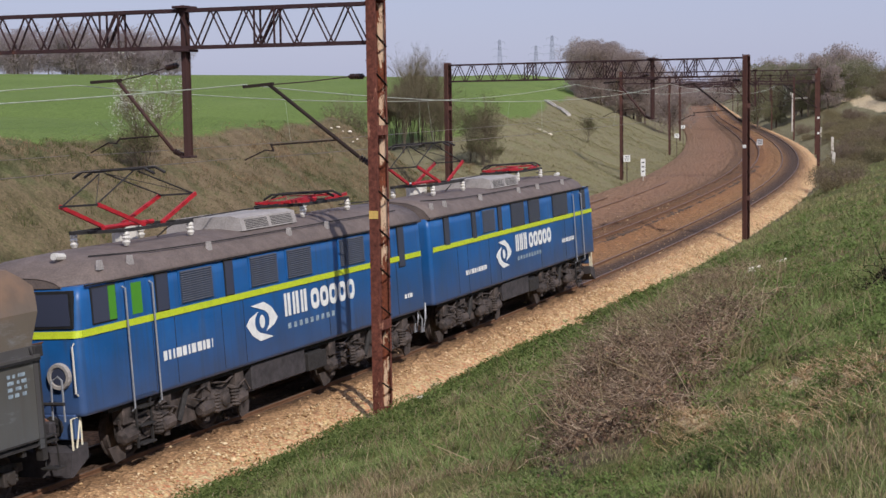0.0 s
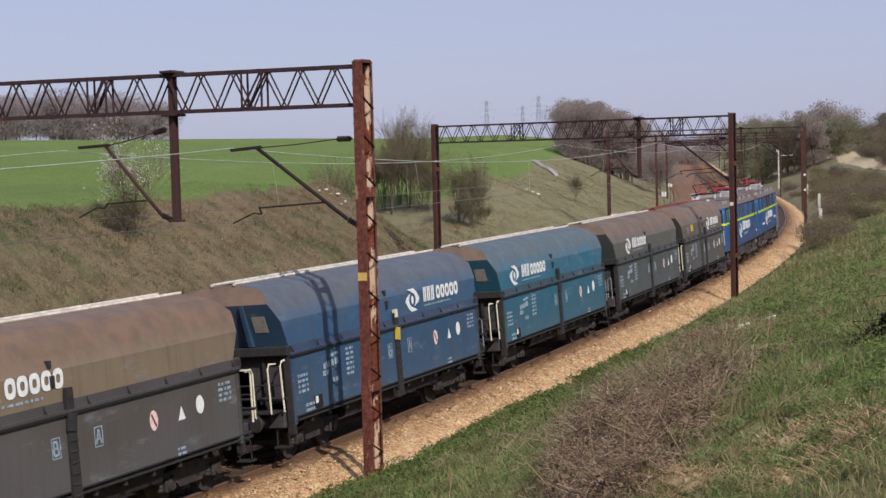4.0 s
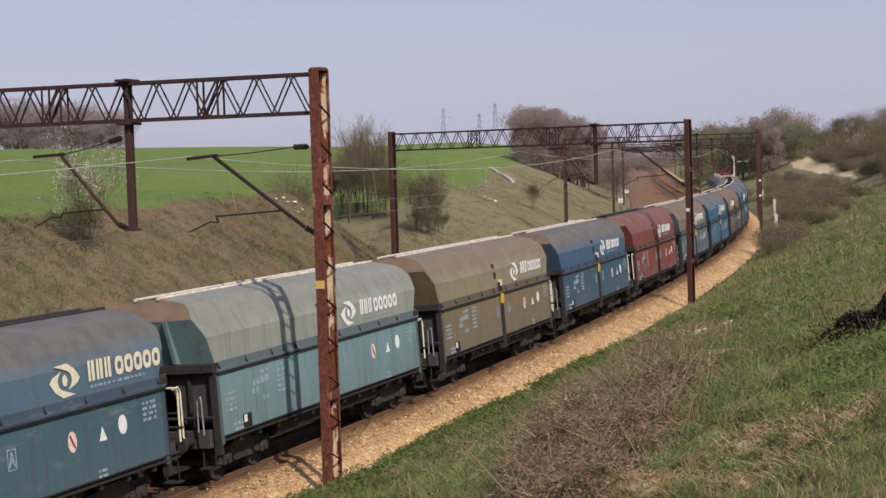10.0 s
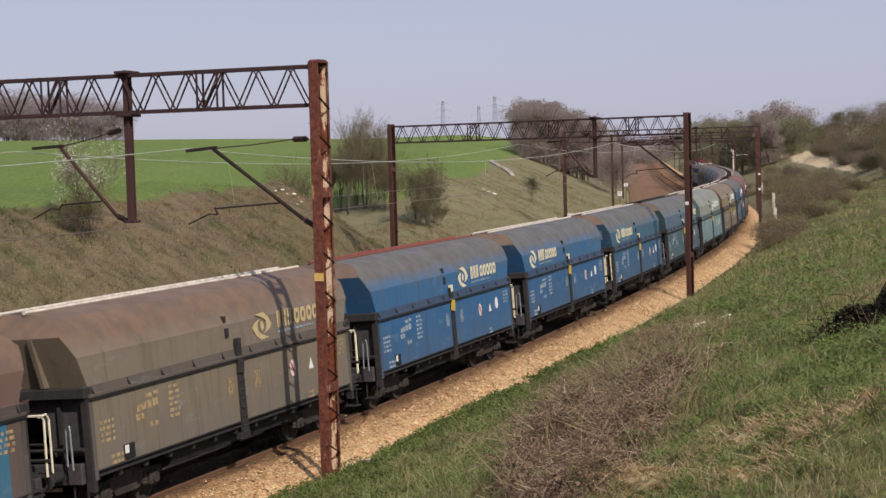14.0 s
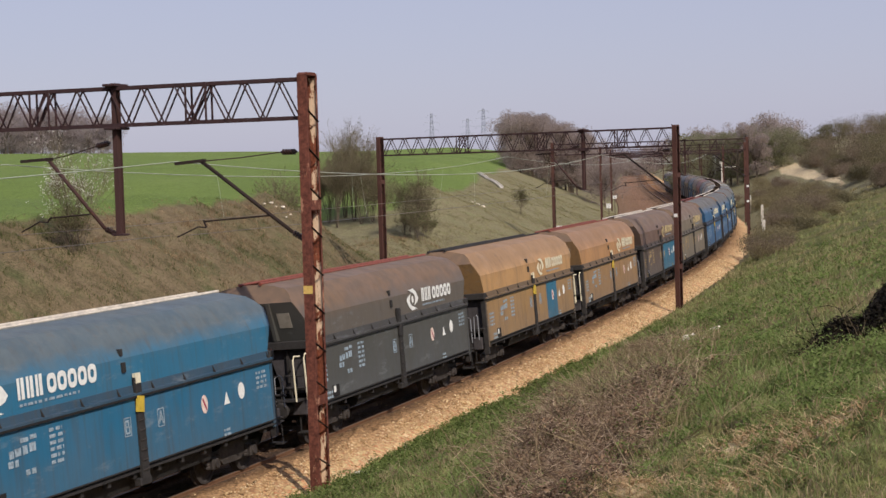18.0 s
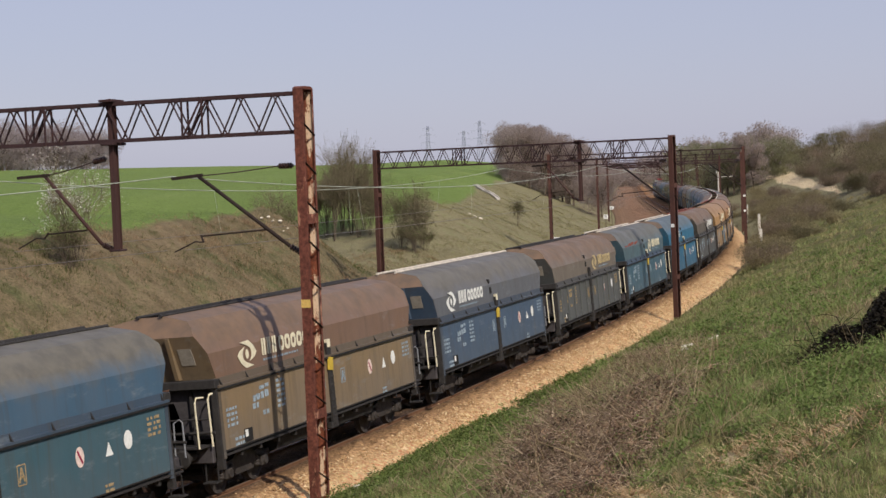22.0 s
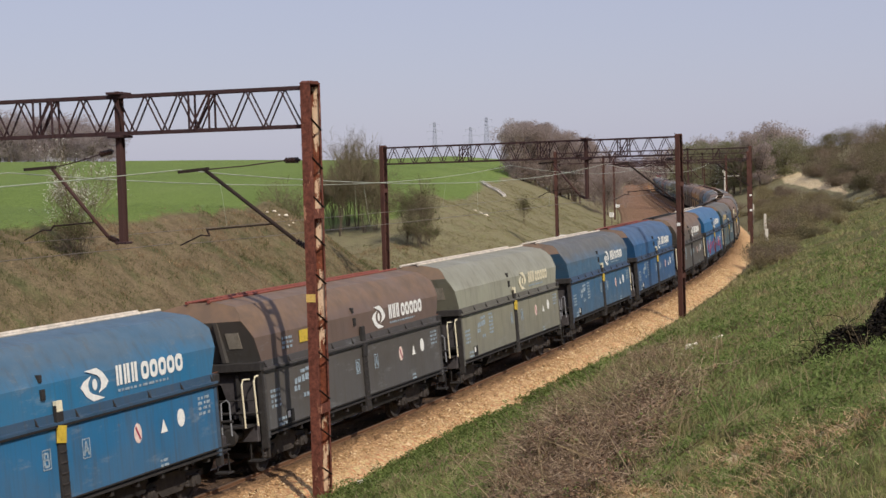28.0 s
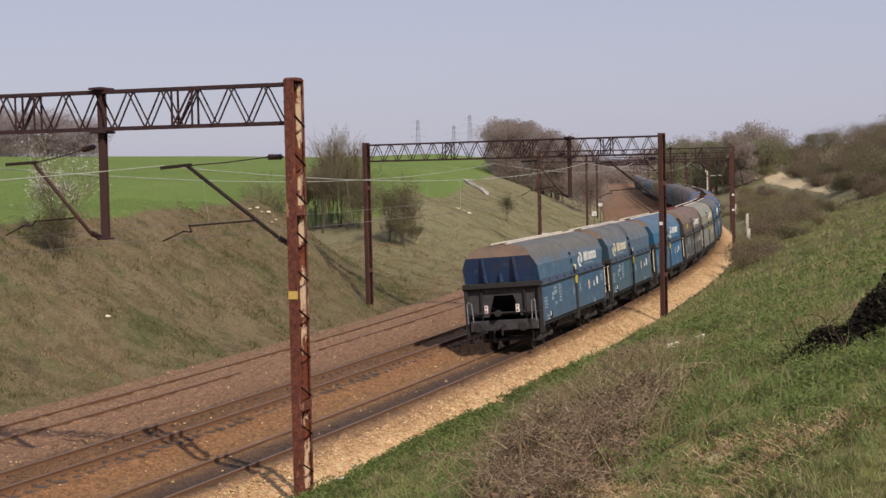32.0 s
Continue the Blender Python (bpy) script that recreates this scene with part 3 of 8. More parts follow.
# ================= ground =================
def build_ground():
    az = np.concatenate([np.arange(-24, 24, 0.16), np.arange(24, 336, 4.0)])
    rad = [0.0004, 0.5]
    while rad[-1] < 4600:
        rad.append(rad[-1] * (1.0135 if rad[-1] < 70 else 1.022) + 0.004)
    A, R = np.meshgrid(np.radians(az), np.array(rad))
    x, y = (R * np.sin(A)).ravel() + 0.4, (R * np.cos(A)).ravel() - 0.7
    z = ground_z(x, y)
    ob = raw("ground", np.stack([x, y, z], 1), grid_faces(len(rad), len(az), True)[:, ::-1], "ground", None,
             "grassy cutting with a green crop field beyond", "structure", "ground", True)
    s, lat = to_line(x, y)
    edge = field_edge(s)
    field = smooth(edge - lat + waves(x, y, 7.0, 1.0) * 0.9, -2.0, 2.4)
    field = field * (1 - np.exp(-(((s - 70 + (lat + 20) * 0.5) / 16) ** 2)) * (1 - smooth(-lat, 29, 34)))
    bramble = 0.9 * bramble_belt(x, y) * (1 - 0.7 * smooth(y, 24, 33))
    slope = smooth(lat, 2.7, 4.2)
    path = np.exp(-(((lat - 13.9 - (s - 142) * 0.033 - waves(x, y, 9.0, 3.0) * 0.9) / (0.3 + 0.014 * np.maximum(s - 128, 0))) ** 2)) * smooth(s, 136, 166) * (1 - smooth(s, 265, 300))
    path = np.maximum(path, 0.56 * smooth(bare_earth(x, y), 0.3, 0.7))
    col = np.stack([field * (lat < 0), slope * (1 - smooth(s, 60, 150) * 0.72), path, bramble], 1).astype(np.float32)
    att = ob.data.color_attributes.new("zone", "FLOAT_COLOR", "POINT")
    att.data.foreach_set("color", col.ravel())
    return ob


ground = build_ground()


# ================= ballast, rails, sleepers =================
def stations(a, b):
    out, s = [], a
    while s < b:
        out.append(s)
        s += 0.4 if -25 < s < 70 else (1.0 if -60 < s < 160 else 4.0)
    return np.array(out + [b])


def sweep_points(ss, lat, z):
    th = np.interp(ss, LINE_S, LINE_TH)
    return np.stack([np.interp(ss, LINE_S, LINE_X) + lat * np.cos(th), np.interp(ss, LINE_S, LINE_Y) - lat * np.sin(th), np.full(len(ss), 0.0) + z], 1)


def build_ballast():
    prof = [(-12.6, -0.75), (-12.0, -0.34), (-11.3, -0.22), (-6.4, -0.22), (-5.9, -0.26), (-5.5, -0.08), (-4.66, -0.035), (-3.15, 0.055), (-2.55, 0.03), (-2.1, -0.16),
            (-1.6, -0.2), (-1.3, -0.14), (-0.75, -0.085), (0.66, 0.0), (0.86, 0.0), (1.3, 0.025), (1.75, -0.07), (2.4, -0.28), (3.2, -0.5), (3.8, -0.75)]
    lat = np.concatenate([np.arange(-12.6, 3.8, 0.2), [3.8]])
    zz = np.interp(lat, [p[0] for p in prof], [p[1] for p in prof])
    ss = stations(-600, 880)
    pts = np.stack([sweep_points(ss, l, z) for l, z in zip(lat, zz)], 1)
    rng = np.random.default_rng(3)
    rough = np.where(np.abs(lat + 0.0) < 0.9, 0.012, 0.028)
    pts[:, :, 2] += rng.normal(0, 1, pts.shape[:2]) * rough
    pts[:, :, 2] += waves(pts[:, :, 0], pts[:, :, 1], 1.3, 6.0) * 0.03
    m, n = pts.shape[:2]
    ob = raw("ballast", pts.reshape(-1, 3), grid_faces(m, n)[:, ::-1], "ballast", None, "crushed stone ballast, rusty brown between the rails and pale tan on the shoulder", "structure", "ballast")
    uv = ob.data.uv_layers.new(name="across")
    u = np.repeat(ss / 10, n)
    v = np.tile((lat + 12.6) / 16.4, m)
    idx = np.empty(len(ob.data.loops), np.int32)
    ob.data.loops.foreach_get("vertex_index", idx)
    uv.data.foreach_set("uv", np.stack([u[idx], v[idx]], 1).astype(np.float32).ravel())
    return ob


ballast = build_ballast()


def rail(parent, lat, z, a, b, name="rail"):
    """A flat-bottomed rail: foot, web and head, with a worn bright top of its own."""
    ss = stations(a, b)
    outline = [(-0.065, -0.172), (0.065, -0.172), (0.065, -0.155), (0.012, -0.14), (0.012, -0.045), (0.036, -0.035), (0.036, -0.004), (-0.036, -0.004), (-0.036, -0.035), (-0.012, -0.045), (-0.012, -0.14), (-0.065, -0.155)]
    pts = np.stack([sweep_points(ss, lat + u, z + v) for u, v in outline], 1)
    m, n = pts.shape[:2]
    ob = raw(name, pts.reshape(-1, 3), grid_faces(m, n, True), "rail", parent)
    top = np.stack([sweep_points(ss, lat + u, z + v) for u, v in ((-0.034, -0.004), (-0.026, 0.001), (0.026, 0.001), (0.034, -0.004))], 1)
    raw("running_surface", top.reshape(-1, 3), grid_faces(m, 4)[:, ::-1], "rail_top", ob, "worn shiny rail head")
    return ob


def track(name, lat0, z0, label):
    t = tagged(empty(name), label, "railway track", "railway tracks", "structure")
    rail(t, lat0 - 0.7535, z0, -600, 880)
    rail(t, lat0 - 0.7535 + 1.507 * math.cos(CANT), z0 + 1.507 * math.sin(CANT), -600, 880)
    bm = box(B(), -0.13, 0.13, -1.28, 1.28, -0.15, 0.0, 0.015)
    for y in (-0.85, -0.66, 0.66, 0.85):
        box(bm, -0.07, 0.07, y - 0.04, y + 0.04, 0.0, 0.05)
    first = None
    for i in range(222):
        s = -26 + i * 0.62
        p = on_line(s, lat0, z0 + 0.7535 * math.sin(CANT) - 0.172)
        m = Matrix.Translation(p) @ pose(0, 0, 0, 0, 0, 90 - math.degrees(heading(s))) @ pose(0, 0, 0, -math.degrees(CANT))
        if first is None:
            first = part("sleeper", bm, "sleeper", t)
            first.matrix_basis = m
        else:
            again(first, t, m)
    return t


track("track_near", 0.0, 0.0, "near railway track with rusty rails on stained sleepers")
track("track_far", TRACK2, TRACK2_Z, "far railway track with rusty rails on stained sleepers")
old = tagged(empty("old_track"), "remains of a lifted track, rusty rails sunk in gravel", "railway track", "railway tracks", "structure")
rail(old, -8.55, -0.13, -30, 16, "old_rail")
rail(old, -10.0, -0.13, -30, 70, "old_rail")
rail(old, -8.6, -0.15, 24, 90, "old_rail")


def build_stones():
    """Loose stones lying on the pale shoulder and about the rails."""
    rng = np.random.default_rng(5)
    n = 17000
    s = rng.uniform(-14, 75, n) ** 1.0
    lat = np.where(rng.random(n) < 0.92, rng.uniform(1.5, 3.5, n), rng.uniform(-12, 1.5, n))
    zz = np.interp(lat, [-12.0, -11.3, -6.4, -5.5, -4.66, -3.15, -2.55, -2.1, -1.3, -0.75, 0.72, 1.4, 1.8, 2.4, 3.3], [-0.34, -0.22, -0.22, -0.08, -0.035, 0.055, 0.03, -0.16, -0.14, -0.085, 0.0, 0.02, -0.08, -0.28, -0.52])
    th = np.interp(s, LINE_S, LINE_TH)
    c = np.stack([np.interp(s, LINE_S, LINE_X) + lat * np.cos(th), np.interp(s, LINE_S, LINE_Y) - lat * np.sin(th), zz + 0.012], 1)
    r = rng.uniform(0.018, 0.045, n) * np.where(rng.random(n) < 0.02, 2.0, 1.0)
    base = np.array([(1, 0, 0), (-1, 0, 0), (0, 1, 0), (0, -1, 0), (0, 0, 0.8), (0, 0, -0.8)], float)
    v = base[None] * rng.uniform(0.6, 1.2, (n, 6, 1)) + rng.normal(0, 0.15, (n, 6, 3))
    a = rng.uniform(0, 6.28, n)
    ca, sa = np.cos(a)[:, None], np.sin(a)[:, None]
    v = np.stack([v[..., 0] * ca - v[..., 1] * sa, v[..., 0] * sa + v[..., 1] * ca, v[..., 2]], -1) * r[:, None, None] + c[:, None]
    f = np.array([(0, 2, 4), (2, 1, 4), (1, 3, 4), (3, 0, 4), (2, 0, 5), (1, 2, 5), (3, 1, 5), (0, 3, 5)])
    raw("loose_stones", v.reshape(-1, 3), (f[None] + np.arange(n)[:, None, None] * 6).reshape(-1, 3), "stone", None, "loose pale crushed stones on the ballast shoulder", "stuff", "stones")


build_stones()


# ================= portals over the tracks =================
def lattice_mast(parent, x, height, flaking=False, far=False, steel="mast_far", half=0.21, foot=-1.0):
    """Two channels back to back, laced with flat bars; the line runs along local y."""
    mast_e = empty("mast", Matrix.Translation((x, 0, 0)), parent)
    for sy in (-1, 1):
        bm = B()
        prism(bm, [(-0.11, sy * half), (0.11, sy * half), (0.11, sy * (half - 0.07)), (0.098, sy * (half - 0.07)), (0.098, sy * (half - 0.012)), (-0.098, sy * (half - 0.012)), (-0.098, sy * (half - 0.07)), (-0.11, sy * (half - 0.07))], "z", foot, height)
        part("channel", bm, steel, mast_e)
        if flaking:  # old pale paint left on the inner face of the web
            part("paint_coat", box(B(), -0.094, 0.094, min(sy * (half - 0.021), sy * (half - 0.016)), max(sy * (half - 0.021), sy * (half - 0.016)), foot + 0.9, height - 0.05), "mast_pale", mast_e, "pale flaking paint on the inner face")
    lace = None
    n = int((height + 0.2) / 0.87)
    if far:  # too small to tell its bars apart
        bm = B()
        for side in (-1, 1):
            for i in range(n):
                z0 = 0.3 + i * 0.87 + (0.3 if side > 0 else 0)
                bar(bm, (side * 0.117, half - 0.03, z0 + 0.26), (side * 0.117, 0.03 - half, z0), 0.012, 0.055, (1, 0, 0))
        tagged(part("lacing", bm, "strut", mast_e), kind="stuff")
    for side in () if far else (-1, 1):
        for i in range(n):
            z0 = 0.3 + i * 0.87 + (0.3 if side > 0 else 0)
            if lace is None:
                lace = part("lacing_bar", bar(B(), (0, half - 0.03, 0.26), (0, 0.03 - half, 0), 0.012, 0.055, (1, 0, 0)), "strut", mast_e)
                lace.matrix_basis = Matrix.Translation((side * 0.117, 0, z0))
            else:
                again(lace, mast_e, Matrix.Translation((side * 0.117, 0, z0)))
    bm = prism(B(), [(-half, height), (half, height), (half, height + 0.02), (half * 0.6, height + 0.07), (-half * 0.6, height + 0.07), (-half, height + 0.02)], "x", -0.114, 0.114)
    part("cap_plate", bm, steel, mast_e)
    for z in (1.75, 6.15):
        part("batten_plate", box(B(), -0.122, -0.110, 0.01 - half, half - 0.01, z, z + 0.22), steel, mast_e)
    return mast_e


def insulator(name, p, q, parent, mat="brown_glaze"):
    prof = [(0.0, 0.03)]
    for i in range(5):
        prof += [(0.1 + i * 0.17, 0.03), (0.13 + i * 0.17, 0.07), (0.2 + i * 0.17, 0.07), (0.23 + i * 0.17, 0.03)]
    return part(name, lathe(B(), p, q, prof + [(1.0, 0.03)], 10), mat, parent, shade=False)


def cantilever(parent, x0, short=False):
    """Bracket that carries one track's wires: strut, stay, wire clamp and steady arm. x0: the face it springs from; it reaches along local x."""
    c = empty("cantilever", Matrix.Translation((x0, 0, 0)), parent)
    if short:  # hung from the post in the middle of the beam
        foot, low, tip, clamp, stay, hang = (0.0, 5.66), (0.32, 5.80), (1.82, 7.47), (2.58, 7.45), (0.10, 7.82), (0.48, 7.75)
        knee, end, drop, arm = (0.72, 6.15), (1.80, 6.08), (1.92, 5.97), (2.66, 5.75)
    else:
        foot, low, tip, clamp, stay, hang = (0.0, 5.45), (0.36, 5.66), (2.62, 7.32), (3.30, 7.28), (0.18, 7.47), (0.58, 7.47)
        knee, end, drop, arm = (0.92, 6.04), (2.62, 5.93), (2.55, 5.79), (3.32, 5.58)
    at = lambda p: (p[0], 0, p[1])
    part("strut", tube(B(), [at(low), at(tip)], 0.046, 8), "strut" if not short else "post_rust", c, shade=True)
    insulator("strut_insulator", at(foot), at(low), c)
    part("stay", tube(B(), [at(hang), ((hang[0] + tip[0]) / 2, 0, (hang[1] + tip[1]) / 2 - 0.02), at(tip)], 0.014, 5), "mast_dark", c)
    insulator("stay_insulator", at(stay), at(hang), c)
    part("wire_clamp", bar(B(), (tip[0] - 0.1, 0, tip[1] + 0.02), at(clamp), 0.10, 0.07), "strut", c)
    part("steady_tube", tube(B(), [at(knee), at(end)], 0.022, 6), "strut", c)
    part("steady_joint", tube(B(), [(end[0], 0, end[1] + 0.03), at(drop)], 0.022, 6), "strut", c)
    part("steady_arm", tube(B(), [at(drop), (drop[0] + 0.22, 0, drop[1] + 0.02), at(arm)], 0.018, 5), "strut", c)
    return c


def portal(p_right, p_left, top, hang, label, far=False, flaking=False):
    p, q = Vector(p_right), Vector(p_left)
    length = (q - p).length
    ang = math.degrees(math.atan2(q.y - p.y, q.x - p.x))
    e = tagged(empty("catenary_portal", Matrix.Translation(p) @ pose(0, 0, 0, 0, 0, ang)), label, "catenary portal", "catenary portals")
    steel, half = ("mast", 0.30) if flaking else ("mast_far", 0.21)
    lattice_mast(e, 0.0, top + 0.03, flaking, far, steel, half)
    lattice_mast(e, length, top + 0.03, False, far, "mast_far", half)
    beam = empty("beam", None, e)
    lo = top - 0.95
    for y in (-0.14, 0.14):
        for z in (lo, top):
            sy, sz = (1 if y > 0 else -1), (1 if z == lo else -1)
            bm = B()
            prism(bm, [(y, z), (y - sy * 0.085, z), (y - sy * 0.085, z + sz * 0.012), (y - sy * 0.012, z + sz * 0.012), (y - sy * 0.012, z + sz * 0.085), (y, z + sz * 0.085)], "x", 0.12, length - 0.12)
            part("chord", bm, "mast_dark", beam)
    n = 2 * round((length - 0.5) / 0.88)
    step = (length - 0.5) / n
    brace = {}
    if far:
        bm = B()
        for y in (-0.13, 0.13):
            for i in range(n):
                x0, up = 0.25 + i * step, i % 2
                bar(bm, (x0, y, lo + (0.9 if up else 0.05)), (x0 + step, y, lo + (0.05 if up else 0.9)), 0.014, 0.074, (0, 1, 0))
        tagged(part("bracing", bm, "mast_dark", beam), kind="stuff")
    for y in () if far else (-0.13, 0.13):
        for i in range(n):
            up = i % 2
            m = Matrix.Translation((0.25 + i * step, y, lo))
            if up not in brace:
                brace[up] = part("brace", bar(B(), (0, 0, 0.9 if up else 0.05), (step, 0, 0.05 if up else 0.9), 0.014, 0.062, (0, 1, 0)), "mast_dark", beam)
                brace[up].matrix_basis = m
            else:
                again(brace[up], beam, m)
    if not far:
        tie = None
        for i in range(int(length / 1.76)):
            for z in (lo + 0.02, top - 0.02):
                m = Matrix.Translation((0.6 + i * 1.76, 0, z))
                if tie is None:
                    tie = part("cross_tie", bar(B(), (-0.13, -0.13, 0), (0.13, 0.13, 0), 0.04, 0.012), "mast_dark", beam)
                    tie.matrix_basis = m
                else:
                    again(tie, beam, m)
        # splice frames, where the beam is bolted together
        for x in (length * 0.17, length * 0.43, length * 0.7):
            for dx in (-0.26, 0.26):
                bm = B()
                for y in (-0.15, 0.15):
                    bar(bm, (x + dx, y, lo), (x + dx, y, top), 0.035, 0.04)
                    if dx > 0:
                        bar(bm, (x + dx, y, lo + 0.03), (x - dx, y, top - 0.03), 0.014, 0.05)
                part("splice_frame", bm, "mast_dark", beam)
    post = empty("hanging_post", Matrix.Translation((hang, 0, 0)), e)
    part("post_tube", prism(B(), [(-0.06, -0.11), (0.06, -0.11), (0.06, -0.09), (0.02, -0.09), (0.02, 0.09), (0.06, 0.09), (0.06, 0.11), (-0.06, 0.11), (-0.06, 0.09), (-0.02, 0.09), (-0.02, -0.09), (-0.06, -0.09)], "z", 5.68, top + 0.08), "post_rust", post)
    part("post_collar", box(B(), -0.17, 0.17, -0.3, 0.3, lo - 0.06, lo, 0.01), "mast_dark", post)
    part("post_cap", box(B(), -0.17, 0.17, -0.3, 0.3, top, top + 0.06, 0.01), "mast_dark", post)
    part("post_foot", box(B(), -0.15, 0.15, -0.15, 0.15, 5.63, 5.68, 0.01), "mast_dark", post)
    cantilever(e, 0.12)
    cantilever(e, hang + 0.1, True)
    return e


PORTALS = [(-57, 3.05, -57, -13.2, 8.9), (-4.5, 3.0, -4.5, -13.2, 9.13), (39.5, 3.25, 44.0, -13.2, 8.57), (93.0, 2.85, 93.7, -12.9, 8.5), (145, 3.0, 146, -13.0, 8.5), (198, 3.0, 199, -13.0, 8.5),
           (255, 3.0, 256, -13.0, 8.5), (315, 3.0, 316, -13.0, 8.5), (375, 3.0, 376, -13.0, 8.5), (440, 3.0, 441, -13.0, 8.5), (510, 3.0, 511, -13.0, 8.5)]
for i, (sr, lr, sl_, ll, top) in enumerate(PORTALS):
    if i == 0:
        continue
    e = portal(on_line(sr, lr), on_line(sl_, ll), top, 4.95, "rusted steel lattice portal carrying overhead wires", i > 3, i == 1)
    if i == 1:
        part("number_plate", box(B(), -0.112, 0.112, 0.3, 0.31, 4.28, 4.46), "plate", e, "small faded yellow plate")
    elif i < 4:
        for z in ((4.25,) if i == 2 else (3.4, 4.6)):
            part("number_plate", box(B(), -0.09, 0.09, 0.21, 0.22, z, z + 0.16), "white", e, "small white plate")


# ================= overhead wires =================
def wires(lat_at, z0, name, label):
    e = tagged(empty(name), label, "overhead wire", "overhead wires")
    sup = [p[0] for p in PORTALS]
    for a, b in zip(sup, sup[1:]):
        near = a < 120
        r = 0.011 if near else 0.009
        n = 16
        mess, cont = [], []
        for i in range(n + 1):
            u = i / n
            s = a + (b - a) * u
            sag = 4 * u * (1 - u)
            mess.append(on_line(s, lat_at, 7.33 + z0 - 0.6 * sag))
            cont.append(on_line(s, lat_at + 0.25 * math.cos(math.pi * u), 5.62 + z0 - 0.03 * sag))
        part("messenger_wire", tube(B(), mess, r, 4), "wire", e)
        part("contact_wire", tube(B(), cont, r * 0.75, 4), "wire_dull", e)
        if near:
            for i in range(4, n - 2, 4):
                part("dropper", tube(B(), [mess[i], cont[i]], 0.004, 3), "wire", e)


wires(-0.4, 0.0, "near_overhead_wire", "pale overhead wires above the near track")
wires(-5.1, 0.06, "far_overhead_wire", "pale overhead wires above the far track")


# ================= hopper wagons =================
HALF = 6.13      # half the length of the side sheets
FRONT = 5.68     # the sheets end sooner at the platform end
PROFILE = [(1.50, 2.70), (1.488, 3.28), (1.375, 3.53), (1.28, 3.70), (1.15, 3.88), (0.98, 4.02), (0.64, 4.10), (0.30, 4.16)]
END_TOP = 3.72    # above this the ends slope inwards


def end_x(z, sx=-1):
    x = 6.12 + (z - 2.70) * 0.45 if z < 3.71 else 6.57 - (z - 3.70) * 1.0
    return x - (HALF - FRONT if sx > 0 else 0.0)


def logo_symbol(bm, x, z, h, y, k, wide=1.0):
    """One of the two plain bent shapes of the operator's sign, or (k = 0) the oval between them."""
    if k == 0:
        return disc(bm, x, z, 0.085 * h * wide, 0.19 * h, y)
    pts = [(-0.34, 0.50), (0.10, 0.54), (0.34, 0.34), (0.52, 0.02), (0.40, -0.16), (0.115, -0.30), (0.22, -0.14), (0.245, 0.02), (0.21, 0.18), (0.1, 0.30), (-0.06, 0.37)]
    return prism(bm, [(x + k * u * h * wide, z + k * v * h) for u, v in pts], "y", y, y + 0.006)


def wordmark(bm, x, z, h, y, wide=1.0):
    """The operator's sign as plain shapes: three pairs of upright blocks, then five rounded rings."""
    for i in range(3):
        x0 = x + i * 0.50 * h * wide
        box(bm, x0, x0 + 0.13 * h * wide, y, y + 0.006, z + 0.04 * h, z + 0.86 * h)
        box(bm, x0 + 0.2 * h * wide, x0 + 0.36 * h * wide, y, y + 0.006, z + 0.04 * h, z + 0.86 * h)
    x += 1.62 * h * wide
    n = 16
    for i in range(5):
        cx, cz = x + (0.27 + i * 0.60) * h * wide, z + 0.42 * h
        ring = []
        for k in range(n):
            a = 2 * math.pi * k / n
            ca, sa = math.cos(a), math.sin(a)
            q = 1 / (abs(ca) ** 3 + abs(sa) ** 3) ** (1 / 3)
            ring.append([bm.verts.new((cx + ca * q * r * 0.26 * h * wide, yy, cz + sa * q * r * 0.38 * h)) for yy in (y, y + 0.006) for r in (1.0, 0.44)])
        for k in range(n):
            u, v = ring[k], ring[(k + 1) % n]
            for p in ((0, 1), (1, 3), (3, 2), (2, 0)):
                bm.faces.new((u[p[0]], u[p[1]], v[p[1]], v[p[0]]))
    bmesh.ops.recalc_face_normals(bm, faces=bm.faces[:])
    return bm


def small_bars(bm, x, z, w, rows, gap, y, rng):
    """Unreadable small print as rows of short bars."""
    for r in range(rows):
        u = x
        while u < x + w:
            l = rng.uniform(0.06, 0.2)
            box(bm, u, min(u + l, x + w), y, y + 0.005, z - r * gap - gap * 0.55, z - r * gap)
            u += l + rng.uniform(0.04, 0.09)
    return bm


def disc(bm, x, z, rx, rz, y, n=14):
    return prism(bm, [(x + rx * math.cos(2 * math.pi * i / n), z + rz * math.sin(2 * math.pi * i / n)) for i in range(n)], "y", y, y + 0.006)


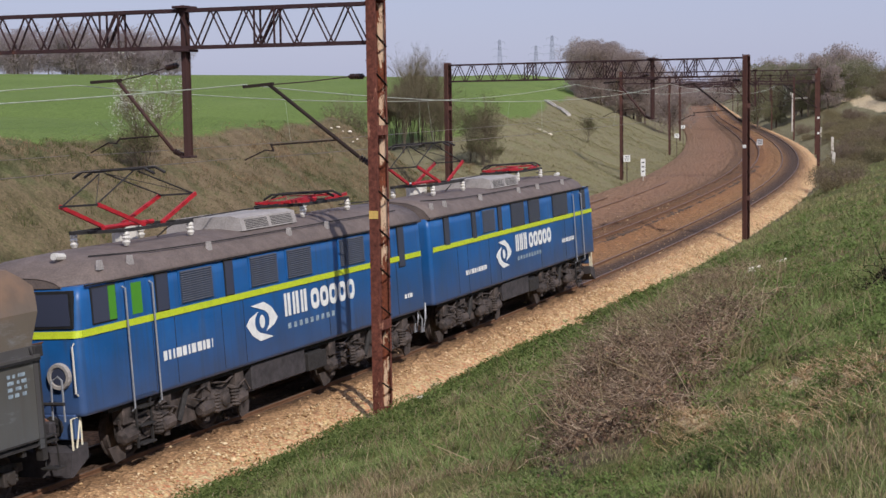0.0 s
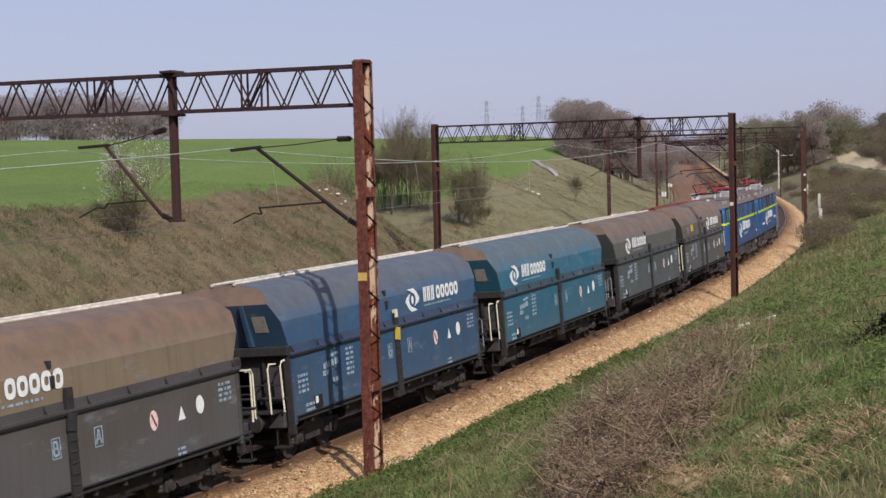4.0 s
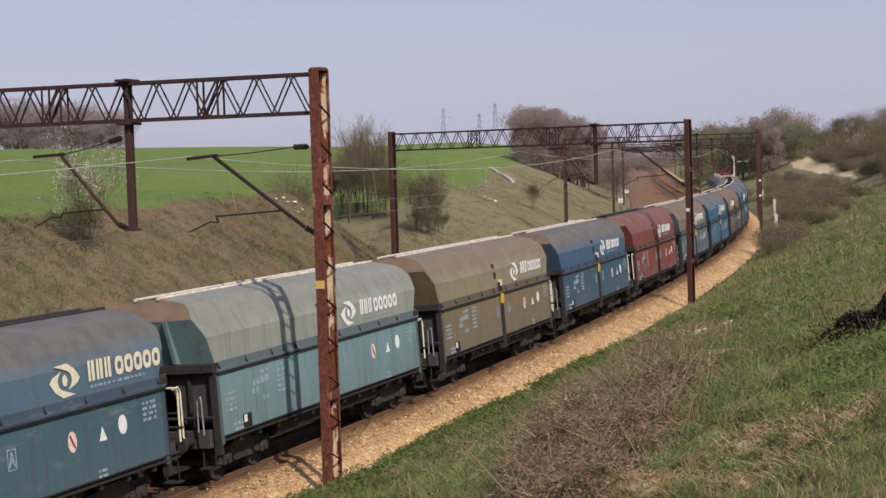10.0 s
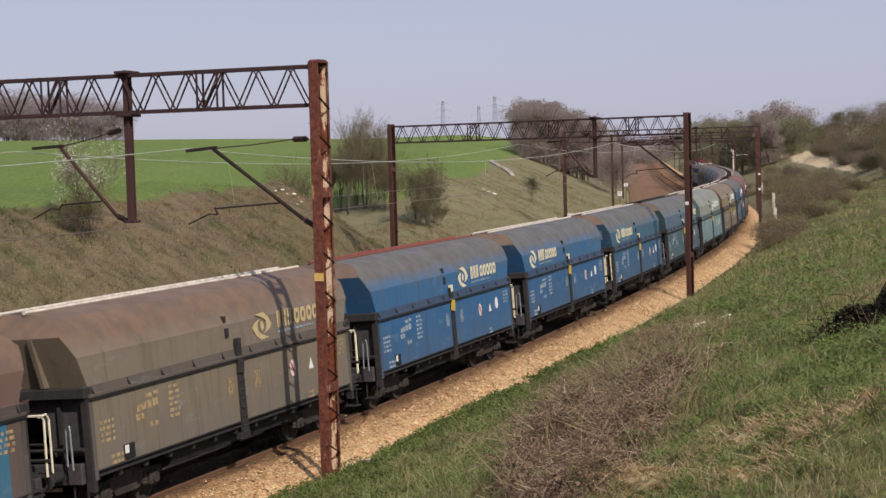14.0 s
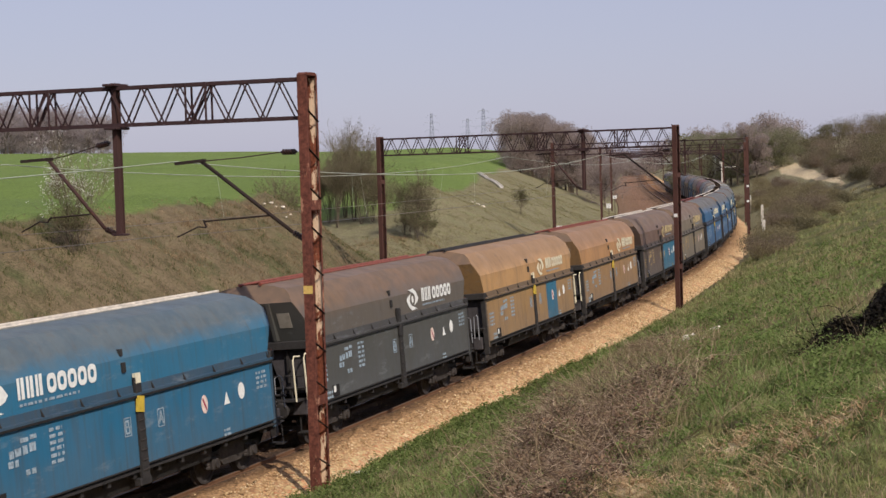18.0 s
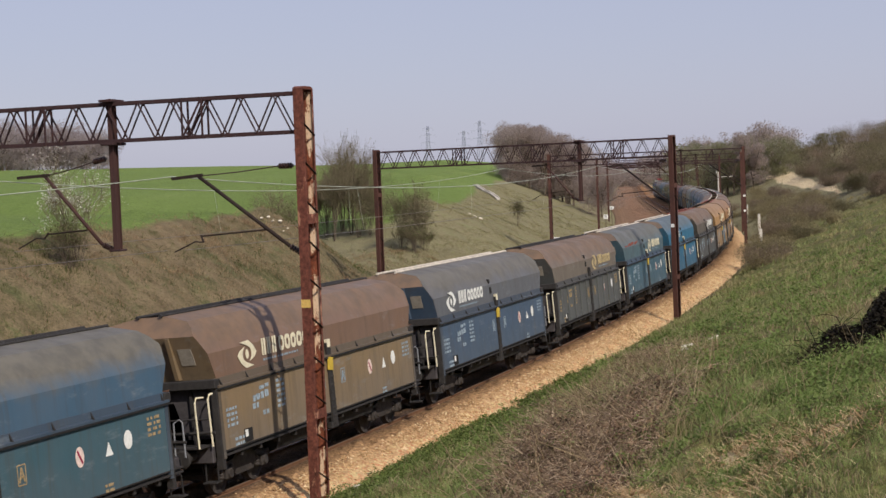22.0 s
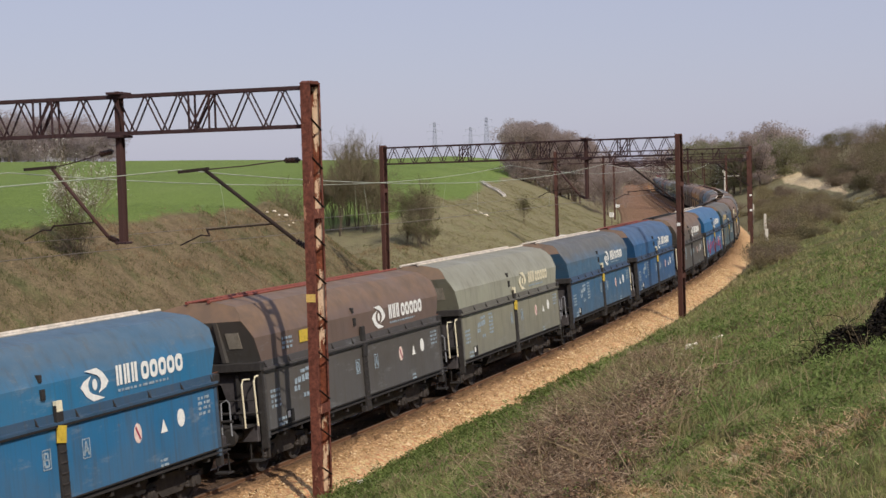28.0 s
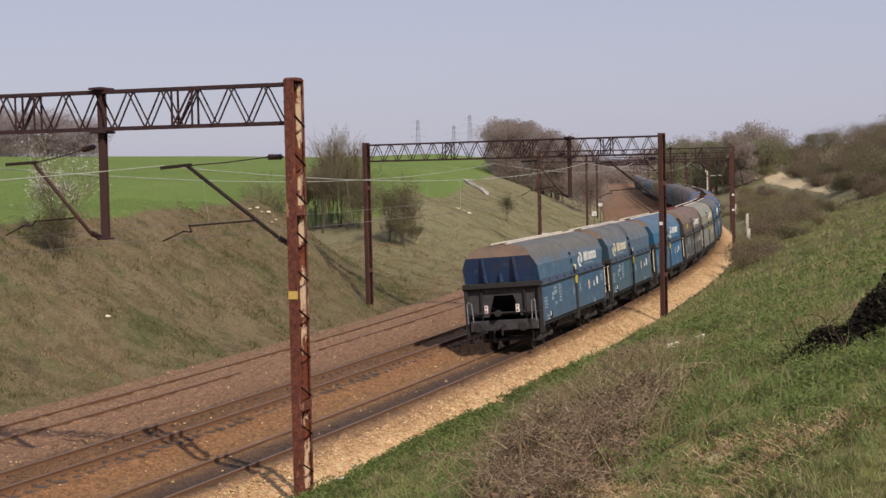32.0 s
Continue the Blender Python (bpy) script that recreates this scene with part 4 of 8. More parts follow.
def bogie(parent, x):
    b = empty("bogie", Matrix.Translation((x, 0, 0)), parent)
    bm = B()
    for sy in (-1, 1):
        prism(bm, [(-1.35, 0.52), (-1.35, 0.66), (-0.55, 0.72), (-0.4, 0.80), (0.4, 0.80), (0.55, 0.72), (1.35, 0.66), (1.35, 0.52), (0.6, 0.50), (0.42, 0.34), (-0.42, 0.34), (-0.6, 0.50)], "y", sy * 1.0 - 0.05, sy * 1.0 + 0.05)
    box(bm, -0.3, 0.3, -1.0, 1.0, 0.5, 0.78)
    part("bogie_frame", bm, "bogie", b)
    for ax in (-0.9, 0.9):
        w = B()
        for sy in (-1, 1):
            lathe(w, (0, sy * 0.70, 0), (0, sy * 0.83, 0), [(0.0, 0.50), (0.2, 0.495), (0.25, 0.462), (1.0, 0.458), (1.0, 0.40), (0.8, 0.38), (0.8, 0.12), (1.0, 0.1)], 24)
        tube(w, [(0, -1.05, 0), (0, 1.05, 0)], 0.075, 8)
        w = part("wheelset", w, "bogie", b)
        w.matrix_basis = Matrix.Translation((ax, 0, 0.46))
        for sy in (-1, 1):
            a = B()
            box(a, ax - 0.16, ax + 0.16, sy * 1.05 - 0.09, sy * 1.05 + 0.09, 0.33, 0.60, 0.02)
            lathe(a, (ax, sy * 1.12, 0.46), (ax, sy * 1.18, 0.46), [(0, 0.12), (1, 0.1)], 10)
            for dx in (-0.24, 0.24):
                lathe(a, (ax + dx, sy * 1.03, 0.36), (ax + dx, sy * 1.03, 0.64), [(i / 8, 0.075 if i % 2 else 0.06) for i in range(9)], 8)
            part("axle_box", a, "bogie", b)
    part("brake_beam", box(B(), -1.5, -1.38, -0.9, 0.9, 0.42, 0.52), "dark", b)
    return b


def hopper_wagon(plat):
    """One wagon; plat: 1 or -1, the end with the brakeman's platform."""
    rng = random.Random(4)
    w = empty("hopper_wagon")
    # lower side sheets between the solebar and the ledge
    for sy in (-1, 1):
        bm = B()
        box(bm, -HALF, FRONT, sy * 1.53 - 0.012, sy * 1.53 + 0.012, 1.09, 2.50)
        part("side_sheet", bm, "paint_grey", w)
        for x in (-HALF, FRONT):
            part("corner_post", box(B(), x - 0.06, x + 0.06, sy * 1.50 - 0.05, sy * 1.50 + 0.05, 0.92, 2.5), "paint_grey", w)
        # ledge and upper sheets
        part("ledge", prism(B(), [(sy * 1.44, 2.50), (sy * 1.60, 2.50), (sy * 1.60, 2.545), (sy * 1.53, 2.56), (sy * 1.515, 2.71), (sy * 1.44, 2.71)], "x", -HALF - 0.08, FRONT + 0.08), "paint_grey", w, "dirty ledge below the upper sheets")
        gusset = None
        for i in range(10):
            m = Matrix.Translation((-HALF + 0.1 + i * (HALF + FRONT - 0.2) / 9, 0, 0))
            if gusset is None:
                gusset = part("gusset", prism(B(), [(sy * 1.515, 2.55), (sy * 1.592, 2.55), (sy * 1.515, 2.70)], "x", -0.014, 0.014), "dark", w)
                gusset.matrix_basis = m
            elif sy < 0:
                again(gusset, w, m)
        # black strip that paints the shadow line below the ledge
        part("ledge_lip", box(B(), -HALF - 0.08, FRONT + 0.08, sy * 1.57 - 0.035, sy * 1.57 + 0.035, 2.455, 2.50), "black", w)
        nseg = 12
        rows = []
        for y, z in PROFILE:
            ex, fx = end_x(z), end_x(z, 1)
            rows.append([(-ex + (ex + fx) * i / nseg, sy * y, z) for i in range(nseg + 1)])
        part("upper_side_sheet", sheet(B(), rows, 0.012, (0, sy, 0.3)), "paint_grey", w, "", True).data.set_sharp_from_angle(angle=radians(21))
        part("top_rim", tube(B(), [(-6.2, sy * 0.29, 4.175), (-2, sy * 0.29, 4.18), (2, sy * 0.29, 4.175), (5.75, sy * 0.29, 4.175)], 0.042, 6), "rim", w, "dust-covered top rim")
        # solebar, with small brackets under it
        part("solebar", prism(B(), [(sy * 1.40, 0.97), (sy * 1.55, 0.97), (sy * 1.55, 1.0), (sy * 1.47, 1.01), (sy * 1.47, 1.06), (sy * 1.55, 1.07), (sy * 1.55, 1.10), (sy * 1.40, 1.10)], "x", -HALF, HALF), "dark", w)
        br = B()
        for i in range(12):
            x = -5.2 + i * 0.95
            box(br, x - 0.05, x + 0.05, sy * 1.42 - 0.07, sy * 1.42 + 0.07, 0.85, 0.97)
        tagged(part("underframe_bracketing", br, "dark", w), kind="stuff")
        # the post that works the side doors
        post = part("door_post", prism(B(), [(-0.33, 0.80), (-0.05, 0.80), (-0.08, 2.86), (-0.30, 2.86)], "y", sy * 1.56 - 0.03, sy * 1.56 + 0.03), "dark", w)
        part("door_lever", prism(B(), [(-0.36, 2.18), (-0.10, 2.14), (-0.05, 2.46), (-0.30, 2.5)], "y", sy * 1.60 - 0.02, sy * 1.60 + 0.02), "yellow", post, "yellow door lever")
        part("door_tag", box(B(), -0.28, -0.10, sy * 1.56 - 0.04, sy * 1.56 + 0.04, 2.74, 2.94), "cream", post, "pale tag")
        rungs = B()
        for i in range(6):
            box(rungs, -0.30, -0.08, sy * 1.60 - 0.012, sy * 1.60 + 0.012, 0.98 + i * 0.2, 1.005 + i * 0.2)
        tagged(part("rung_ladder", rungs, "bogie", post), kind="stuff")
        part("post_foot", box(B(), -0.40, 0.02, sy * 1.5 - 0.08, sy * 1.5 + 0.08, 0.68, 0.84, 0.02), "dark", post)
    for sx in (-1, 1):
        # upper end wall, leaning outwards, with ribs
        ox = 0.45 if sx > 0 else 0.0
        outline = [(p[0] * 0.992, p[1]) for p in PROFILE if p[1] < END_TOP]
        pts = outline + [(-y, z) for y, z in outline[::-1]]
        bm = B()
        f = [bm.verts.new((sx * end_x(z, sx), y, z)) for y, z in pts]
        g = [bm.verts.new((sx * (end_x(z, sx) - 0.015), y, z)) for y, z in pts]
        bm.faces.new(f), bm.faces.new(g[::-1])
        for i in range(len(pts)):
            j = (i + 1) % len(pts)
            bm.faces.new((f[i], f[j], g[j], g[i]))
        bmesh.ops.recalc_face_normals(bm, faces=bm.faces[:])
        wall = part("end_wall", bm, "paint_grey", w)
        cap_rows = [[(sx * end_x(z, sx), -y * 0.992 + 2 * y * 0.992 * i / 6, z - 0.004) for i in range(7)] for y, z in PROFILE if z > 3.69]
        part("end_cap", sheet(B(), cap_rows, 0.012, (sx, 0, 0.6)), "paint_grey", w, "dust-covered sloping end cap")
        for y, top in ((-0.62, 3.68), (0.62, 3.68), (0.0, 3.05)):
            r = prism(B(), [(sx * (end_x(2.72, sx) + 0.0), 2.72), (sx * (end_x(2.72, sx) + 0.16), 2.72), (sx * (end_x(top, sx) + 0.05), top), (sx * end_x(top, sx), top)], "y", y - 0.045, y + 0.045)
            part("end_rib", r, "paint_grey", wall)
        part("end_beam", box(B(), 5.66 if sx > 0 else -6.34, 5.90 if sx > 0 else -6.10, -1.56, 1.56, 2.50, 2.70, 0.015), "dark", w)
        # recess under the hopper end: sloping floor, side frames, cross rail
        part("hopper_slope", sheet(B(), [[(sx * (6.12 - ox), -1.2, 2.5), (sx * (6.12 - ox), 1.2, 2.5)], [(sx * 4.4, -1.2, 1.15), (sx * 4.4, 1.2, 1.15)]], 0.02, (sx, 0, -1)), "dark", w)
        for y in (-1.47, 1.47):
            fr = box(B(), sx * (6.19 - ox) - 0.07, sx * (6.19 - ox) + 0.07, y - 0.07, y + 0.07, 0.7, 2.5)
            bar(fr, (sx * (6.16 - ox), y * 0.58, 2.5), (sx * (6.2 - ox), y * 0.6, 1.2), 0.07)
            bar(fr, (sx * (6.19 - ox), y * 0.6, 1.5), (sx * (6.19 - ox), y, 1.5), 0.05)
            part("end_frame", fr, "dark", w)
            q = 1 if y > 0 else -1
            part("end_panel", prism(B(), [(q * 1.44, 1.38), (q * 0.64, 1.38), (q * 0.38, 2.2), (q * 0.38, 2.49), (q * 1.44, 2.49)], "x", sx * (6.10 - ox) - 0.012, sx * (6.10 - ox) + 0.012), "panel", w)
        part("end_panel_top", box(B(), sx * (6.10 - ox) - 0.012, sx * (6.10 - ox) + 0.012, -0.38, 0.38, 2.2, 2.49), "panel", w)
        part("cross_rail", tube(B(), [(sx * 6.42, -1.5, 1.55), (sx * 6.42, 1.5, 1.55)], 0.035, 6), "dark", w)
        part("headstock", box(B(), sx * 6.25 - 0.09, sx * 6.25 + 0.09, -1.35, 1.35, 0.86, 1.26, 0.02), "panel", w)
        for y in (-0.875, 0.875):
            bf = part("buffer", lathe(B(), (sx * 6.32, y, 1.05), (sx * 6.82, y, 1.05), [(0, 0.14), (0.1, 0.14), (0.12, 0.11), (0.7, 0.11), (0.72, 0.08), (1, 0.08)], 12), "dark", w)
            part("buffer_head", lathe(B(), (sx * 6.82, y, 1.05), (sx * 6.88, y, 1.05), [(0, 0.2), (0.6, 0.21), (1, 0.17)], 14), "dark", bf)
        hook = B()
        bar(hook, (sx * 6.3, 0, 1.05), (sx * 6.62, 0, 1.05), 0.07, 0.1)
        bar(hook, (sx * 6.62, 0, 1.02), (sx * 6.68, 0, 0.7), 0.05)
        part("coupling", hook, "dark", w)
        part("brake_hose", tube(B(), [(sx * 6.32, 0.36, 0.95), (sx * 6.55, 0.36, 0.8), (sx * 6.6, 0.36, 0.5), (sx * 6.5, 0.3, 0.42)], 0.03, 6), "black", w)
        for y in (-1.25, 1.25):
            st = B()
            box(st, sx * 6.28 - 0.14, sx * 6.28 + 0.14, y - 0.18, y + 0.18, 0.42, 0.45)
            for d in (-0.15, 0.15):
                bar(st, (sx * 6.28, y + d, 0.45), (sx * 6.25, y + d, 0.88), 0.025)
            part("step", st, "dark", w)
    # looped hand rails, platform, brake gear and a pale plate at the platform end
    pe = 1 if plat > 0 else -1
    for y in (-1.42, 1.42):
        part("hand_rail", tube(B(), [(pe * 6.42, y, 1.25), (pe * 6.46, y, 2.28), (pe * 6.38, y, 2.38), (pe * 5.9, y * 1.03, 2.44), (pe * 5.75, y * 1.05, 2.44)], 0.024, 6), "cream", w, "cream-white hand rail")
        part("hand_rail", tube(B(), [(pe * 6.78, y * 0.9, 1.25), (pe * 6.80, y * 0.9, 2.25), (pe * 6.72, y * 0.9, 2.36), (pe * 6.46, y * 0.92, 2.34)], 0.022, 6), "cream", w)
        part("rear_rail", tube(B(), [(-pe * 6.6, y * 0.95, 1.2), (-pe * 6.6, y * 0.95, 1.95), (-pe * 6.55, y * 0.92, 2.02), (-pe * 6.5, y * 0.84, 1.95), (-pe * 6.5, y * 0.82, 1.25)], 0.02, 6), "galv", w)
    part("platform", box(B(), min(pe * 6.26, pe * 6.75), max(pe * 6.26, pe * 6.75), -1.3, 1.3, 1.24, 1.28), "dark", w)
    bt = B()
    lathe(bt, (pe * 6.45, -0.3, 1.75), (pe * 6.45, 0.3, 1.75), [(0, 0.12), (0.1, 0.16), (0.9, 0.16), (1, 0.12)], 12)
    tube(bt, [(pe * 6.5, 0.8, 1.3), (pe * 6.5, 0.8, 2.1)], 0.03, 6)
    tube(bt, [(pe * 6.4, -1.4, 1.85), (pe * 6.4, 1.4, 1.85)], 0.022, 6)
    for y in (-1.0, -0.7):
        tube(bt, [(pe * 6.4, y, 1.28), (pe * 6.4, y, 1.85)], 0.018, 5)
    part("brake_gear", bt, "dark", w)
    if pe < 0:
        e0, e1 = end_x(3.04), end_x(3.42)
        part("end_plate", prism(B(), [(-e0 - 0.012, 3.04), (-e1 - 0.012, 3.42), (-e1 + 0.01, 3.42), (-e0 + 0.01, 3.04)], "y", -1.12, -0.78), "end_plate", w, "small pale grey plate on the end wall")
    # lining: hopper floor and inner walls
    inn = B()
    sheet(inn, [[(-6.1, -1.42, 2.72), (6.1, -1.42, 2.72)], [(-5.4, -0.5, 1.4), (5.4, -0.5, 1.4)], [(-5.4, 0.5, 1.4), (5.4, 0.5, 1.4)], [(-6.1, 1.42, 2.72), (6.1, 1.42, 2.72)]], 0.01, (0, 0, 1))
    part("hopper_floor", inn, "inner", w)
    for sy in (-1, 1):
        rows = [[(-min(end_x(z), 6.1) + 0.03, sy * (y - 0.03), z - 0.02), (min(end_x(z, 1), 5.65) - 0.03, sy * (y - 0.03), z - 0.02)] for y, z in PROFILE]
        part("inner_lining", sheet(B(), rows, 0.006, (0, -sy, 0)), "inner", w, "rust-brown inner lining")
    # discharge chutes between the bogies
    part("chute", prism(B(), [(-1.35, 0.97), (1.35, 0.97), (1.25, 0.62), (0.55, 0.42), (0.1, 0.9), (-0.1, 0.9), (-0.55, 0.42), (-1.25, 0.62)], "x", -3.0, 3.0), "black", w)
    part("centre_sill", box(B(), -6.2, 6.2, -0.25, 0.25, 0.75, 1.15), "black", w)
    part("underframe", box(B(), -6.1, 6.1, -1.38, 1.38, 0.95, 1.05), "black", w)
    bogie(w, -4.35)
    bogie(w, 4.35)
    # markings on the side that shows
    y = -1.552
    lettering = part("lettering", small_bars(small_bars(small_bars(B(), -5.9, 2.0, 0.5, 4, 0.12, y, rng), -3.3, 2.32, 0.42, 6, 0.12, y, rng), -5.6, 1.3, 0.6, 2, 0.12, y, rng), "mark", w)
    tagged(lettering, kind="stuff")
    pt = B()
    for x0, x1, z0, z1 in ((-4.55, -4.42, 1.96, 2.10), (-4.38, -4.2, 1.98, 2.12), (-4.14, -4.0, 1.98, 2.14), (-3.94, -3.75, 2.0, 2.16), (-4.6, -4.45, 1.80, 1.92), (-4.4, -4.3, 1.80, 1.92), (-4.2, -3.95, 2.2, 2.28), (-3.9, -3.7, 2.22, 2.30), (-4.1, -3.98, 1.60, 1.70), (-3.93, -3.8, 1.60, 1.70)):
        box(pt, x0, x1, y, y + 0.005, z0, z1)
    tagged(part("stencilled_number", pt, "mark", w), kind="stuff")
    pl = part("label_case", box(B(), -5.15, -4.75, y - 0.012, y + 0.005, 1.12, 1.42, 0.005), "black", w)
    part("paper_label", box(B(), -5.12, -4.98, y - 0.016, y, 1.24, 1.40), "white", pl)
    pd = part("disc_mark", disc(B(), 2.45, 1.92, 0.14, 0.20, y), "pink", w)
    part("disc_bar", prism(B(), [(2.355, 2.03), (2.395, 2.065), (2.545, 1.81), (2.505, 1.775)], "y", y - 0.004, y), "graffiti", pd)
    part("triangle_mark", prism(B(), [(3.32, 1.78), (3.58, 1.78), (3.45, 2.05)], "y", y, y + 0.005), "white", w)
    part("round_mark", disc(B(), 4.15, 1.98, 0.15, 0.19, y), "white", w)
    for x0, strokes in ((0.5, ((0.04, 0.05, 0.12, 0.31), (0.12, 0.31, 0.20, 0.05), (0.07, 0.14, 0.17, 0.14))), (-0.78, ((0.05, 0.05, 0.05, 0.31), (0.05, 0.30, 0.16, 0.29), (0.16, 0.29, 0.16, 0.19), (0.05, 0.18, 0.17, 0.18), (0.18, 0.18, 0.18, 0.06), (0.05, 0.055, 0.18, 0.06)))):
        lm = B()
        for a, b, c, d in strokes:
            bar(lm, (x0 + a, y, 1.74 + b), (x0 + c, y, 1.74 + d), 0.042, 0.005, (0, 1, 0))
        part("letter_mark", lm, "mark", w)
        fr = B()
        for a, b, c, d in ((0, 0, 0.24, 0), (0, 0.36, 0.24, 0.36), (0, 0, 0, 0.36), (0.24, 0, 0.24, 0.36)):
            bar(fr, (x0 + a, y, 1.74 + b), (x0 + c, y, 1.74 + d), 0.02, 0.005, (0, 1, 0))
        part("letter_frame", fr, "mark", w)
    notice = part("notice", small_bars(small_bars(B(), 4.9, 2.3, 0.5, 4, 0.11, y, rng), 3.2, 1.25, 0.3, 2, 0.1, y, rng), "mark", w)
    tagged(notice, kind="stuff")
    ys = -1.512
    part("sign_crescent", logo_symbol(B(), 1.15, 3.07, 0.58, ys, 1, 1.6), "white", w, "plain pale crescent of the sign")
    part("sign_crescent", logo_symbol(B(), 1.15, 3.07, 0.58, ys, -1, 1.6), "white", w, "plain pale crescent of the sign")
    part("sign_oval", logo_symbol(B(), 1.15, 3.07, 0.58, ys, 0, 1.6), "white", w)
    tagged(part("wordmark", wordmark(B(), 1.92, 2.93, 0.48, ys, 1.17), "white", w, "white painted block marks"), kind="stuff")
    tagged(part("sub_line", small_bars(B(), 1.95, 2.87, 1.9, 1, 0.09, ys, rng), "mark", w), kind="stuff")
    part("latch", box(B(), -0.62, -0.50, -1.535, -1.47, 3.0, 3.2), "dark", w)
    part("latch_eye", box(B(), -0.60, -0.52, -1.50, -1.40, 3.33, 3.47), "dark", w)
    return w


# lower colour, upper colour, brown dust?, dust amount, lettering, rim, words on its state
GREY, BLUE, BRIGHT, TEAL = (74, 78, 74), (44, 92, 146), (30, 96, 178), (92, 126, 132)
WAGONS = [
    ((78, 80, 74), (96, 90, 76), 1, 1.0, "white", "rust_red", "dark grey hopper wagon with a rusty brown top and yellow panel", "panel"),
    ((70, 80, 78), (84, 88, 80), 1, 0.8, "white", "rim", "dark grey-green hopper wagon with brown dust", ""),
    ((36, 92, 148), (40, 98, 156), 0, 0.6, "white", "rim", "blue hopper wagon with white lettering", ""),
    ((44, 82, 128), (48, 88, 136), 0, 0.6, "white", "rim", "dull dark-blue hopper wagon", ""),
    ((80, 78, 72), (120, 108, 84), 1, 1.0, "white", "rim", "grey hopper wagon with a rust-brown top", ""),
    ((38, 92, 160), (40, 96, 160), 0, 0.85, "white", "rim", "blue hopper wagon with a grey dusty top", ""),
    ((80, 104, 116), (120, 114, 92), 1, 0.75, "white", "rim", "faded blue-grey hopper wagon with a tan dusty top", ""),
    ((123, 58, 45), (119, 60, 47), 1, 0.35, "white", "dark", "red-brown hopper wagon with white lettering", ""),
    ((50, 88, 126), (52, 92, 138), 0, 0.95, "white", "rim", "dark-blue hopper wagon with a grey top", ""),
    ((122, 110, 81), (138, 131, 103), 1, 0.65, "white", "rim", "tan and grey hopper wagon, heavily weathered", ""),
    ((112, 146, 148), (142, 150, 136), 0, 0.35, "white", "rim", "pale blue-green hopper wagon", ""),
    ((62, 98, 126), (78, 106, 122), 0, 0.85, "cream", "dark", "grey-blue hopper wagon with dark dust", ""),
    ((44, 90, 162), (53, 95, 154), 0, 0.9, "cream", "rim", "blue hopper wagon with cream lettering", ""),
    ((40, 90, 170), (50, 96, 170), 0, 0.9, "cream", "rim", "blue hopper wagon with a grey top and pale lettering", ""),
    ((44, 94, 174), (48, 96, 172), 0, 0.95, "cream", "rust_red", "blue hopper wagon with a red top rim", ""),
    ((122, 114, 95), (120, 112, 95), 1, 0.95, "orange", "rim", "grey-brown hopper wagon with orange lettering", ""),
    ((92, 80, 70), (104, 84, 72), 1, 1.0, "orange", "rim", "dark brown hopper wagon with one blue door sheet", "patch"),
    ((152, 122, 82), (176, 134, 88), 1, 0.55, "cream", "rust_red", "ochre hopper wagon with a brown top", ""),
    ((156, 126, 82), (180, 142, 92), 1, 0.5, "cream", "dark", "ochre hopper wagon with one blue door sheet", "small_patch"),
    ((74, 78, 74), (92, 88, 78), 1, 1.0, "white", "rust_red", "dark grey hopper wagon with a red-brown top", ""),
    ((34, 98, 166), (38, 102, 168), 0, 0.65, "white", "rim", "clean blue hopper wagon with white lettering", ""),
    ((58, 98, 132), (72, 102, 128), 0, 0.8, "cream", "rim", "faded blue hopper wagon with a pale rim and red scrawl", "spray_top"),
    ((80, 86, 84), (108, 102, 90), 1, 0.9, "orange", "dark", "grey ribbed hopper wagon with a brown top", "ribs"),
    ((64, 88, 110), (92, 98, 102), 0, 0.8, "white", "rim", "grey-blue hopper wagon with a whitish top", ""),
    ((128, 112, 84), (116, 94, 76), 1, 0.9, "cream", "dark", "tan hopper wagon with a brown top", ""),
    ((56, 92, 120), (62, 92, 112), 0, 0.95, "orange", "dark", "dull blue hopper wagon with a dark grey top", ""),
    ((28, 96, 182), (32, 104, 190), 0, 0.25, "white", "rim", "bright blue hopper wagon with sprayed red scrawl", "spray"),
    ((80, 80, 74), (96, 90, 80), 1, 1.0, "white", "dark", "dark grey hopper wagon with a brown top and yellow panel", "panel"),
    ((27, 82, 166), (30, 86, 168), 0, 0.3, "white", "rust_red", "bright blue hopper wagon", ""),
    ((52, 100, 150), (60, 102, 146), 0, 0.8, "white", "rim", "blue hopper wagon with a grey dusty top", ""),
    ((132, 134, 116), (146, 150, 132), 0, 0.25, "cream", "rim", "pale grey-green hopper wagon", ""),
    ((80, 80, 76), (100, 86, 76), 1, 1.0, "white", "rust_red", "dark grey hopper wagon with a rust-brown top and yellow panel", "panel"),
    ((34, 100, 178), (38, 104, 178), 0, 0.45, "white", "rim", "bright blue hopper wagon with white lettering", ""),
    ((58, 98, 132), (76, 104, 124), 0, 0.8, "cream", "rim", "grey-blue hopper wagon with cream lettering", ""),
    ((56, 98, 142), (64, 104, 146), 0, 0.9, "white", "rim", "grey-blue last hopper wagon with tail boards", "tail"),
]


def tint(o, rgb, a):
    r, g, b = rgb
    c = C(r, g + 2, b - 34) if b > r + 100 else C(r + 2, g - 4, b - 22) if b > r + 55 else C(r + 2, g - 2, b - 2)
    o.color = (c[0], c[1], c[2], a)


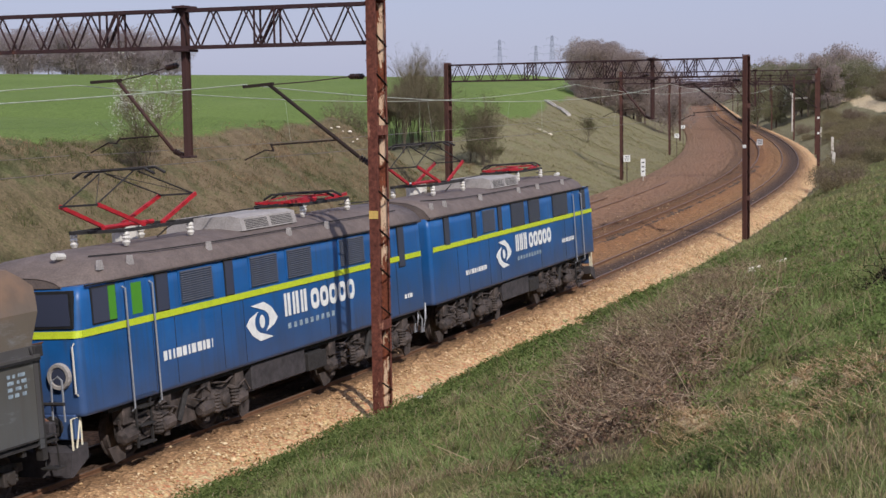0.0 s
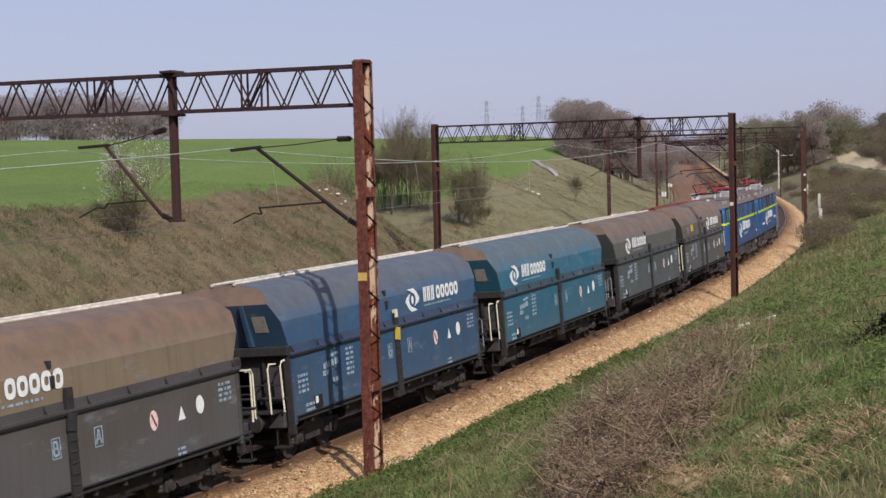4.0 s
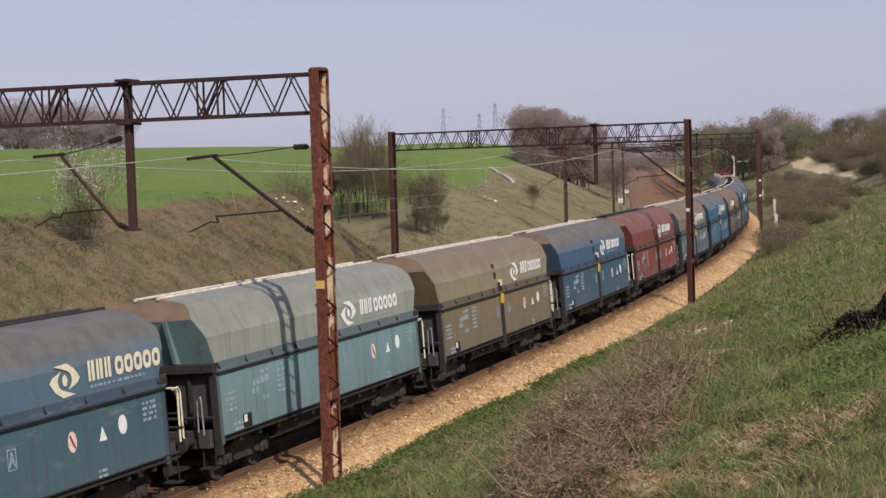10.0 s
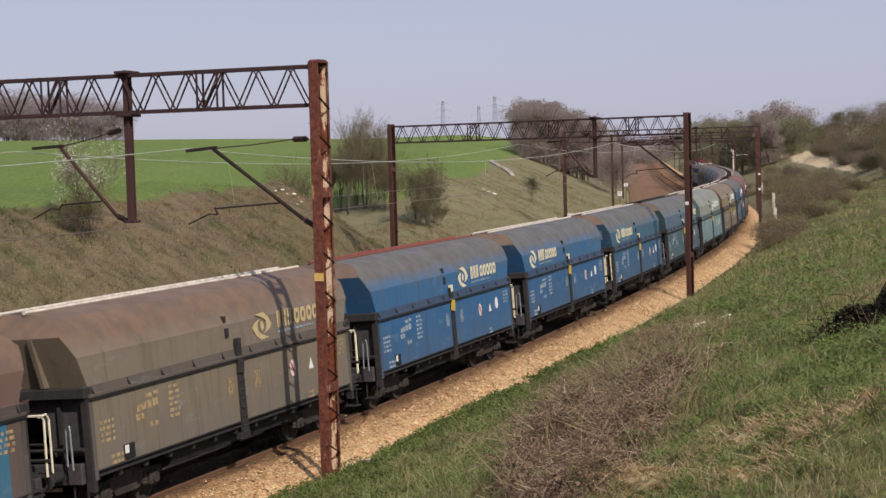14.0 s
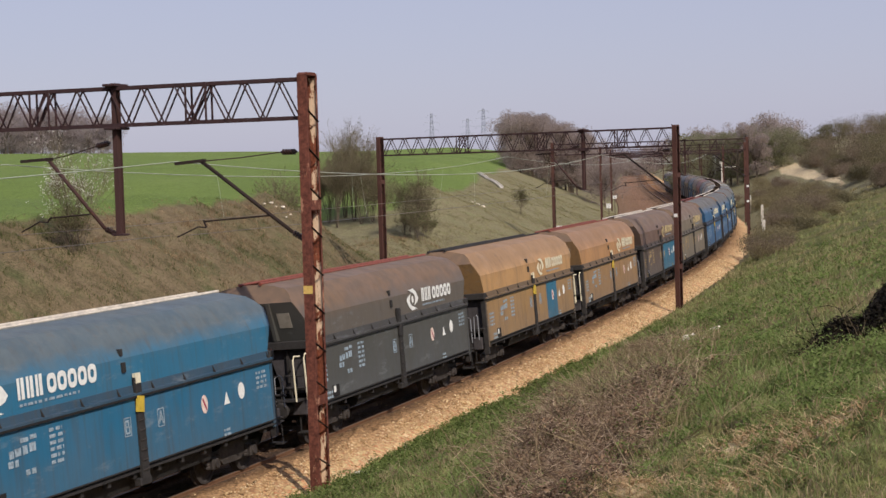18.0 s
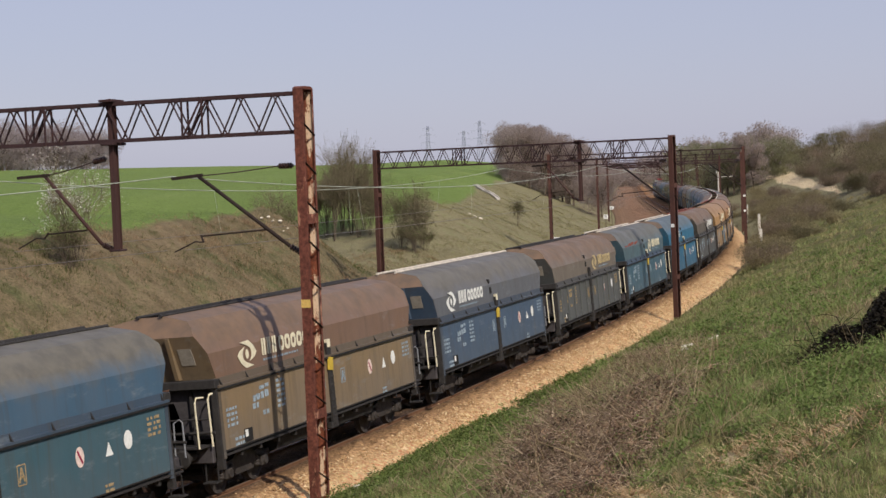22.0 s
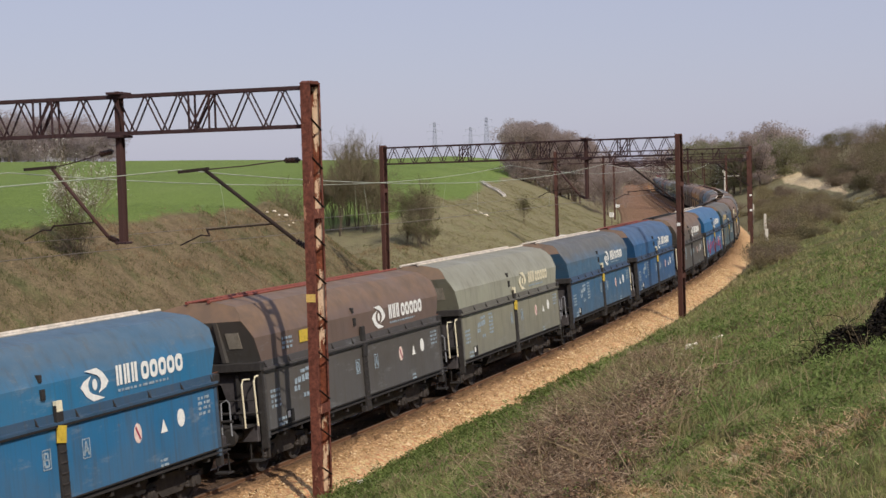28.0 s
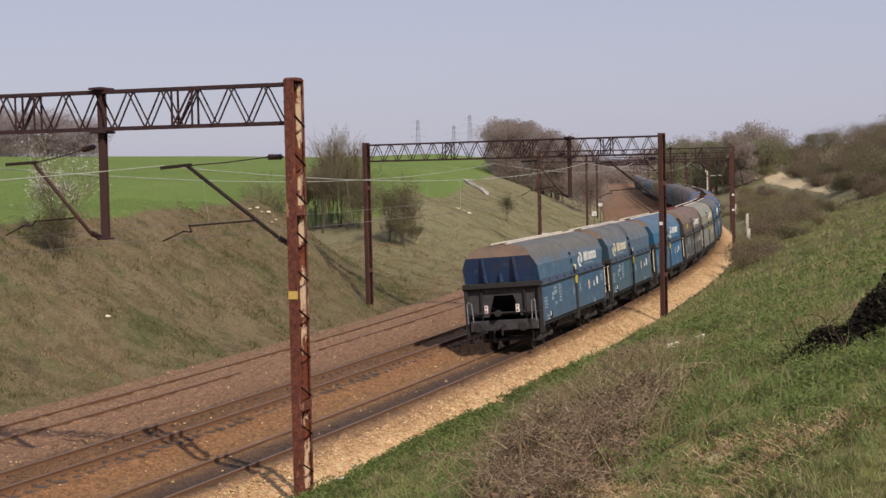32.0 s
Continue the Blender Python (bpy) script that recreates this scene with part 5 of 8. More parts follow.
def dress(w, spec, shift, plain_post):
    low, up, brown, dust, letters, rim, label, extra = spec
    tagged(w, label, "hopper wagon", "hopper wagons of the train")
    paint = M["paint_rust" if brown else "paint_grey"]
    for o in w.children_recursive:
        kind = o.name.split(".")[0]
        if kind in ("side_sheet", "upper_side_sheet", "end_wall", "end_cap", "end_rib", "ledge", "corner_post"):
            if kind in ("ledge", "corner_post"):
                tint(o, tuple(0.55 * c + 22 for c in low), dust)
            elif kind in ("end_wall", "end_rib"):
                tint(o, (34, 70, 128) if extra == "tail" else tuple(0.97 * c for c in low), 0.12)
            else:
                tint(o, low if kind == "side_sheet" else tuple(0.8 * c for c in up) if kind == "end_cap" else up, 0.92 if kind == "end_cap" else dust)
            o.material_slots[0].link = "OBJECT"
            o.material_slots[0].material = M["paint_rust"] if kind == "end_cap" else paint
        elif kind == "sub_line":
            o.matrix_basis = Matrix.Translation((shift, 0, 0))
        elif kind in ("door_lever", "door_tag") and plain_post:
            o.material_slots[0].link = "OBJECT"
            o.material_slots[0].material = M["dark"]
        elif kind in ("sign_crescent", "sign_oval", "wordmark"):
            o.matrix_basis = Matrix.Translation((shift, 0, 0))
            o.material_slots[0].link = "OBJECT"
            o.material_slots[0].material = M[letters]
        elif letters == "orange" and kind in ("lettering", "stencilled_number", "notice", "letter_mark", "letter_frame"):
            o.material_slots[0].link = "OBJECT"
            o.material_slots[0].material = M["tan_mark"]
        elif kind == "top_rim":
            o.material_slots[0].link = "OBJECT"
            o.material_slots[0].material = M[rim]
    y = -1.556
    rng = random.Random(label)
    if extra == "panel":
        part("yellow_panel", box(B(), -4.0, -3.35, -1.522, -1.508, 2.92, 3.22), "yellow", w, "yellow notice panel")
        tagged(part("panel_print", small_bars(B(), -5.0, 3.15, 0.6, 3, 0.11, -1.516, rng), "mark", w), kind="stuff")
    elif extra in ("patch", "small_patch"):
        x0, x1 = (0.15, 5.2) if extra == "patch" else (1.6, 3.1)
        o = part("blue_door_sheet", box(B(), x0, x1, -1.548, -1.536, 1.1, 2.48), "paint_grey", w, "blue replacement door sheet")
        tint(o, (40, 104, 168), 0.0)
    elif extra == "ribs":
        for i in range(11):
            x = -5.6 + i * 1.12
            if abs(x) > 0.5:
                o = part("side_rib", box(B(), x - 0.05, x + 0.05, -1.60, -1.535, 1.1, 2.48, 0.01), "paint_rust", w)
                tint(o, low, 0.5)
    elif extra in ("spray", "spray_top"):
        bm = B()
        if extra == "spray":
            for i in range(10):
                x = -5.2 + i * 0.95 + rng.uniform(-0.3, 0.3)
                pts = [(x, y, rng.uniform(1.2, 1.9)), (x + 0.25, y, rng.uniform(1.5, 2.2)), (x + 0.4, y, rng.uniform(1.2, 2.2)), (x + 0.5, y, rng.uniform(1.1, 1.7)), (x + rng.uniform(0.4, 0.9), y, rng.uniform(1.4, 2.1))]
                tube(bm, pts, 0.014, 4)
            tagged(part("sprayed_scrawl", bm, "graffiti", w, "red sprayed scrawl"), kind="stuff")
        else:
            for i in range(7):
                x = -5.6 + i * 0.5 + rng.uniform(-0.15, 0.15)
                z = 3.36 + rng.uniform(-0.05, 0.05)
                prism(bm, [(x, z - 0.06), (x + rng.uniform(0.3, 0.6), z - 0.04), (x + rng.uniform(0.4, 0.7), z + 0.05), (x + 0.1, z + rng.uniform(0.02, 0.06))], "y", -1.475, -1.40)
            tagged(part("sprayed_scrawl", bm, "rust_red", w, "red sprayed scrawl"), kind="stuff")
    elif extra == "tail":
        for ty in (-0.62, 0.62):
            tb = part("tail_board", box(B(), -6.50, -6.48, ty - 0.07, ty + 0.07, 1.56, 1.86, 0.004), "white", w, "white tail board with red triangles")
            tr = B()
            for z0, z1 in ((1.60, 1.69), (1.82, 1.73)):
                prism(tr, [(ty - 0.045, z0), (ty + 0.045, z0), (ty, z1)], "x", -6.512, -6.500)
            part("red_triangle", tr, "red", tb)
        lamp = lathe(B(), (-6.5, 0.15, 1.55), (-6.62, 0.15, 1.55), [(0, 0.13), (1, 0.13)], 12)
        part("valve_drum", lamp, "dark", w)


LOGO_SHIFT = {1: -5.1, 2: -5.9, 4: -4.7, 9: 0.5, 11: 1.3, 12: -5.9, 13: -6.2, 17: 0.7, 20: -6.0, 23: -5.9, 24: -5.7, 25: -6.2, 33: -6.0}  # wagons lettered elsewhere than the rest
WAGON_OBS = []
PLATFORM_BEHIND = {0, 2, 3, 7, 12, 17, 19, 20, 21, 22, 23, 24, 25, 26, 27, 30, 31, 32, 33}
template = {1: hopper_wagon(1), -1: hopper_wagon(-1)}
for i in range(len(WAGONS)):
    k = -1 if i in PLATFORM_BEHIND else 1
    WAGON_OBS.append(template[k] if i in (0, 1) else copy_thing(template[k], Matrix.Identity(4)))
for i, (ob, spec) in enumerate(zip(WAGON_OBS, WAGONS)):
    dress(ob, spec, LOGO_SHIFT.get(i, 0.0), i in (0, 1, 2, 4, 7, 15, 16, 19, 22, 27, 31))


# ================= the locomotive, two coupled halves =================
def loco_bogie(parent, x):
    b = empty("loco_gear", Matrix.Translation((x, 0, 0)), parent)
    fr = B()
    for sy in (-1, 1):
        prism(fr, [(-2.2, 0.55), (-2.2, 0.88), (-0.7, 0.95), (-0.5, 1.08), (0.5, 1.08), (0.7, 0.95), (2.2, 0.88), (2.2, 0.55), (0.9, 0.5), (0.7, 0.38), (-0.7, 0.38), (-0.9, 0.5)], "y", sy * 1.12 - 0.06, sy * 1.12 + 0.06)
    box(fr, -0.4, 0.4, -1.1, 1.1, 0.5, 1.0)
    part("bogie_frame", fr, "loco_gear", b)
    for ax in (-1.52, 1.52):
        w = empty("wheelset", Matrix.Translation((ax, 0, 0.625)), b)
        for sy in (-1, 1):
            wm = B()
            lathe(wm, (0, sy * 0.69, 0), (0, sy * 0.83, 0), [(0.0, 0.66), (0.2, 0.655), (0.25, 0.628), (1.0, 0.622), (1.0, 0.55), (0.75, 0.53), (0.75, 0.2), (1.0, 0.18)], 28)
            part("wheel", wm, "loco_gear", w)
        part("axle", tube(B(), [(0, -1.1, 0), (0, 1.1, 0)], 0.09, 8), "loco_gear", w)
        for sy in (-1, 1):
            a = box(B(), ax - 0.22, ax + 0.22, sy * 1.2 - 0.1, sy * 1.2 + 0.1, 0.42, 0.82, 0.03)
            lathe(a, (ax, sy * 1.29, 0.625), (ax, sy * 1.37, 0.625), [(0, 0.17), (0.6, 0.16), (1, 0.1)], 12)
            part("axle_box", a, "loco_gear", b)
            for dx in (-0.42, 0.42):
                sp = lathe(B(), (ax + dx, sy * 1.2, 0.5), (ax + dx, sy * 1.2, 0.86), [(i / 10, 0.11 if i % 2 else 0.085) for i in range(11)], 9)
                part("spring", sp, "loco_gear", b)
            part("brake_cylinder", lathe(B(), (ax * 0.5, sy * 1.25, 0.75), (ax * 0.82, sy * 1.25, 0.75), [(0, 0.1), (0.1, 0.13), (0.9, 0.13), (1, 0.06)], 10), "loco_gear", b)
            rig = B()
            bar(rig, (ax - 0.75, sy * 1.25, 0.9), (ax - 0.68, sy * 1.25, 0.38), 0.05, 0.07)
            bar(rig, (ax + 0.75, sy * 1.25, 0.9), (ax + 0.68, sy * 1.25, 0.38), 0.05, 0.07)
            bar(rig, (ax - 0.7, sy * 1.28, 0.42), (ax + 0.7, sy * 1.28, 0.45), 0.03, 0.05)
            tube(rig, [(ax - 0.5, sy * 1.28, 1.05), (ax, sy * 1.34, 0.98), (ax + 0.5, sy * 1.28, 1.08)], 0.025, 5)
            part("brake_rigging", rig, "loco_gear", b)
    grng = random.Random(14)
    for sy in (-1, 1):
        for gx in (-2.1, -0.75, 0.75, 2.1):
            part("sand_box", box(B(), gx - 0.17, gx + 0.17, sy * 1.22 - 0.14, sy * 1.22 + 0.14, 0.78, 1.16, 0.03), "loco_gear", b)
            part("brake_cylinder", lathe(B(), (gx - 0.28, sy * 1.3, 0.55), (gx + 0.24, sy * 1.3, 0.6), [(0, 0.08), (0.1, 0.15), (0.8, 0.16), (0.85, 0.1), (1, 0.06)], 10), "loco_gear", b)
            part("brake_shoe", prism(B(), [(gx - 0.1, 0.32), (gx + 0.06, 0.3), (gx + 0.1, 0.6), (gx - 0.04, 0.66)], "y", sy * 1.26 - 0.06, sy * 1.26 + 0.06), "loco_gear", b)
        for gx in (-1.9, -1.1, 1.1, 1.9):
            part("spring", lathe(B(), (gx, sy * 1.32, 0.42), (gx, sy * 1.32, 0.84), [(i / 12, 0.12 if i % 2 else 0.09) for i in range(13)], 9), "loco_gear", b)
        for gx in (-2.35, 2.35):
            part("guard_plate", prism(B(), [(gx - 0.3, 0.42), (gx + 0.3, 0.42), (gx + 0.22, 0.14), (gx - 0.1, 0.10)], "y", sy * 1.2 - 0.02, sy * 1.2 + 0.02), "loco_gear", b)
        pipes = B()
        for i in range(9):
            px = grng.uniform(-2.3, 2.0)
            pz = grng.uniform(0.6, 1.05)
            tube(pipes, [(px, sy * 1.36, pz), (px + 0.3, sy * 1.4, pz + grng.uniform(-0.15, 0.15)), (px + 0.55, sy * 1.36, pz - 0.1), (px + 0.6, sy * 1.2, pz - 0.3)], grng.uniform(0.018, 0.035), 5)
        tagged(part("pipework", pipes, "loco_gear", b), kind="stuff")
    for sy in (-1, 1):
        part("damper", tube(B(), [(-0.3, sy * 1.3, 0.5), (0.1, sy * 1.3, 1.15)], 0.06, 8), "dark", b)
        part("sand_pipe", tube(B(), [(2.15, sy * 1.0, 1.1), (2.25, sy * 0.95, 0.6), (2.15, sy * 0.8, 0.15)], 0.025, 5), "dark", b)
    return b


def pantograph(parent, x, raised):
    p = empty("pantograph", Matrix.Translation((x, 0, 4.1)), parent)
    base = B()
    for y in (-0.62, 0.62):
        bar(base, (-1.3, y, 0.28), (1.3, y, 0.28), 0.07)
    for xx in (-1.25, 1.25):
        bar(base, (xx, -0.62, 0.28), (xx, 0.62, 0.28), 0.07)
    part("base_frame", base, "dark", p)
    for xx in (-1.2, 1.2):
        for y in (-0.62, 0.62):
            part("insulator", lathe(B(), (xx, y, -0.02), (xx, y, 0.26), [(0, 0.05), (0.25, 0.085), (0.4, 0.055), (0.55, 0.085), (0.7, 0.055), (0.8, 0.08), (1, 0.05)], 10), "porcelain", p)
    # lower arms out from the middle, upper arms back to the head
    hx, hz, kx, kz = (0.10, 1.42, 1.80, 0.84) if raised else (0.10, 0.46, 1.55, 0.38)
    for sx in (-1, 1):
        low = B()
        for y in (-0.5, 0.5):
            bar(low, (sx * 0.3, y, 0.32), (sx * kx, y * 0.9, kz), 0.05, 0.08)
        part("lower_arm", low, "red", p)
        upb = B()
        for y in (-0.4, 0.4):
            tube(upb, [(sx * kx, y, kz), (sx * hx - (0.35 if raised else 0), y * 1.0, hz)], 0.016, 6)
        bar(upb, (sx * kx, -0.45, kz), (sx * kx, 0.45, kz), 0.04)
        tube(upb, [(sx * kx, -0.4, kz), (sx * hx - (0.35 if raised else 0), 0.4, hz)], 0.008, 5)
        part("upper_arm", upb, "red" if not raised else "dark", p)
    head = B()
    for xx in ((-0.55, -0.15) if raised else (-0.2, 0.2)):
        tube(head, [(xx, -0.98, hz - 0.06), (xx, -0.75, hz + 0.06), (xx, 0.75, hz + 0.06), (xx, 0.98, hz - 0.06)], 0.03, 6)
    for y in (-0.45, 0.45):
        bar(head, (-0.55 if raised else -0.2, y, hz + 0.03), (-0.15 if raised else 0.2, y, hz + 0.03), 0.03)
    part("collector_head", head, "dark", p)
    part("drive_spring", tube(B(), [(-0.9, 0.1, 0.34), (0.9, 0.1, 0.34)], 0.05, 6), "red", p)
    return p




def loco_half(side_openings, louvres, label, flip):
    """One half; its driving cab looks to -x when flip is -1, to +x when flip is 1."""
    e = tagged(empty("locomotive_half"), label, "locomotive", "halves of the locomotive")
    HB, HC = 7.5, 7.95   # half lengths: inner end, cab end
    cab = flip
    x_lo, x_hi = (-HC, HB) if cab < 0 else (-HB, HC)
    # body shell: sides with rounded cab corners
    out = []
    for sx in (-1, 1):
        r = 0.13 if sx == cab else 0.12
        for k in range(7):
            a = math.pi / 2 * k / 6
            out.append((sx, (HC if sx == cab else HB) - r + r * math.sin(a), 1.48 - r + r * math.cos(a)))
    ring = [(sx * x, y) for sx, x, y in out if sx > 0] + [(sx * x, -y) for sx, x, y in out[::-1] if sx > 0] + [(sx * x, -y) for sx, x, y in out if sx < 0] + [(sx * x, y) for sx, x, y in out[::-1] if sx < 0]
    bm = B()
    levels = [(1.22, 1.0), (1.3, 1.003), (2.55, 1.003), (3.3, 1.0), (3.56, 0.992)]
    rows = []
    for z, f in levels:
        lean = 0.0 if z < 2.6 else (z - 2.6) * 0.16
        rows.append([bm.verts.new((x - (lean * cab if x * cab > HC - 0.5 else 0), y * f, z)) for x, y in ring])
    n = len(ring)
    for u, v in zip(rows, rows[1:]):
        for i in range(n):
            bm.faces.new((u[i], u[(i + 1) % n], v[(i + 1) % n], v[i]))
    bm.faces.new(rows[0][::-1]), bm.faces.new(rows[-1])
    bmesh.ops.recalc_face_normals(bm, faces=bm.faces[:])
    body = part("body", bm, "blue", e, "blue painted body", True)
    body.data.polygons.foreach_set("use_smooth", [len(p.vertices) == 4 for p in body.data.polygons])
    # lime stripe right round the sides, deeper on the cab front
    for sy in (-1, 1):
        part("stripe", box(B(), x_lo + 0.12, x_hi - 0.12, sy * 1.500 - 0.006, sy * 1.500 + 0.006, 2.645, 2.775), "stripe", e, "yellow-green stripe")
    bm = B()
    arc = [(HC - 0.13 + 0.135 * math.sin(math.pi / 2 * k / 6), 1.35 + 0.142 * math.cos(math.pi / 2 * k / 6)) for k in range(7)]
    loop = arc + [(x, -y) for x, y in arc[::-1]]
    lo = [bm.verts.new((cab * (x + 0.006), y, 2.645 - 0.2 * (1 - min(abs(y) / 1.3, 1)))) for x, y in loop]
    hi = [bm.verts.new((cab * (x + 0.006 - (0.03 if x > HC - 0.1 else 0.0)), y, 2.775)) for x, y in loop]
    for i in range(len(loop) - 1):
        bm.faces.new((lo[i], lo[i + 1], hi[i + 1], hi[i]))
    part("front_stripe", bm, "stripe", e)
    # roof
    prof = [(1.50, 3.55), (1.53, 3.57), (1.50, 3.62), (1.38, 3.78), (1.15, 3.93), (0.85, 4.03), (0.4, 4.09), (0, 4.10)]
    prof = prof + [(-y, z) for y, z in prof[-2::-1]]
    bm = B()
    rws = []
    for i in range(15):
        x = x_lo + (x_hi - x_lo) * i / 14
        drop = 0.0
        t = (x * cab - (HC - 1.6)) / 1.6
        if t > 0:
            drop = t * t
        xx = x - (cab * 0.12 if t > 0.99 else 0)
        round_in = 1 - 0.04 * drop - 0.24 * max(0.0, (t - 0.7) / 0.3) ** 2
        rws.append([(xx, y * round_in, 3.56 + (z - 3.56) * (1 - 0.62 * drop)) for y, z in prof])
    part("roof", sheet(bm, rws, 0.02, (0, 0, 1)), "roof", e, "dirty grey roof", True)
    for xe, rim in ((cab * (HC - 0.14), rws[0 if cab < 0 else -1]), (-cab * (HB - 0.02), rws[-1 if cab < 0 else 0])):
        part("roof_end", prism(B(), [(p[1] * 0.99, p[2] - 0.01) for p in rim], "x", xe - 0.015, xe + 0.015), "roof", e)
    for xs in (-5.55, -4.75, -2.95, -2.05, 1.9, 4.6, 5.8):
        for sy in (-1,):
            part("panel_seam", box(B(), xs - 0.008, xs + 0.008, sy * 1.486 - 0.003, sy * 1.486 + 0.003, 1.3, 2.62), "dark", e)
    part("gutter", box(box(B(), x_lo + 0.3, x_hi - 0.3, -1.535, -1.49, 3.55, 3.575), x_lo + 0.3, x_hi - 0.3, 1.49, 1.535, 3.55, 3.575), "black", e)
    # openings
    for kind, x0, x1, z0, z1 in side_openings:
        for sy in (-1, 1):
            y = sy * 1.485
            fr = part("window_frame", box(B(), x0 - 0.03, x1 + 0.03, y - 0.02, y + 0.02, z0 - 0.03, z1 + 0.03, 0.01), "black" if kind != "green" else "blue", e)
            part("window_pane", box(B(), x0, x1, y - sy * 0.0 - 0.024, y + 0.024, z0, z1), "glass" if kind != "green" else "green_in", fr)
            if kind == "half":
                part("green_blind", box(B(), x0 + (x1 - x0) * 0.68, x1, y - 0.028, y + 0.028, z0, z1), "green_in", fr)
    for x0, x1 in louvres:
        for sy in (-1, 1):
            y = sy * 1.487
            g = part("louvre_panel", box(B(), x0, x1, y - 0.012, y + 0.012, 2.82, 3.5, 0.006), "blue", e)
            slat = None
            for i in range(14):
                z = 2.86 + i * 0.0455
                m = Matrix.Translation(((x0 + x1) / 2, y + sy * 0.012, z))
                if slat is None:
                    slat = part("slat", prism(B(), [(0.0, 0.0), (sy * 0.03, -0.004), (sy * 0.03, 0.004), (0, 0.03)], "x", -(x1 - x0) / 2 + 0.05, (x1 - x0) / 2 - 0.05), "louvre", g)
                    slat.matrix_basis = m
                else:
                    again(slat, g, m)
    # cab doors with hand rails
    for sy in (-1, 1):
        y = sy * 1.49
        dx = cab * 6.0
        part("cab_door", box(B(), dx - 0.36, dx + 0.36, y - 0.012, y + 0.012, 1.3, 3.5, 0.008), "blue", e)
        for xx in (dx - 0.46, dx + 0.46):
            part("hand_rail", tube(B(), [(xx, y, 1.05), (xx, sy * 1.56, 1.1), (xx, sy * 1.56, 3.38), (xx, y, 3.42)], 0.02, 6), "galv", e)
        st = B()
        for z in (0.35, 0.7, 1.05):
            box(st, dx - 0.24, dx + 0.24, sy * 1.42 - 0.1, sy * 1.42 + 0.1, z, z + 0.03)
        for d in (-0.25, 0.25):
            bar(st, (dx + d, sy * 1.42, 0.3), (dx + d, sy * 1.42, 1.25), 0.04)
        part("cab_steps", st, "dark", e)
    # driving end
    fx = cab * (HC - 0.07)
    for sy in (-1, 1):
        f = part("windscreen_frame", prism(B(), [(sy * 0.06, 2.82), (sy * 1.38, 2.82), (sy * 1.38, 3.50), (sy * 0.06, 3.50)], "x", fx - 0.06, fx + 0.06), "black", e)
        f.matrix_basis = pose(0, 0, 0, 0, -cab * 0, 0)
        part("windscreen", prism(B(), [(sy * 0.11, 2.87), (sy * 1.33, 2.87), (sy * 1.33, 3.45), (sy * 0.11, 3.45)], "x", fx - 0.07, fx + 0.07), "glass", f)
        h = part("headlamp", lathe(B(), (cab * (HC - 0.05), sy * 1.03, 1.96), (cab * (HC + 0.12), sy * 1.03, 1.96), [(0, 0.25), (0.6, 0.25), (0.8, 0.235), (0.8, 0.18), (0.5, 0.15)], 18), "roof_light", e, "round headlamp with a pale ring")
        part("lamp_glass", lathe(B(), (cab * (HC + 0.06), sy * 1.03, 1.96), (cab * (HC + 0.07), sy * 1.03, 1.96), [(0, 0.16), (1, 0.15)], 14), "glass", h)
        part("end_rail", tube(B(), [(cab * HC, sy * 1.38, 1.6), (cab * (HC + 0.06), sy * 1.38, 1.65), (cab * (HC + 0.06), sy * 1.38, 2.5), (cab * HC, sy * 1.38, 2.55)], 0.02, 6), "porcelain", e)
        bf = part("buffer", lathe(B(), (cab * (HC - 0.05), sy * 0.875, 1.05), (cab * (HC + 0.45), sy * 0.875, 1.05), [(0, 0.17), (0.4, 0.17), (0.42, 0.12), (1, 0.12)], 12), "dark", e)
        part("buffer_head", lathe(B(), (cab * (HC + 0.45), sy * 0.875, 1.05), (cab * (HC + 0.52), sy * 0.875, 1.05), [(0, 0.24), (0.7, 0.25), (1, 0.2)], 16), "inner", bf)
        part("corner_step", tube(tube(B(), [(cab * (HC - 0.1), sy * 1.3, 0.35), (cab * (HC - 0.1), sy * 1.3, 1.2)], 0.02, 5), [(cab * (HC + 0.18), sy * 1.3, 0.35), (cab * (HC + 0.18), sy * 1.3, 1.2), (cab * (HC - 0.1), sy * 1.3, 1.22), (cab * (HC + 0.15), sy * 1.3, 0.36)], 0.02, 5), "cream", e, "cream corner step")
    part("plough", prism(B(), [(cab * (HC - 0.2), 0.72), (cab * (HC + 0.28), 0.62), (cab * (HC + 0.38), 0.18), (cab * (HC + 0.3), 0.18), (cab * (HC - 0.2), 0.45)], "y", -1.35, 1.35), "panel", e)
    part("buffer_beam", box(B(), cab * (HC - 0.02) - 0.08, cab * (HC - 0.02) + 0.08, -1.3, 1.3, 0.8, 1.26, 0.02), "blue", e)
    hs = B()
    for y in (-0.5, -0.3, 0.3, 0.5):
        tube(hs, [(cab * (HC + 0.05), y, 1.15), (cab * (HC + 0.25), y, 1.0), (cab * (HC + 0.25), y, 0.6), (cab * (HC + 0.15), y * 0.9, 0.5)], 0.025, 5)
    bar(hs, (cab * HC, 0, 1.05), (cab * (HC + 0.4), 0, 1.05), 0.09)
    part("hoses", hs, "dark", e)
    # gangway towards the other half
    gx = -cab * HB
    part("gangway", box(B(), min(gx, gx - cab * 0.27), max(gx, gx - cab * 0.27), -1.1, 1.1, 1.35, 3.45), "black", e)
    gp = B()
    for y in (-1.2, -1.0, 1.0, 1.2):
        tube(gp, [(gx, y, 1.3), (gx - cab * 0.2, y * 1.05, 0.9), (gx - cab * 0.25, y, 0.55)], 0.03, 5)
    part("jumper_cable", gp, "galv", e)
    # underfloor
    part("frame_sill", box(B(), -HB + 0.4, HB - 0.4, -1.38, 1.38, 1.12, 1.22), "black", e)
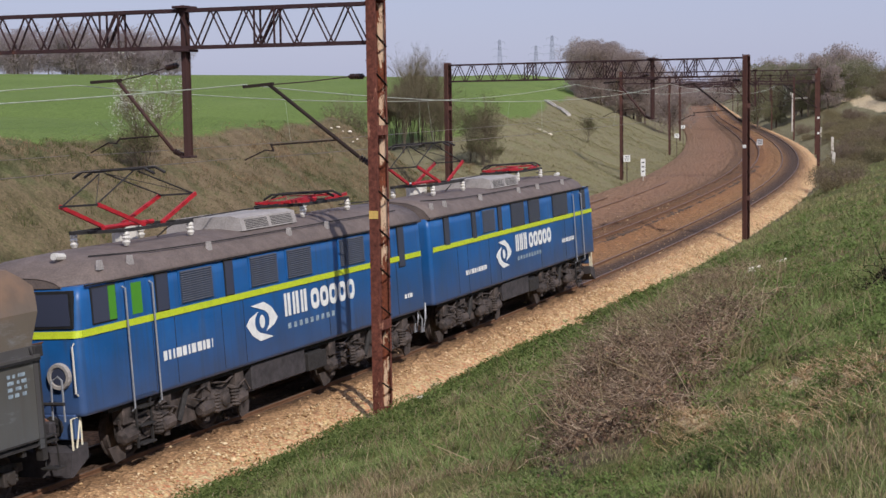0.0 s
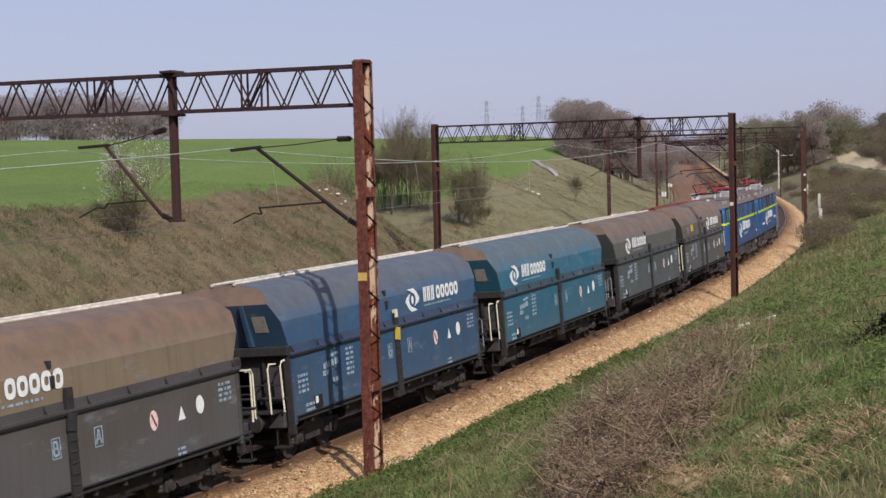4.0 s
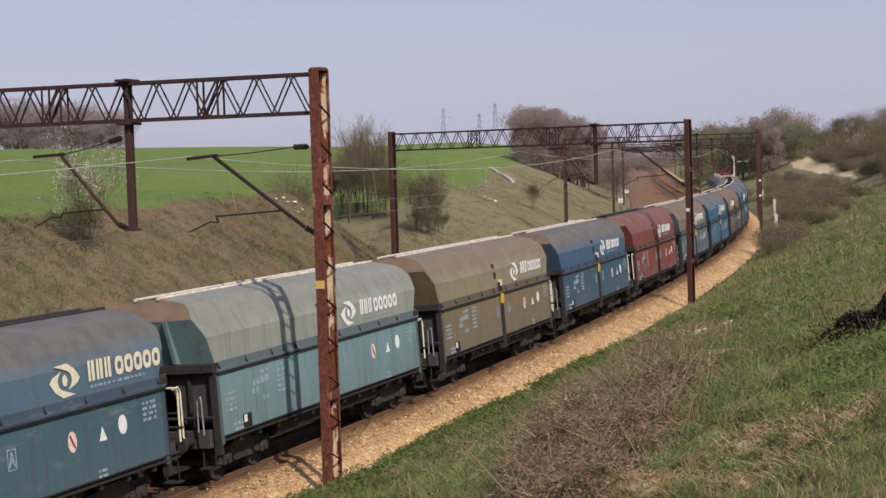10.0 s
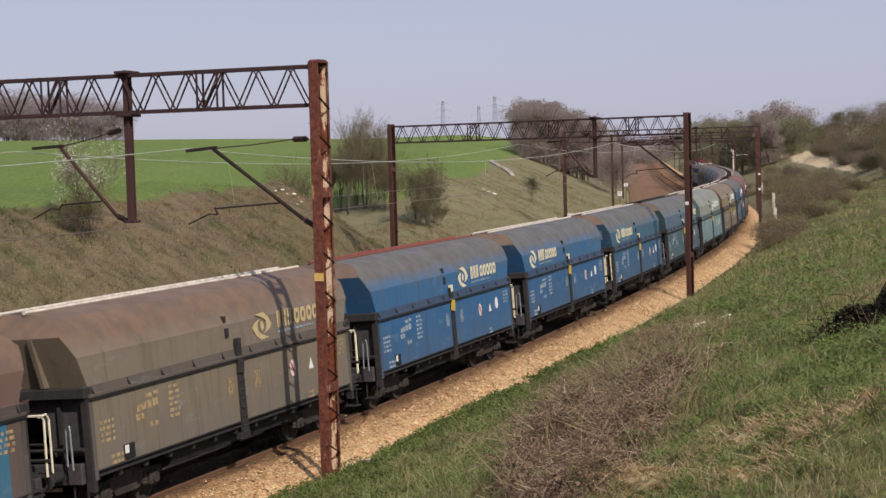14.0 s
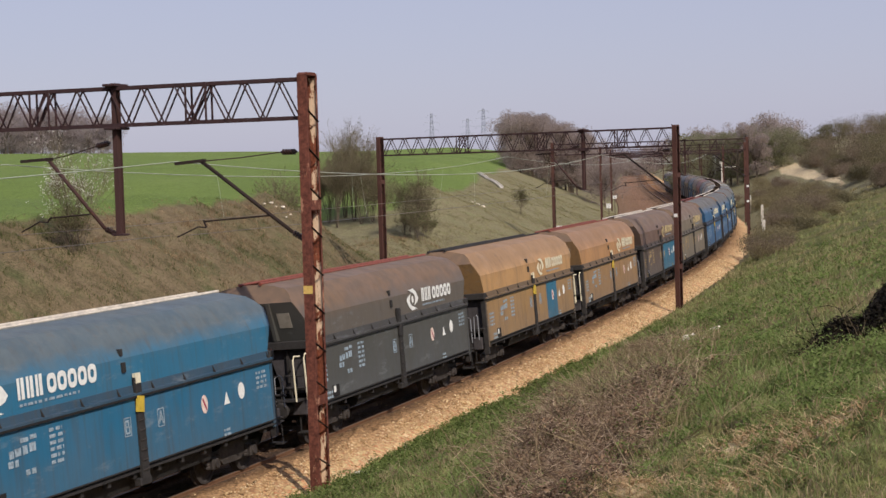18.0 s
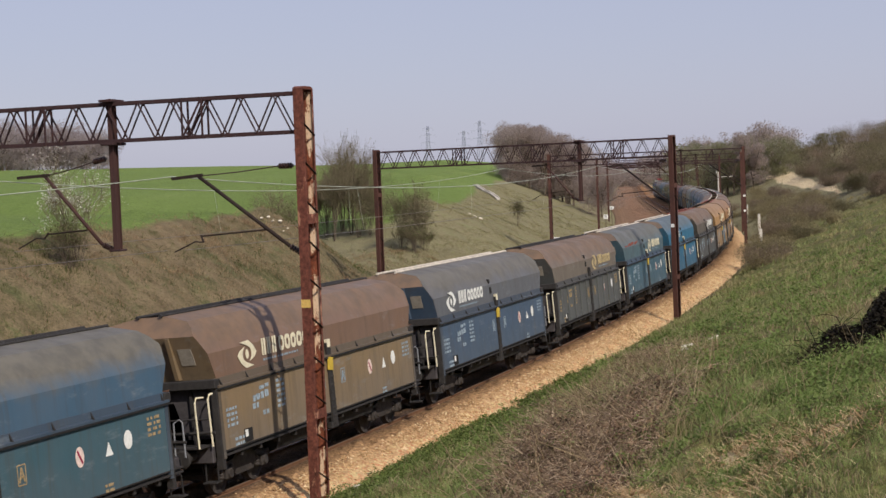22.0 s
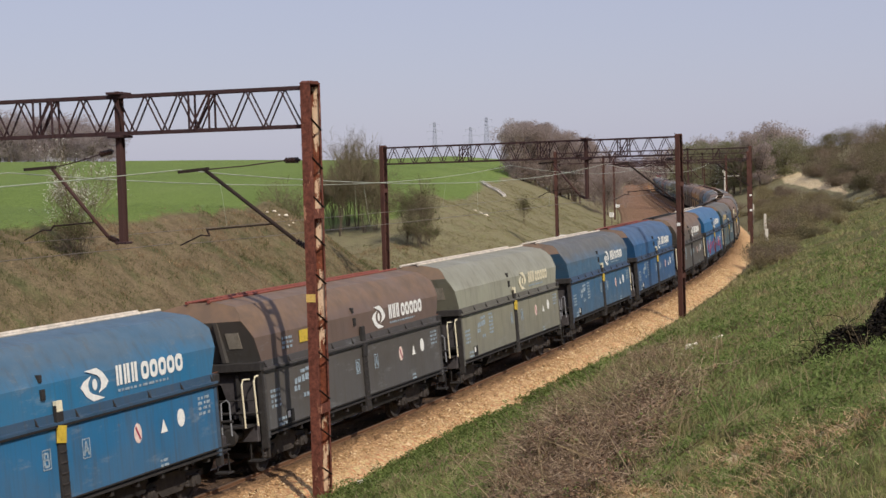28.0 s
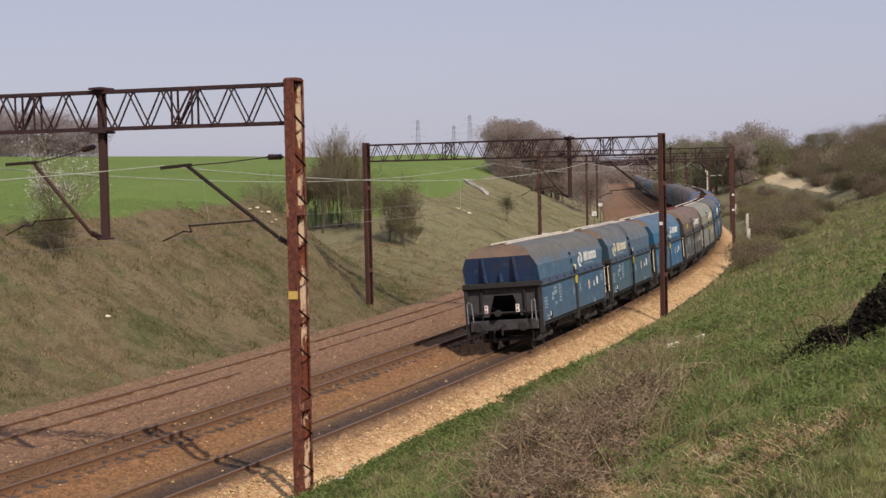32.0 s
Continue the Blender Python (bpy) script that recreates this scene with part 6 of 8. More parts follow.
    part("transformer_case", box(B(), -1.75, 0.7, -1.4, 1.4, 0.62, 1.18, 0.03), "panel", e)
    part("air_tank", lathe(B(), (0.85, -1.1, 0.85), (1.75, -1.1, 0.85), [(0, 0.1), (0.08, 0.26), (0.92, 0.26), (1, 0.1)], 14), "dark", e)
    part("battery_case", box(B(), 0.9, 1.8, -1.38, -1.0, 0.6, 1.0, 0.02), "dark", e)
    loco_bogie(e, -4.3)
    loco_bogie(e, 4.3)
    # roof gear
    pantograph(e, -3.7, True)
    pantograph(e, 3.8, False)
    bx = part("louvre_box", prism(B(), [(-0.98, 4.02), (0.98, 4.02), (0.92, 4.30), (0.7, 4.36), (-0.7, 4.36), (-0.92, 4.30)], "x", -0.95, 1.6), "roof_light", e, "pale grey louvred roof box")
    for x0 in (-0.75, 0.4):
        for i in range(6):
            part("vent_slit", box(B(), x0, x0 + 1.0, -0.982 + i * 0.0077, -0.962 + i * 0.0077, 4.06 + i * 0.036, 4.07 + i * 0.036), "black", bx)
    rg = B()
    tube(rg, [(-3.6, -0.5, 4.15), (-3.3, -0.55, 4.3), (-2.8, -0.4, 4.35), (-2.5, -0.3, 4.4), (2.0, -0.3, 4.45)], 0.015, 5)
    tube(rg, [(-6.6, -0.9, 4.02), (-5, -1.2, 3.96), (-2.6, -1.25, 3.93), (6.5, -1.25, 3.93)], 0.014, 5)
    tube(rg, [(4.6, -0.6, 4.25), (6.8, -0.6, 4.2)], 0.015, 5)
    part("roof_cables", rg, "dark", e)
    for x in (-6.9, -5.9, -3.0, 0.5, 2.4, 5.1):
        part("lifting_lug", prism(B(), [(x - 0.08, 3.78), (x + 0.08, 3.78), (x + 0.04, 3.96), (x - 0.04, 3.96)], "y", -1.38, -1.30), "roof_light", e)
    part("horn", tube(B(), [(cab * 6.9, -0.55, 4.05), (cab * 7.2, -0.55, 4.08)], 0.07, 8), "porcelain", e)
    part("roof_drum", lathe(B(), (-2.9, 0.75, 4.0), (-2.9, 0.75, 4.42), [(0, 0.28), (0.9, 0.28), (1, 0.2)], 14), "porcelain", e)
    return e


def loco_marks(e, x_logo, x_word, h, bars):
    y = -1.492
    part("sign_oval", logo_symbol(B(), x_logo + 0.05, 2.06, h * 0.98, y - 0.006, 0, 1.75), "white", e)
    for k in (1, -1):
        part("sign_crescent", logo_symbol(B(), x_logo + 0.05, 2.06, h * 0.98, y - 0.006, k, 1.75), "white", e, "plain white crescent of the sign")
    tagged(part("wordmark", wordmark(B(), x_word + 0.2, 2.0, h * 0.8, y - 0.006, 1.25), "white", e, "white painted block marks"), kind="stuff")
    sub = B()
    for i in range(9):
        box(sub, x_word + 0.3 + i * 0.27, x_word + 0.3 + i * 0.27 + 0.14, y - 0.006, y, 1.74, 1.86)
    tagged(part("sub_line", sub, "mark", e), kind="stuff")
    rng = random.Random(9)
    for x, z, w, hh in bars:
        tagged(part("running_number", small_bars(B(), x, z, w, 1, hh, y - 0.005, rng), "white", e), kind="stuff")


LOCO_A = loco_half([("half", -7.45, -6.72, 2.85, 3.48), ("green", -6.2, -5.85, 2.85, 3.45), ("pane", -5.32, -4.92, 2.8, 3.5), ("pane", -2.7, -2.4, 2.8, 3.5), ("pane", 5.2, 5.5, 2.8, 3.5), ("pane", 6.0, 6.35, 2.5, 3.5)],
                   [(-4.5, -3.2), (-1.7, -0.42), (-0.04, 1.2), (2.6, 4.0)], "blue electric locomotive half with lime stripe and red pantographs", -1)
loco_marks(LOCO_A, -1.35, -0.45, 0.78, [(-5.25, 2.0, 1.85, 0.34), (6.2, 1.75, 0.5, 0.2)])
LOCO_B = loco_half([("pane", -6.45, -6.1, 2.75, 3.5), ("pane", -4.25, -3.95, 2.75, 3.5), ("pane", -2.0, -1.7, 2.8, 3.5), ("pane", -0.8, 0.4, 2.8, 3.5), ("pane", 0.9, 1.95, 2.8, 3.5), ("pane", 3.4, 5.0, 2.8, 3.5), ("pane", 6.6, 7.1, 2.85, 3.48)],
                   [(-3.45, -2.3)], "blue leading electric locomotive half with white lettering and a grey roof", 1)
loco_marks(LOCO_B, -1.75, -0.75, 0.78, [(-5.0, 1.9, 1.7, 0.24), (4.2, 2.0, 1.4, 0.24)])


# ================= plants =================
def polar(az, dist):
    a = radians(az)
    return dist * math.sin(a), dist * math.cos(a)


def blade_mesh(x, y, z, h, w, rng, lean=0.5):
    n = len(x)
    a = rng.uniform(0, 2 * np.pi, n)
    b = rng.uniform(0, 2 * np.pi, n)
    l = h * lean * rng.uniform(0.2, 1.3, n)
    side = np.stack([np.cos(a), np.sin(a), np.zeros(n)], 1) * (w / 2)[:, None]
    fall = np.stack([np.cos(b), np.sin(b), np.zeros(n)], 1) * l[:, None]
    base = np.stack([x, y, z - 0.02], 1)
    up = np.zeros((n, 3))
    up[:, 2] = h
    mid = base + up * 0.6 + fall * 0.35
    tip = base + up * rng.uniform(0.85, 1.0, n)[:, None] + fall
    v = np.stack([base - side, base + side, mid + side * 0.8, mid - side * 0.8, tip], 1).reshape(-1, 3)
    f = np.array([(0, 1, 2), (0, 2, 3), (3, 2, 4)])
    return v, (f[None] + np.arange(n)[:, None, None] * 5).reshape(-1, 3)


def patchy(x, y, size, seed):
    return np.clip((lumps(x, y, size * 2.2, seed) - 0.5) * 1.9 + 0.5, 0, 1)


def scatter_knoll(n, rng, r0, r1, a0=-21, a1=24):
    """Places on the slope about the knoll, thinning outwards."""
    az = np.radians(rng.uniform(a0, a1, n))
    r = np.exp(rng.uniform(np.log(r0), np.log(r1), n))
    x, y = r * np.sin(az), r * np.cos(az)
    s, lat = to_line(x, y)
    return x, y, s, lat, r


def keep(mask, *arrays):
    return [a[mask] for a in arrays]


def footing(x, y, lat):
    """Height of the ground or of the ballast shoulder, whichever lies on top."""
    return np.maximum(ground_z(x, y), np.interp(lat, [1.7, 2.4, 3.2, 3.8, 4.0], [-0.09, -0.28, -0.5, -0.75, -3.0]))


def slope_grass():
    rng = np.random.default_rng(11)
    x, y, s, lat, r = scatter_knoll(150000, rng, 5.0, 95)
    edge = 2.6 + 1.2 * (lumps(x, y, 1.3, 9) - 0.5) + np.abs(rng.normal(0, 0.2, len(x)))
    x, y, r, lat = keep((bare_earth(x, y) < rng.uniform(0.3, 0.9, len(x))) & (lat > edge) & (lat < 40) & ((lat > 4.6 + rng.normal(0, 0.5, len(x))) | (s > 12)), x, y, r, lat)
    z = footing(x, y, lat)
    g = patchy(x, y, 1.4, 2.0) + 0.2 * rng.normal(size=len(x)) - 0.12 * (lat > 9)
    size = np.clip(r / 16, 0.75, 2.6)
    h = rng.uniform(0.04, 0.13, len(x)) * size ** 0.5 * (0.5 + 1.0 * patchy(x, y, 0.9, 7.0))
    w = rng.uniform(0.004, 0.010, len(x)) * size * 1.3
    for name, mask, mat, label in (("green_grass", g > 0.40, "grass", "short green spring grass on the slope"), ("dry_grass", g <= 0.40, "dry", "straw-coloured dry grass among the green")):
        v, f = blade_mesh(*keep(mask, x, y, z, h * (1.0 if mat == "grass" else 1.15), w), rng, 0.7)
        raw(name, v, f, mat, None, label, "stuff", "grass")


def leaf_mesh(x, y, z, size, rng, tilt=0.8):
    n = len(x)
    a = rng.uniform(0, 2 * np.pi, n)
    u = np.stack([np.cos(a), np.sin(a), rng.uniform(-tilt, tilt, n)], 1) * size[:, None]
    p = np.stack([-np.sin(a), np.cos(a), rng.uniform(-tilt, tilt, n)], 1) * (size * 0.45)[:, None]
    c = np.stack([x, y, z], 1)
    v = np.stack([c - u, c + p, c + u, c - p], 1).reshape(-1, 3)
    return v, np.arange(n * 4).reshape(-1, 4)


def leaf_mounds(cx, cy, rad, tall, per, leaf, rng, tilt=0.9):
    """Low domes of loose leaves about many centres at once."""
    n = len(cx)
    a, q = rng.uniform(0, 2 * np.pi, (n, per)), rng.uniform(0, 1, (n, per)) ** 0.6
    x, y = (cx[:, None] + rad[:, None] * q * np.cos(a)).ravel(), (cy[:, None] + 1.2 * rad[:, None] * q * np.sin(a)).ravel()
    z = footing(x, y, to_line(x, y)[1]) + 0.01 + (rng.uniform(0.1, 1.0, (n, per)) * tall[:, None] * (1 - q ** 2)).ravel()
    return leaf_mesh(x, y, z, np.repeat(leaf, per) * rng.uniform(0.6, 1.3, n * per), rng, tilt)


def weeds():
    """Leafy plants: a bright strip along the foot of the ballast, lush domes up the slope."""
    rng = np.random.default_rng(12)
    n = 2900
    s = rng.uniform(-22, 30, n)
    lat = 2.7 + np.abs(rng.normal(0, 1.0, n)) * (1.5 + 0.9 * (1 - smooth(s, -6, 6)))
    th = np.interp(s, LINE_S, LINE_TH)
    x, y = np.interp(s, LINE_S, LINE_X) + lat * np.cos(th), np.interp(s, LINE_S, LINE_Y) - lat * np.sin(th)
    ok = (patchy(x, y, 1.1, 5.0) + rng.normal(0, 0.1, n) > 0.2 + 0.03 * np.maximum(s - 6, 0)) & (lat > 2.55 + 1.2 * (lumps(x, y, 1.3, 9) - 0.5)) & (bramble_belt(x, y) < 0.5)
    x, y = keep(ok, x, y)
    v, f = leaf_mounds(x, y, rng.uniform(0.14, 0.42, len(x)), rng.uniform(0.08, 0.34, len(x)), 64, np.clip(np.hypot(x, y) / 30, 0.9, 1.5) * 0.03, rng)
    raw("green_weeds", v, f, "weed", None, "bright leafy green weeds at the foot of the ballast", "stuff", "weeds")
    # lush domes over the slope
    x, y, s, lat, r = scatter_knoll(4600, rng, 11, 95, -4, 24)
    ok = (lat > 4.5) & (lat < 21) & (patchy(x, y, 1.7, 8.0) + rng.normal(0, 0.08, len(x)) > 0.42) & (bramble_belt(x, y) < 0.4)
    x, y, r = keep(ok, x, y, r)
    # the lush bushes in front of the hollow, and smaller ones down the slope
    at = np.repeat([(4.7, 20.3, 0.5, 0.9, 0.5), (3.3, 21.8, 0.22, 0.4, 0.3), (2.45, 18.4, 0.16, 0.3, 0.28), (3.5, 16.2, 0.2, 0.35, 0.3), (5.0, 27.5, 0.3, 0.7, 0.36), (5.4, 35.0, 0.4, 1.2, 0.4)], [80, 22, 16, 20, 26, 30], 0)
    m = len(at)
    xb, yb = at[:, 0] + rng.normal(0, 1, m) * at[:, 2], at[:, 1] + rng.normal(0, 1, m) * at[:, 3]
    x, y, r = np.concatenate([x, xb]), np.concatenate([y, yb]), np.concatenate([r, np.full(m, 26.0)])
    tall = rng.uniform(0.06, 0.32, len(x)) * np.clip(r / 22, 0.6, 1.6) * np.where(rng.random(len(x)) < 0.12, 1.6, 1.0)
    tall[-m:] = rng.uniform(0.4, 1.0, m) * at[:, 4]
    v, f = leaf_mounds(x, y, rng.uniform(0.12, 0.4, len(x)) * np.clip(r / 22, 0.7, 2.0), tall, 52, np.clip(r / 24, 0.7, 2.2) * 0.027, rng)
    raw("lush_weeds", v, f, "clump", None, "lush green broad-leaved weeds on the slope", "stuff", "weeds")


def stick_mesh(p, q, r0, r1):
    """Three-sided tapering sticks from arrays of ends."""
    d = q - p
    d = d / np.maximum(np.linalg.norm(d, axis=1), 1e-6)[:, None]
    up = np.where(np.abs(d[:, 2:3]) < 0.9, np.array([[0, 0, 1.0]]), np.array([[1.0, 0, 0]]))
    a = np.cross(d, up)
    a /= np.linalg.norm(a, axis=1)[:, None]
    b = np.cross(a, d)
    ring = []
    for c, r in ((p, r0), (q, r1)):
        for k in range(3):
            t = 2 * np.pi * k / 3
            ring.append(c + (a * math.cos(t) + b * math.sin(t)) * np.asarray(r)[:, None])
    v = np.stack(ring, 1).reshape(-1, 3)
    f = np.array([(0, 1, 4), (0, 4, 3), (1, 2, 5), (1, 5, 4), (2, 0, 3), (2, 3, 5)])
    return v, (f[None] + np.arange(len(p))[:, None, None] * 6).reshape(-1, 3)


def thicket(name, centre, spread, n, length, mat, label, rng, arch=0.7, thick=0.004):
    """A tangle of arching dry canes with side twigs."""
    P, Q, R0, R1 = [], [], [], []
    k = max(6, n // 34)  # canes spring in bunches
    bunch = rng.integers(0, k, n)
    cx = (rng.normal(0, 1, k) * spread[0])[bunch] + rng.normal(0, 0.2, n) + centre[0]
    cy = (rng.normal(0, 1, k) * spread[1])[bunch] + rng.normal(0, 0.28, n) + centre[1]
    cz = ground_z(cx, cy)
    for i in range(n):
        p = np.array([cx[i], cy[i], cz[i] - 0.03])
        a = rng.uniform(0, 2 * np.pi)
        l = length * rng.uniform(0.4, 1.2)
        steep = rng.uniform(0.5, 1.4)
        segs = 5
        r = thick * rng.uniform(0.6, 1.3)
        for k in range(segs):
            e = steep - arch * 2.0 * k / segs
            step = np.array([math.cos(a) * math.cos(e), math.sin(a) * math.cos(e), math.sin(e)]) * l / segs
            q = p + step
            P.append(p), Q.append(q), R0.append(r * (1 - 0.13 * k)), R1.append(r * (1 - 0.13 * (k + 1)))
            if k > 0 and rng.random() < 0.7:
                b = a + rng.choice([-1, 1]) * rng.uniform(0.5, 1.3)
                tl = l * rng.uniform(0.12, 0.3)
                P.append(q), Q.append(q + np.array([math.cos(b), math.sin(b), rng.uniform(-0.2, 0.9)]) * tl), R0.append(r * 0.6), R1.append(r * 0.3)
            p = q
            a += rng.normal(0, 0.25)
    v, f = stick_mesh(np.array(P), np.array(Q), np.array(R0), np.array(R1))
    return raw(name, v, f, mat, None, label, "stuff", "undergrowth")


def brambles():
    """The belt of brambles: mounds of arching dead canes over withered leaves."""
    rng = np.random.default_rng(29)
    y = np.exp(rng.uniform(math.log(14.5), math.log(49), 900))
    x = rng.uniform(-1.2, 7.2, 900)
    x, y = keep((rng.random(900) > 0.8 * smooth(y, 23, 31)) & (bramble_belt(x, y) > 0.55) & (to_line(x, y)[1] > 3.6), x, y)
    x, y = x[:130], y[:130]
    size = rng.uniform(0.6, 1.15, len(x)) * np.clip(y / 24, 0.65, 1.15)
    P, Q, R0, R1 = [], [], [], []
    for cx, cy, k in zip(x, y, size):
        n = 40
        px, py = cx + rng.normal(0, 0.26, n) * k, cy + rng.normal(0, 0.34, n) * k
        p = np.stack([px, py, ground_z(px, py) - 0.03], 1)
        a, steep, l = rng.uniform(0, 2 * np.pi, n), rng.uniform(0.5, 1.5, n), rng.uniform(0.35, 1.15, n) * k * 0.85
        r = rng.uniform(0.003, 0.0085, n)
        for j in range(4):
            e = steep - 0.55 * j
            q = p + np.stack([np.cos(a) * np.cos(e), np.sin(a) * np.cos(e), np.sin(e)], 1) * (l / 4)[:, None]
            P.append(p), Q.append(q), R0.append(r * (1 - 0.18 * j)), R1.append(r * (1 - 0.18 * (j + 1)))
            if j:
                b = a + rng.choice([-1, 1], n) * rng.uniform(0.5, 1.3, n)
                P.append(q), Q.append(q + np.stack([np.cos(b), np.sin(b), rng.uniform(-0.2, 0.9, n)], 1) * (l * rng.uniform(0.1, 0.3, n))[:, None]), R0.append(r * 0.6), R1.append(r * 0.35)
            p, a = q, a + rng.normal(0, 0.3, n)
    P, Q, R0, R1 = (np.concatenate(v) for v in (P, Q, R0, R1))
    dark = np.repeat(rng.random(len(P) // 40) < 0.12, 40)
    for name, mask, mat, label in (("dry_brambles", ~dark, "cane", "tangled brown brambles and dead canes on the slope"), ("dark_brambles", dark, "dark_cane", "low dark tangle of bramble stems on the slope")):
        v, f = stick_mesh(*keep(mask, P, Q, R0, R1))
        raw(name, v, f, mat, None, label, "stuff", "undergrowth")
    v, f = leaf_mounds(x, y, size * 0.62, size * 0.42, 210, np.full(len(x), 0.027), rng)
    raw("withered_leaves", v, f, "dead_leaf", None, "withered brown leaves among the brambles", "stuff", "undergrowth")
    some = rng.random(len(x)) < 0.6
    v, f = leaf_mounds(x[some] + 0.2, y[some], size[some] * 0.4, size[some] * 0.34, 90, np.full(int(some.sum()), 0.024), rng)
    raw("bramble_leaves", v, f, "clump", None, "green leaves sprouting between the brambles", "stuff", "undergrowth")


def tall_stems():
    """Single pale dead stalks standing out of the grass."""
    rng = np.random.default_rng(21)
    x, y, s, lat, r = scatter_knoll(800, rng, 17, 45, -8, 14)
    x, y = keep((lat > 4.0) & (lat < 18), x, y)
    z = ground_z(x, y)
    p = np.stack([x, y, z], 1)
    a = rng.uniform(0, 6.28, len(x))
    h = rng.uniform(0.15, 0.55, len(x))
    q = p + np.stack([np.cos(a) * h * 0.5, np.sin(a) * h * 0.5, h], 1)
    v, f = stick_mesh(p, q, np.full(len(x), 0.004), np.full(len(x), 0.002))
    raw("dead_stalks", v, f, "dry", None, "pale dead stalks in the grass", "stuff", "stalks")


def thicket_leaves():
    rng = np.random.default_rng(23)
    n = 60000
    a, q = rng.uniform(0, 2 * np.pi, n), rng.uniform(0, 1, n) ** 0.5
    x, y = 6.9 + 1.95 * q * np.cos(a), 24.2 + 1.5 * q * np.sin(a)
    z = ground_z(x, y) + rng.uniform(0.0, 1.0, n) * 1.5 * (1 - q ** 2) * (0.45 + 1.1 * lumps(x, y, 0.6, 4)) * (0.6 + 0.22 * (x - 5.4))
    v, f = leaf_mesh(x, y, z, rng.uniform(0.018, 0.04, n), rng, 1.0)
    # near-black leaves carry the shade of the hollow in their colour
    raw("thicket_foliage", v, f, "dark_leaf", None, "foliage in the slope hollow, its shade painted in near-black", "stuff", "undergrowth")


def tussocks():
    """Tussocks of longer bent grass, lush, greyish and straw-coloured by patches, all over the slope."""
    rng = np.random.default_rng(25)
    cx, cy, s, lat, r = scatter_knoll(11500, rng, 8, 70, -9, 23)
    ok = (bare_earth(cx, cy) < rng.uniform(0.25, 0.7, len(cx))) & (lat > 3.2 + 1.2 * (lumps(cx, cy, 1.3, 9) - 0.5)) & (lat < 24) & ((lat > 5.2 + 1.6 * (1 - smooth(s, -6, 6))) | (s > 12)) & ((cx - 6.8) ** 2 / 2.2 + (cy - 24.0) ** 2 / 1.9 > 1)
    rim = rng.uniform(0, 2 * np.pi, 260)  # a fringe round the hollow
    cx, cy, r = keep(ok, cx, cy, r)
    cx, cy = np.concatenate([cx, 6.8 + 1.6 * np.cos(rim) + rng.normal(0, 0.15, 260)]), np.concatenate([cy, 24.0 + 1.5 * np.sin(rim) + rng.normal(0, 0.2, 260)])
    r = np.hypot(cx, cy)
    per = 22
    g = lumps(cx, cy, 2.3, 31) + rng.normal(0, 0.07, len(cx)) + 0.05 * smooth(r, 22, 45) - 0.2 * bramble_belt(cx, cy) + 0.09 * smooth(to_line(cx, cy)[1], 10.5, 14.5)
    tall = rng.uniform(0.06, 0.24, len(cx)) * np.clip(r / 20, 0.55, 1.15) * (1 + bramble_belt(cx, cy) * (1.4 * smooth(cy, 24, 30) - 0.3)) * (0.55 + 0.9 * lumps(cx, cy, 1.2, 33))
    wide = np.clip(r / 14, 0.7, 2.2)
    for name, mask, mat, lean, label in (("lush_tussocks", g > 0.44, "lush", 1.3, "lush green tussocks of grass on the slope"), ("grass_tussocks", (g <= 0.44) & (g > 0.34), "tuft", 1.3, "olive tussocks of bent grass on the slope"),
                                         ("straw_tussocks", g <= 0.34, "dry", 1.0, "straw-coloured tussocks of dead grass on the slope")):
        x0, y0, t0, w0 = keep(mask, cx, cy, tall, wide)
        n = len(x0)
        x, y = (x0[:, None] + rng.normal(0, 0.06, (n, per)) * w0[:, None]).ravel(), (y0[:, None] + rng.normal(0, 0.06, (n, per)) * w0[:, None]).ravel()
        h = np.repeat(t0, per) * rng.uniform(0.5, 1.15, n * per)
        v, f = blade_mesh(x, y, footing(x, y, to_line(x, y)[1]), h, rng.uniform(0.003, 0.008, n * per) * np.repeat(w0, per), rng, lean)
        raw(name, v, f, mat, None, label, "stuff", "grass")
    # further along the line
    n = 5200
    az, r = np.radians(rng.uniform(4, 20, n)), np.exp(rng.uniform(math.log(58), math.log(170), n))
    cx, cy = r * np.sin(az), r * np.cos(az)
    s, lat = to_line(cx, cy)
    cx, cy, r, lat, s = keep((lat > 3.2) & (lat < 15) & (lumps(cx, cy, 4.0, 71) > 0.36), cx, cy, r, lat, s)
    g = lumps(cx, cy, 5.0, 72) - 0.25 * smooth(s, 70, 110) + rng.normal(0, 0.06, len(cx))
    for name, mask, mat, label in (("far_green_tufts", g > 0.42, "grass", "coarse green tufts further along the slope"), ("far_dry_tufts", g <= 0.42, "tuft", "coarse withered tufts further along the slope")):
        x0, y0, r0 = keep(mask, cx, cy, r)
        x, y = (x0[:, None] + rng.normal(0, 0.16, (len(x0), 10))).ravel(), (y0[:, None] + rng.normal(0, 0.2, (len(x0), 10))).ravel()
        v, f = blade_mesh(x, y, ground_z(x, y), rng.uniform(0.08, 0.34, len(x)), np.repeat(r0, 10) * 0.00035 * rng.uniform(0.7, 1.6, len(x)), rng, 0.9)
        raw(name, v, f, mat, None, label, "stuff", "grass")
    # flattened dead straw round the bare places
    n = 5200
    k = rng.integers(0, 5, n)
    x = np.array([2.85, 2.6, 2.2, 1.5, 5.7])[k] + rng.normal(0, 0.28, n)
    y = np.array([13.4, 15.0, 12.7, 14.6, 31.0])[k] + rng.normal(0, 0.42, n)
    v, f = blade_mesh(x, y, ground_z(x, y) + 0.03, rng.uniform(0.02, 0.09, n), rng.uniform(0.006, 0.013, n), rng, 4.5)
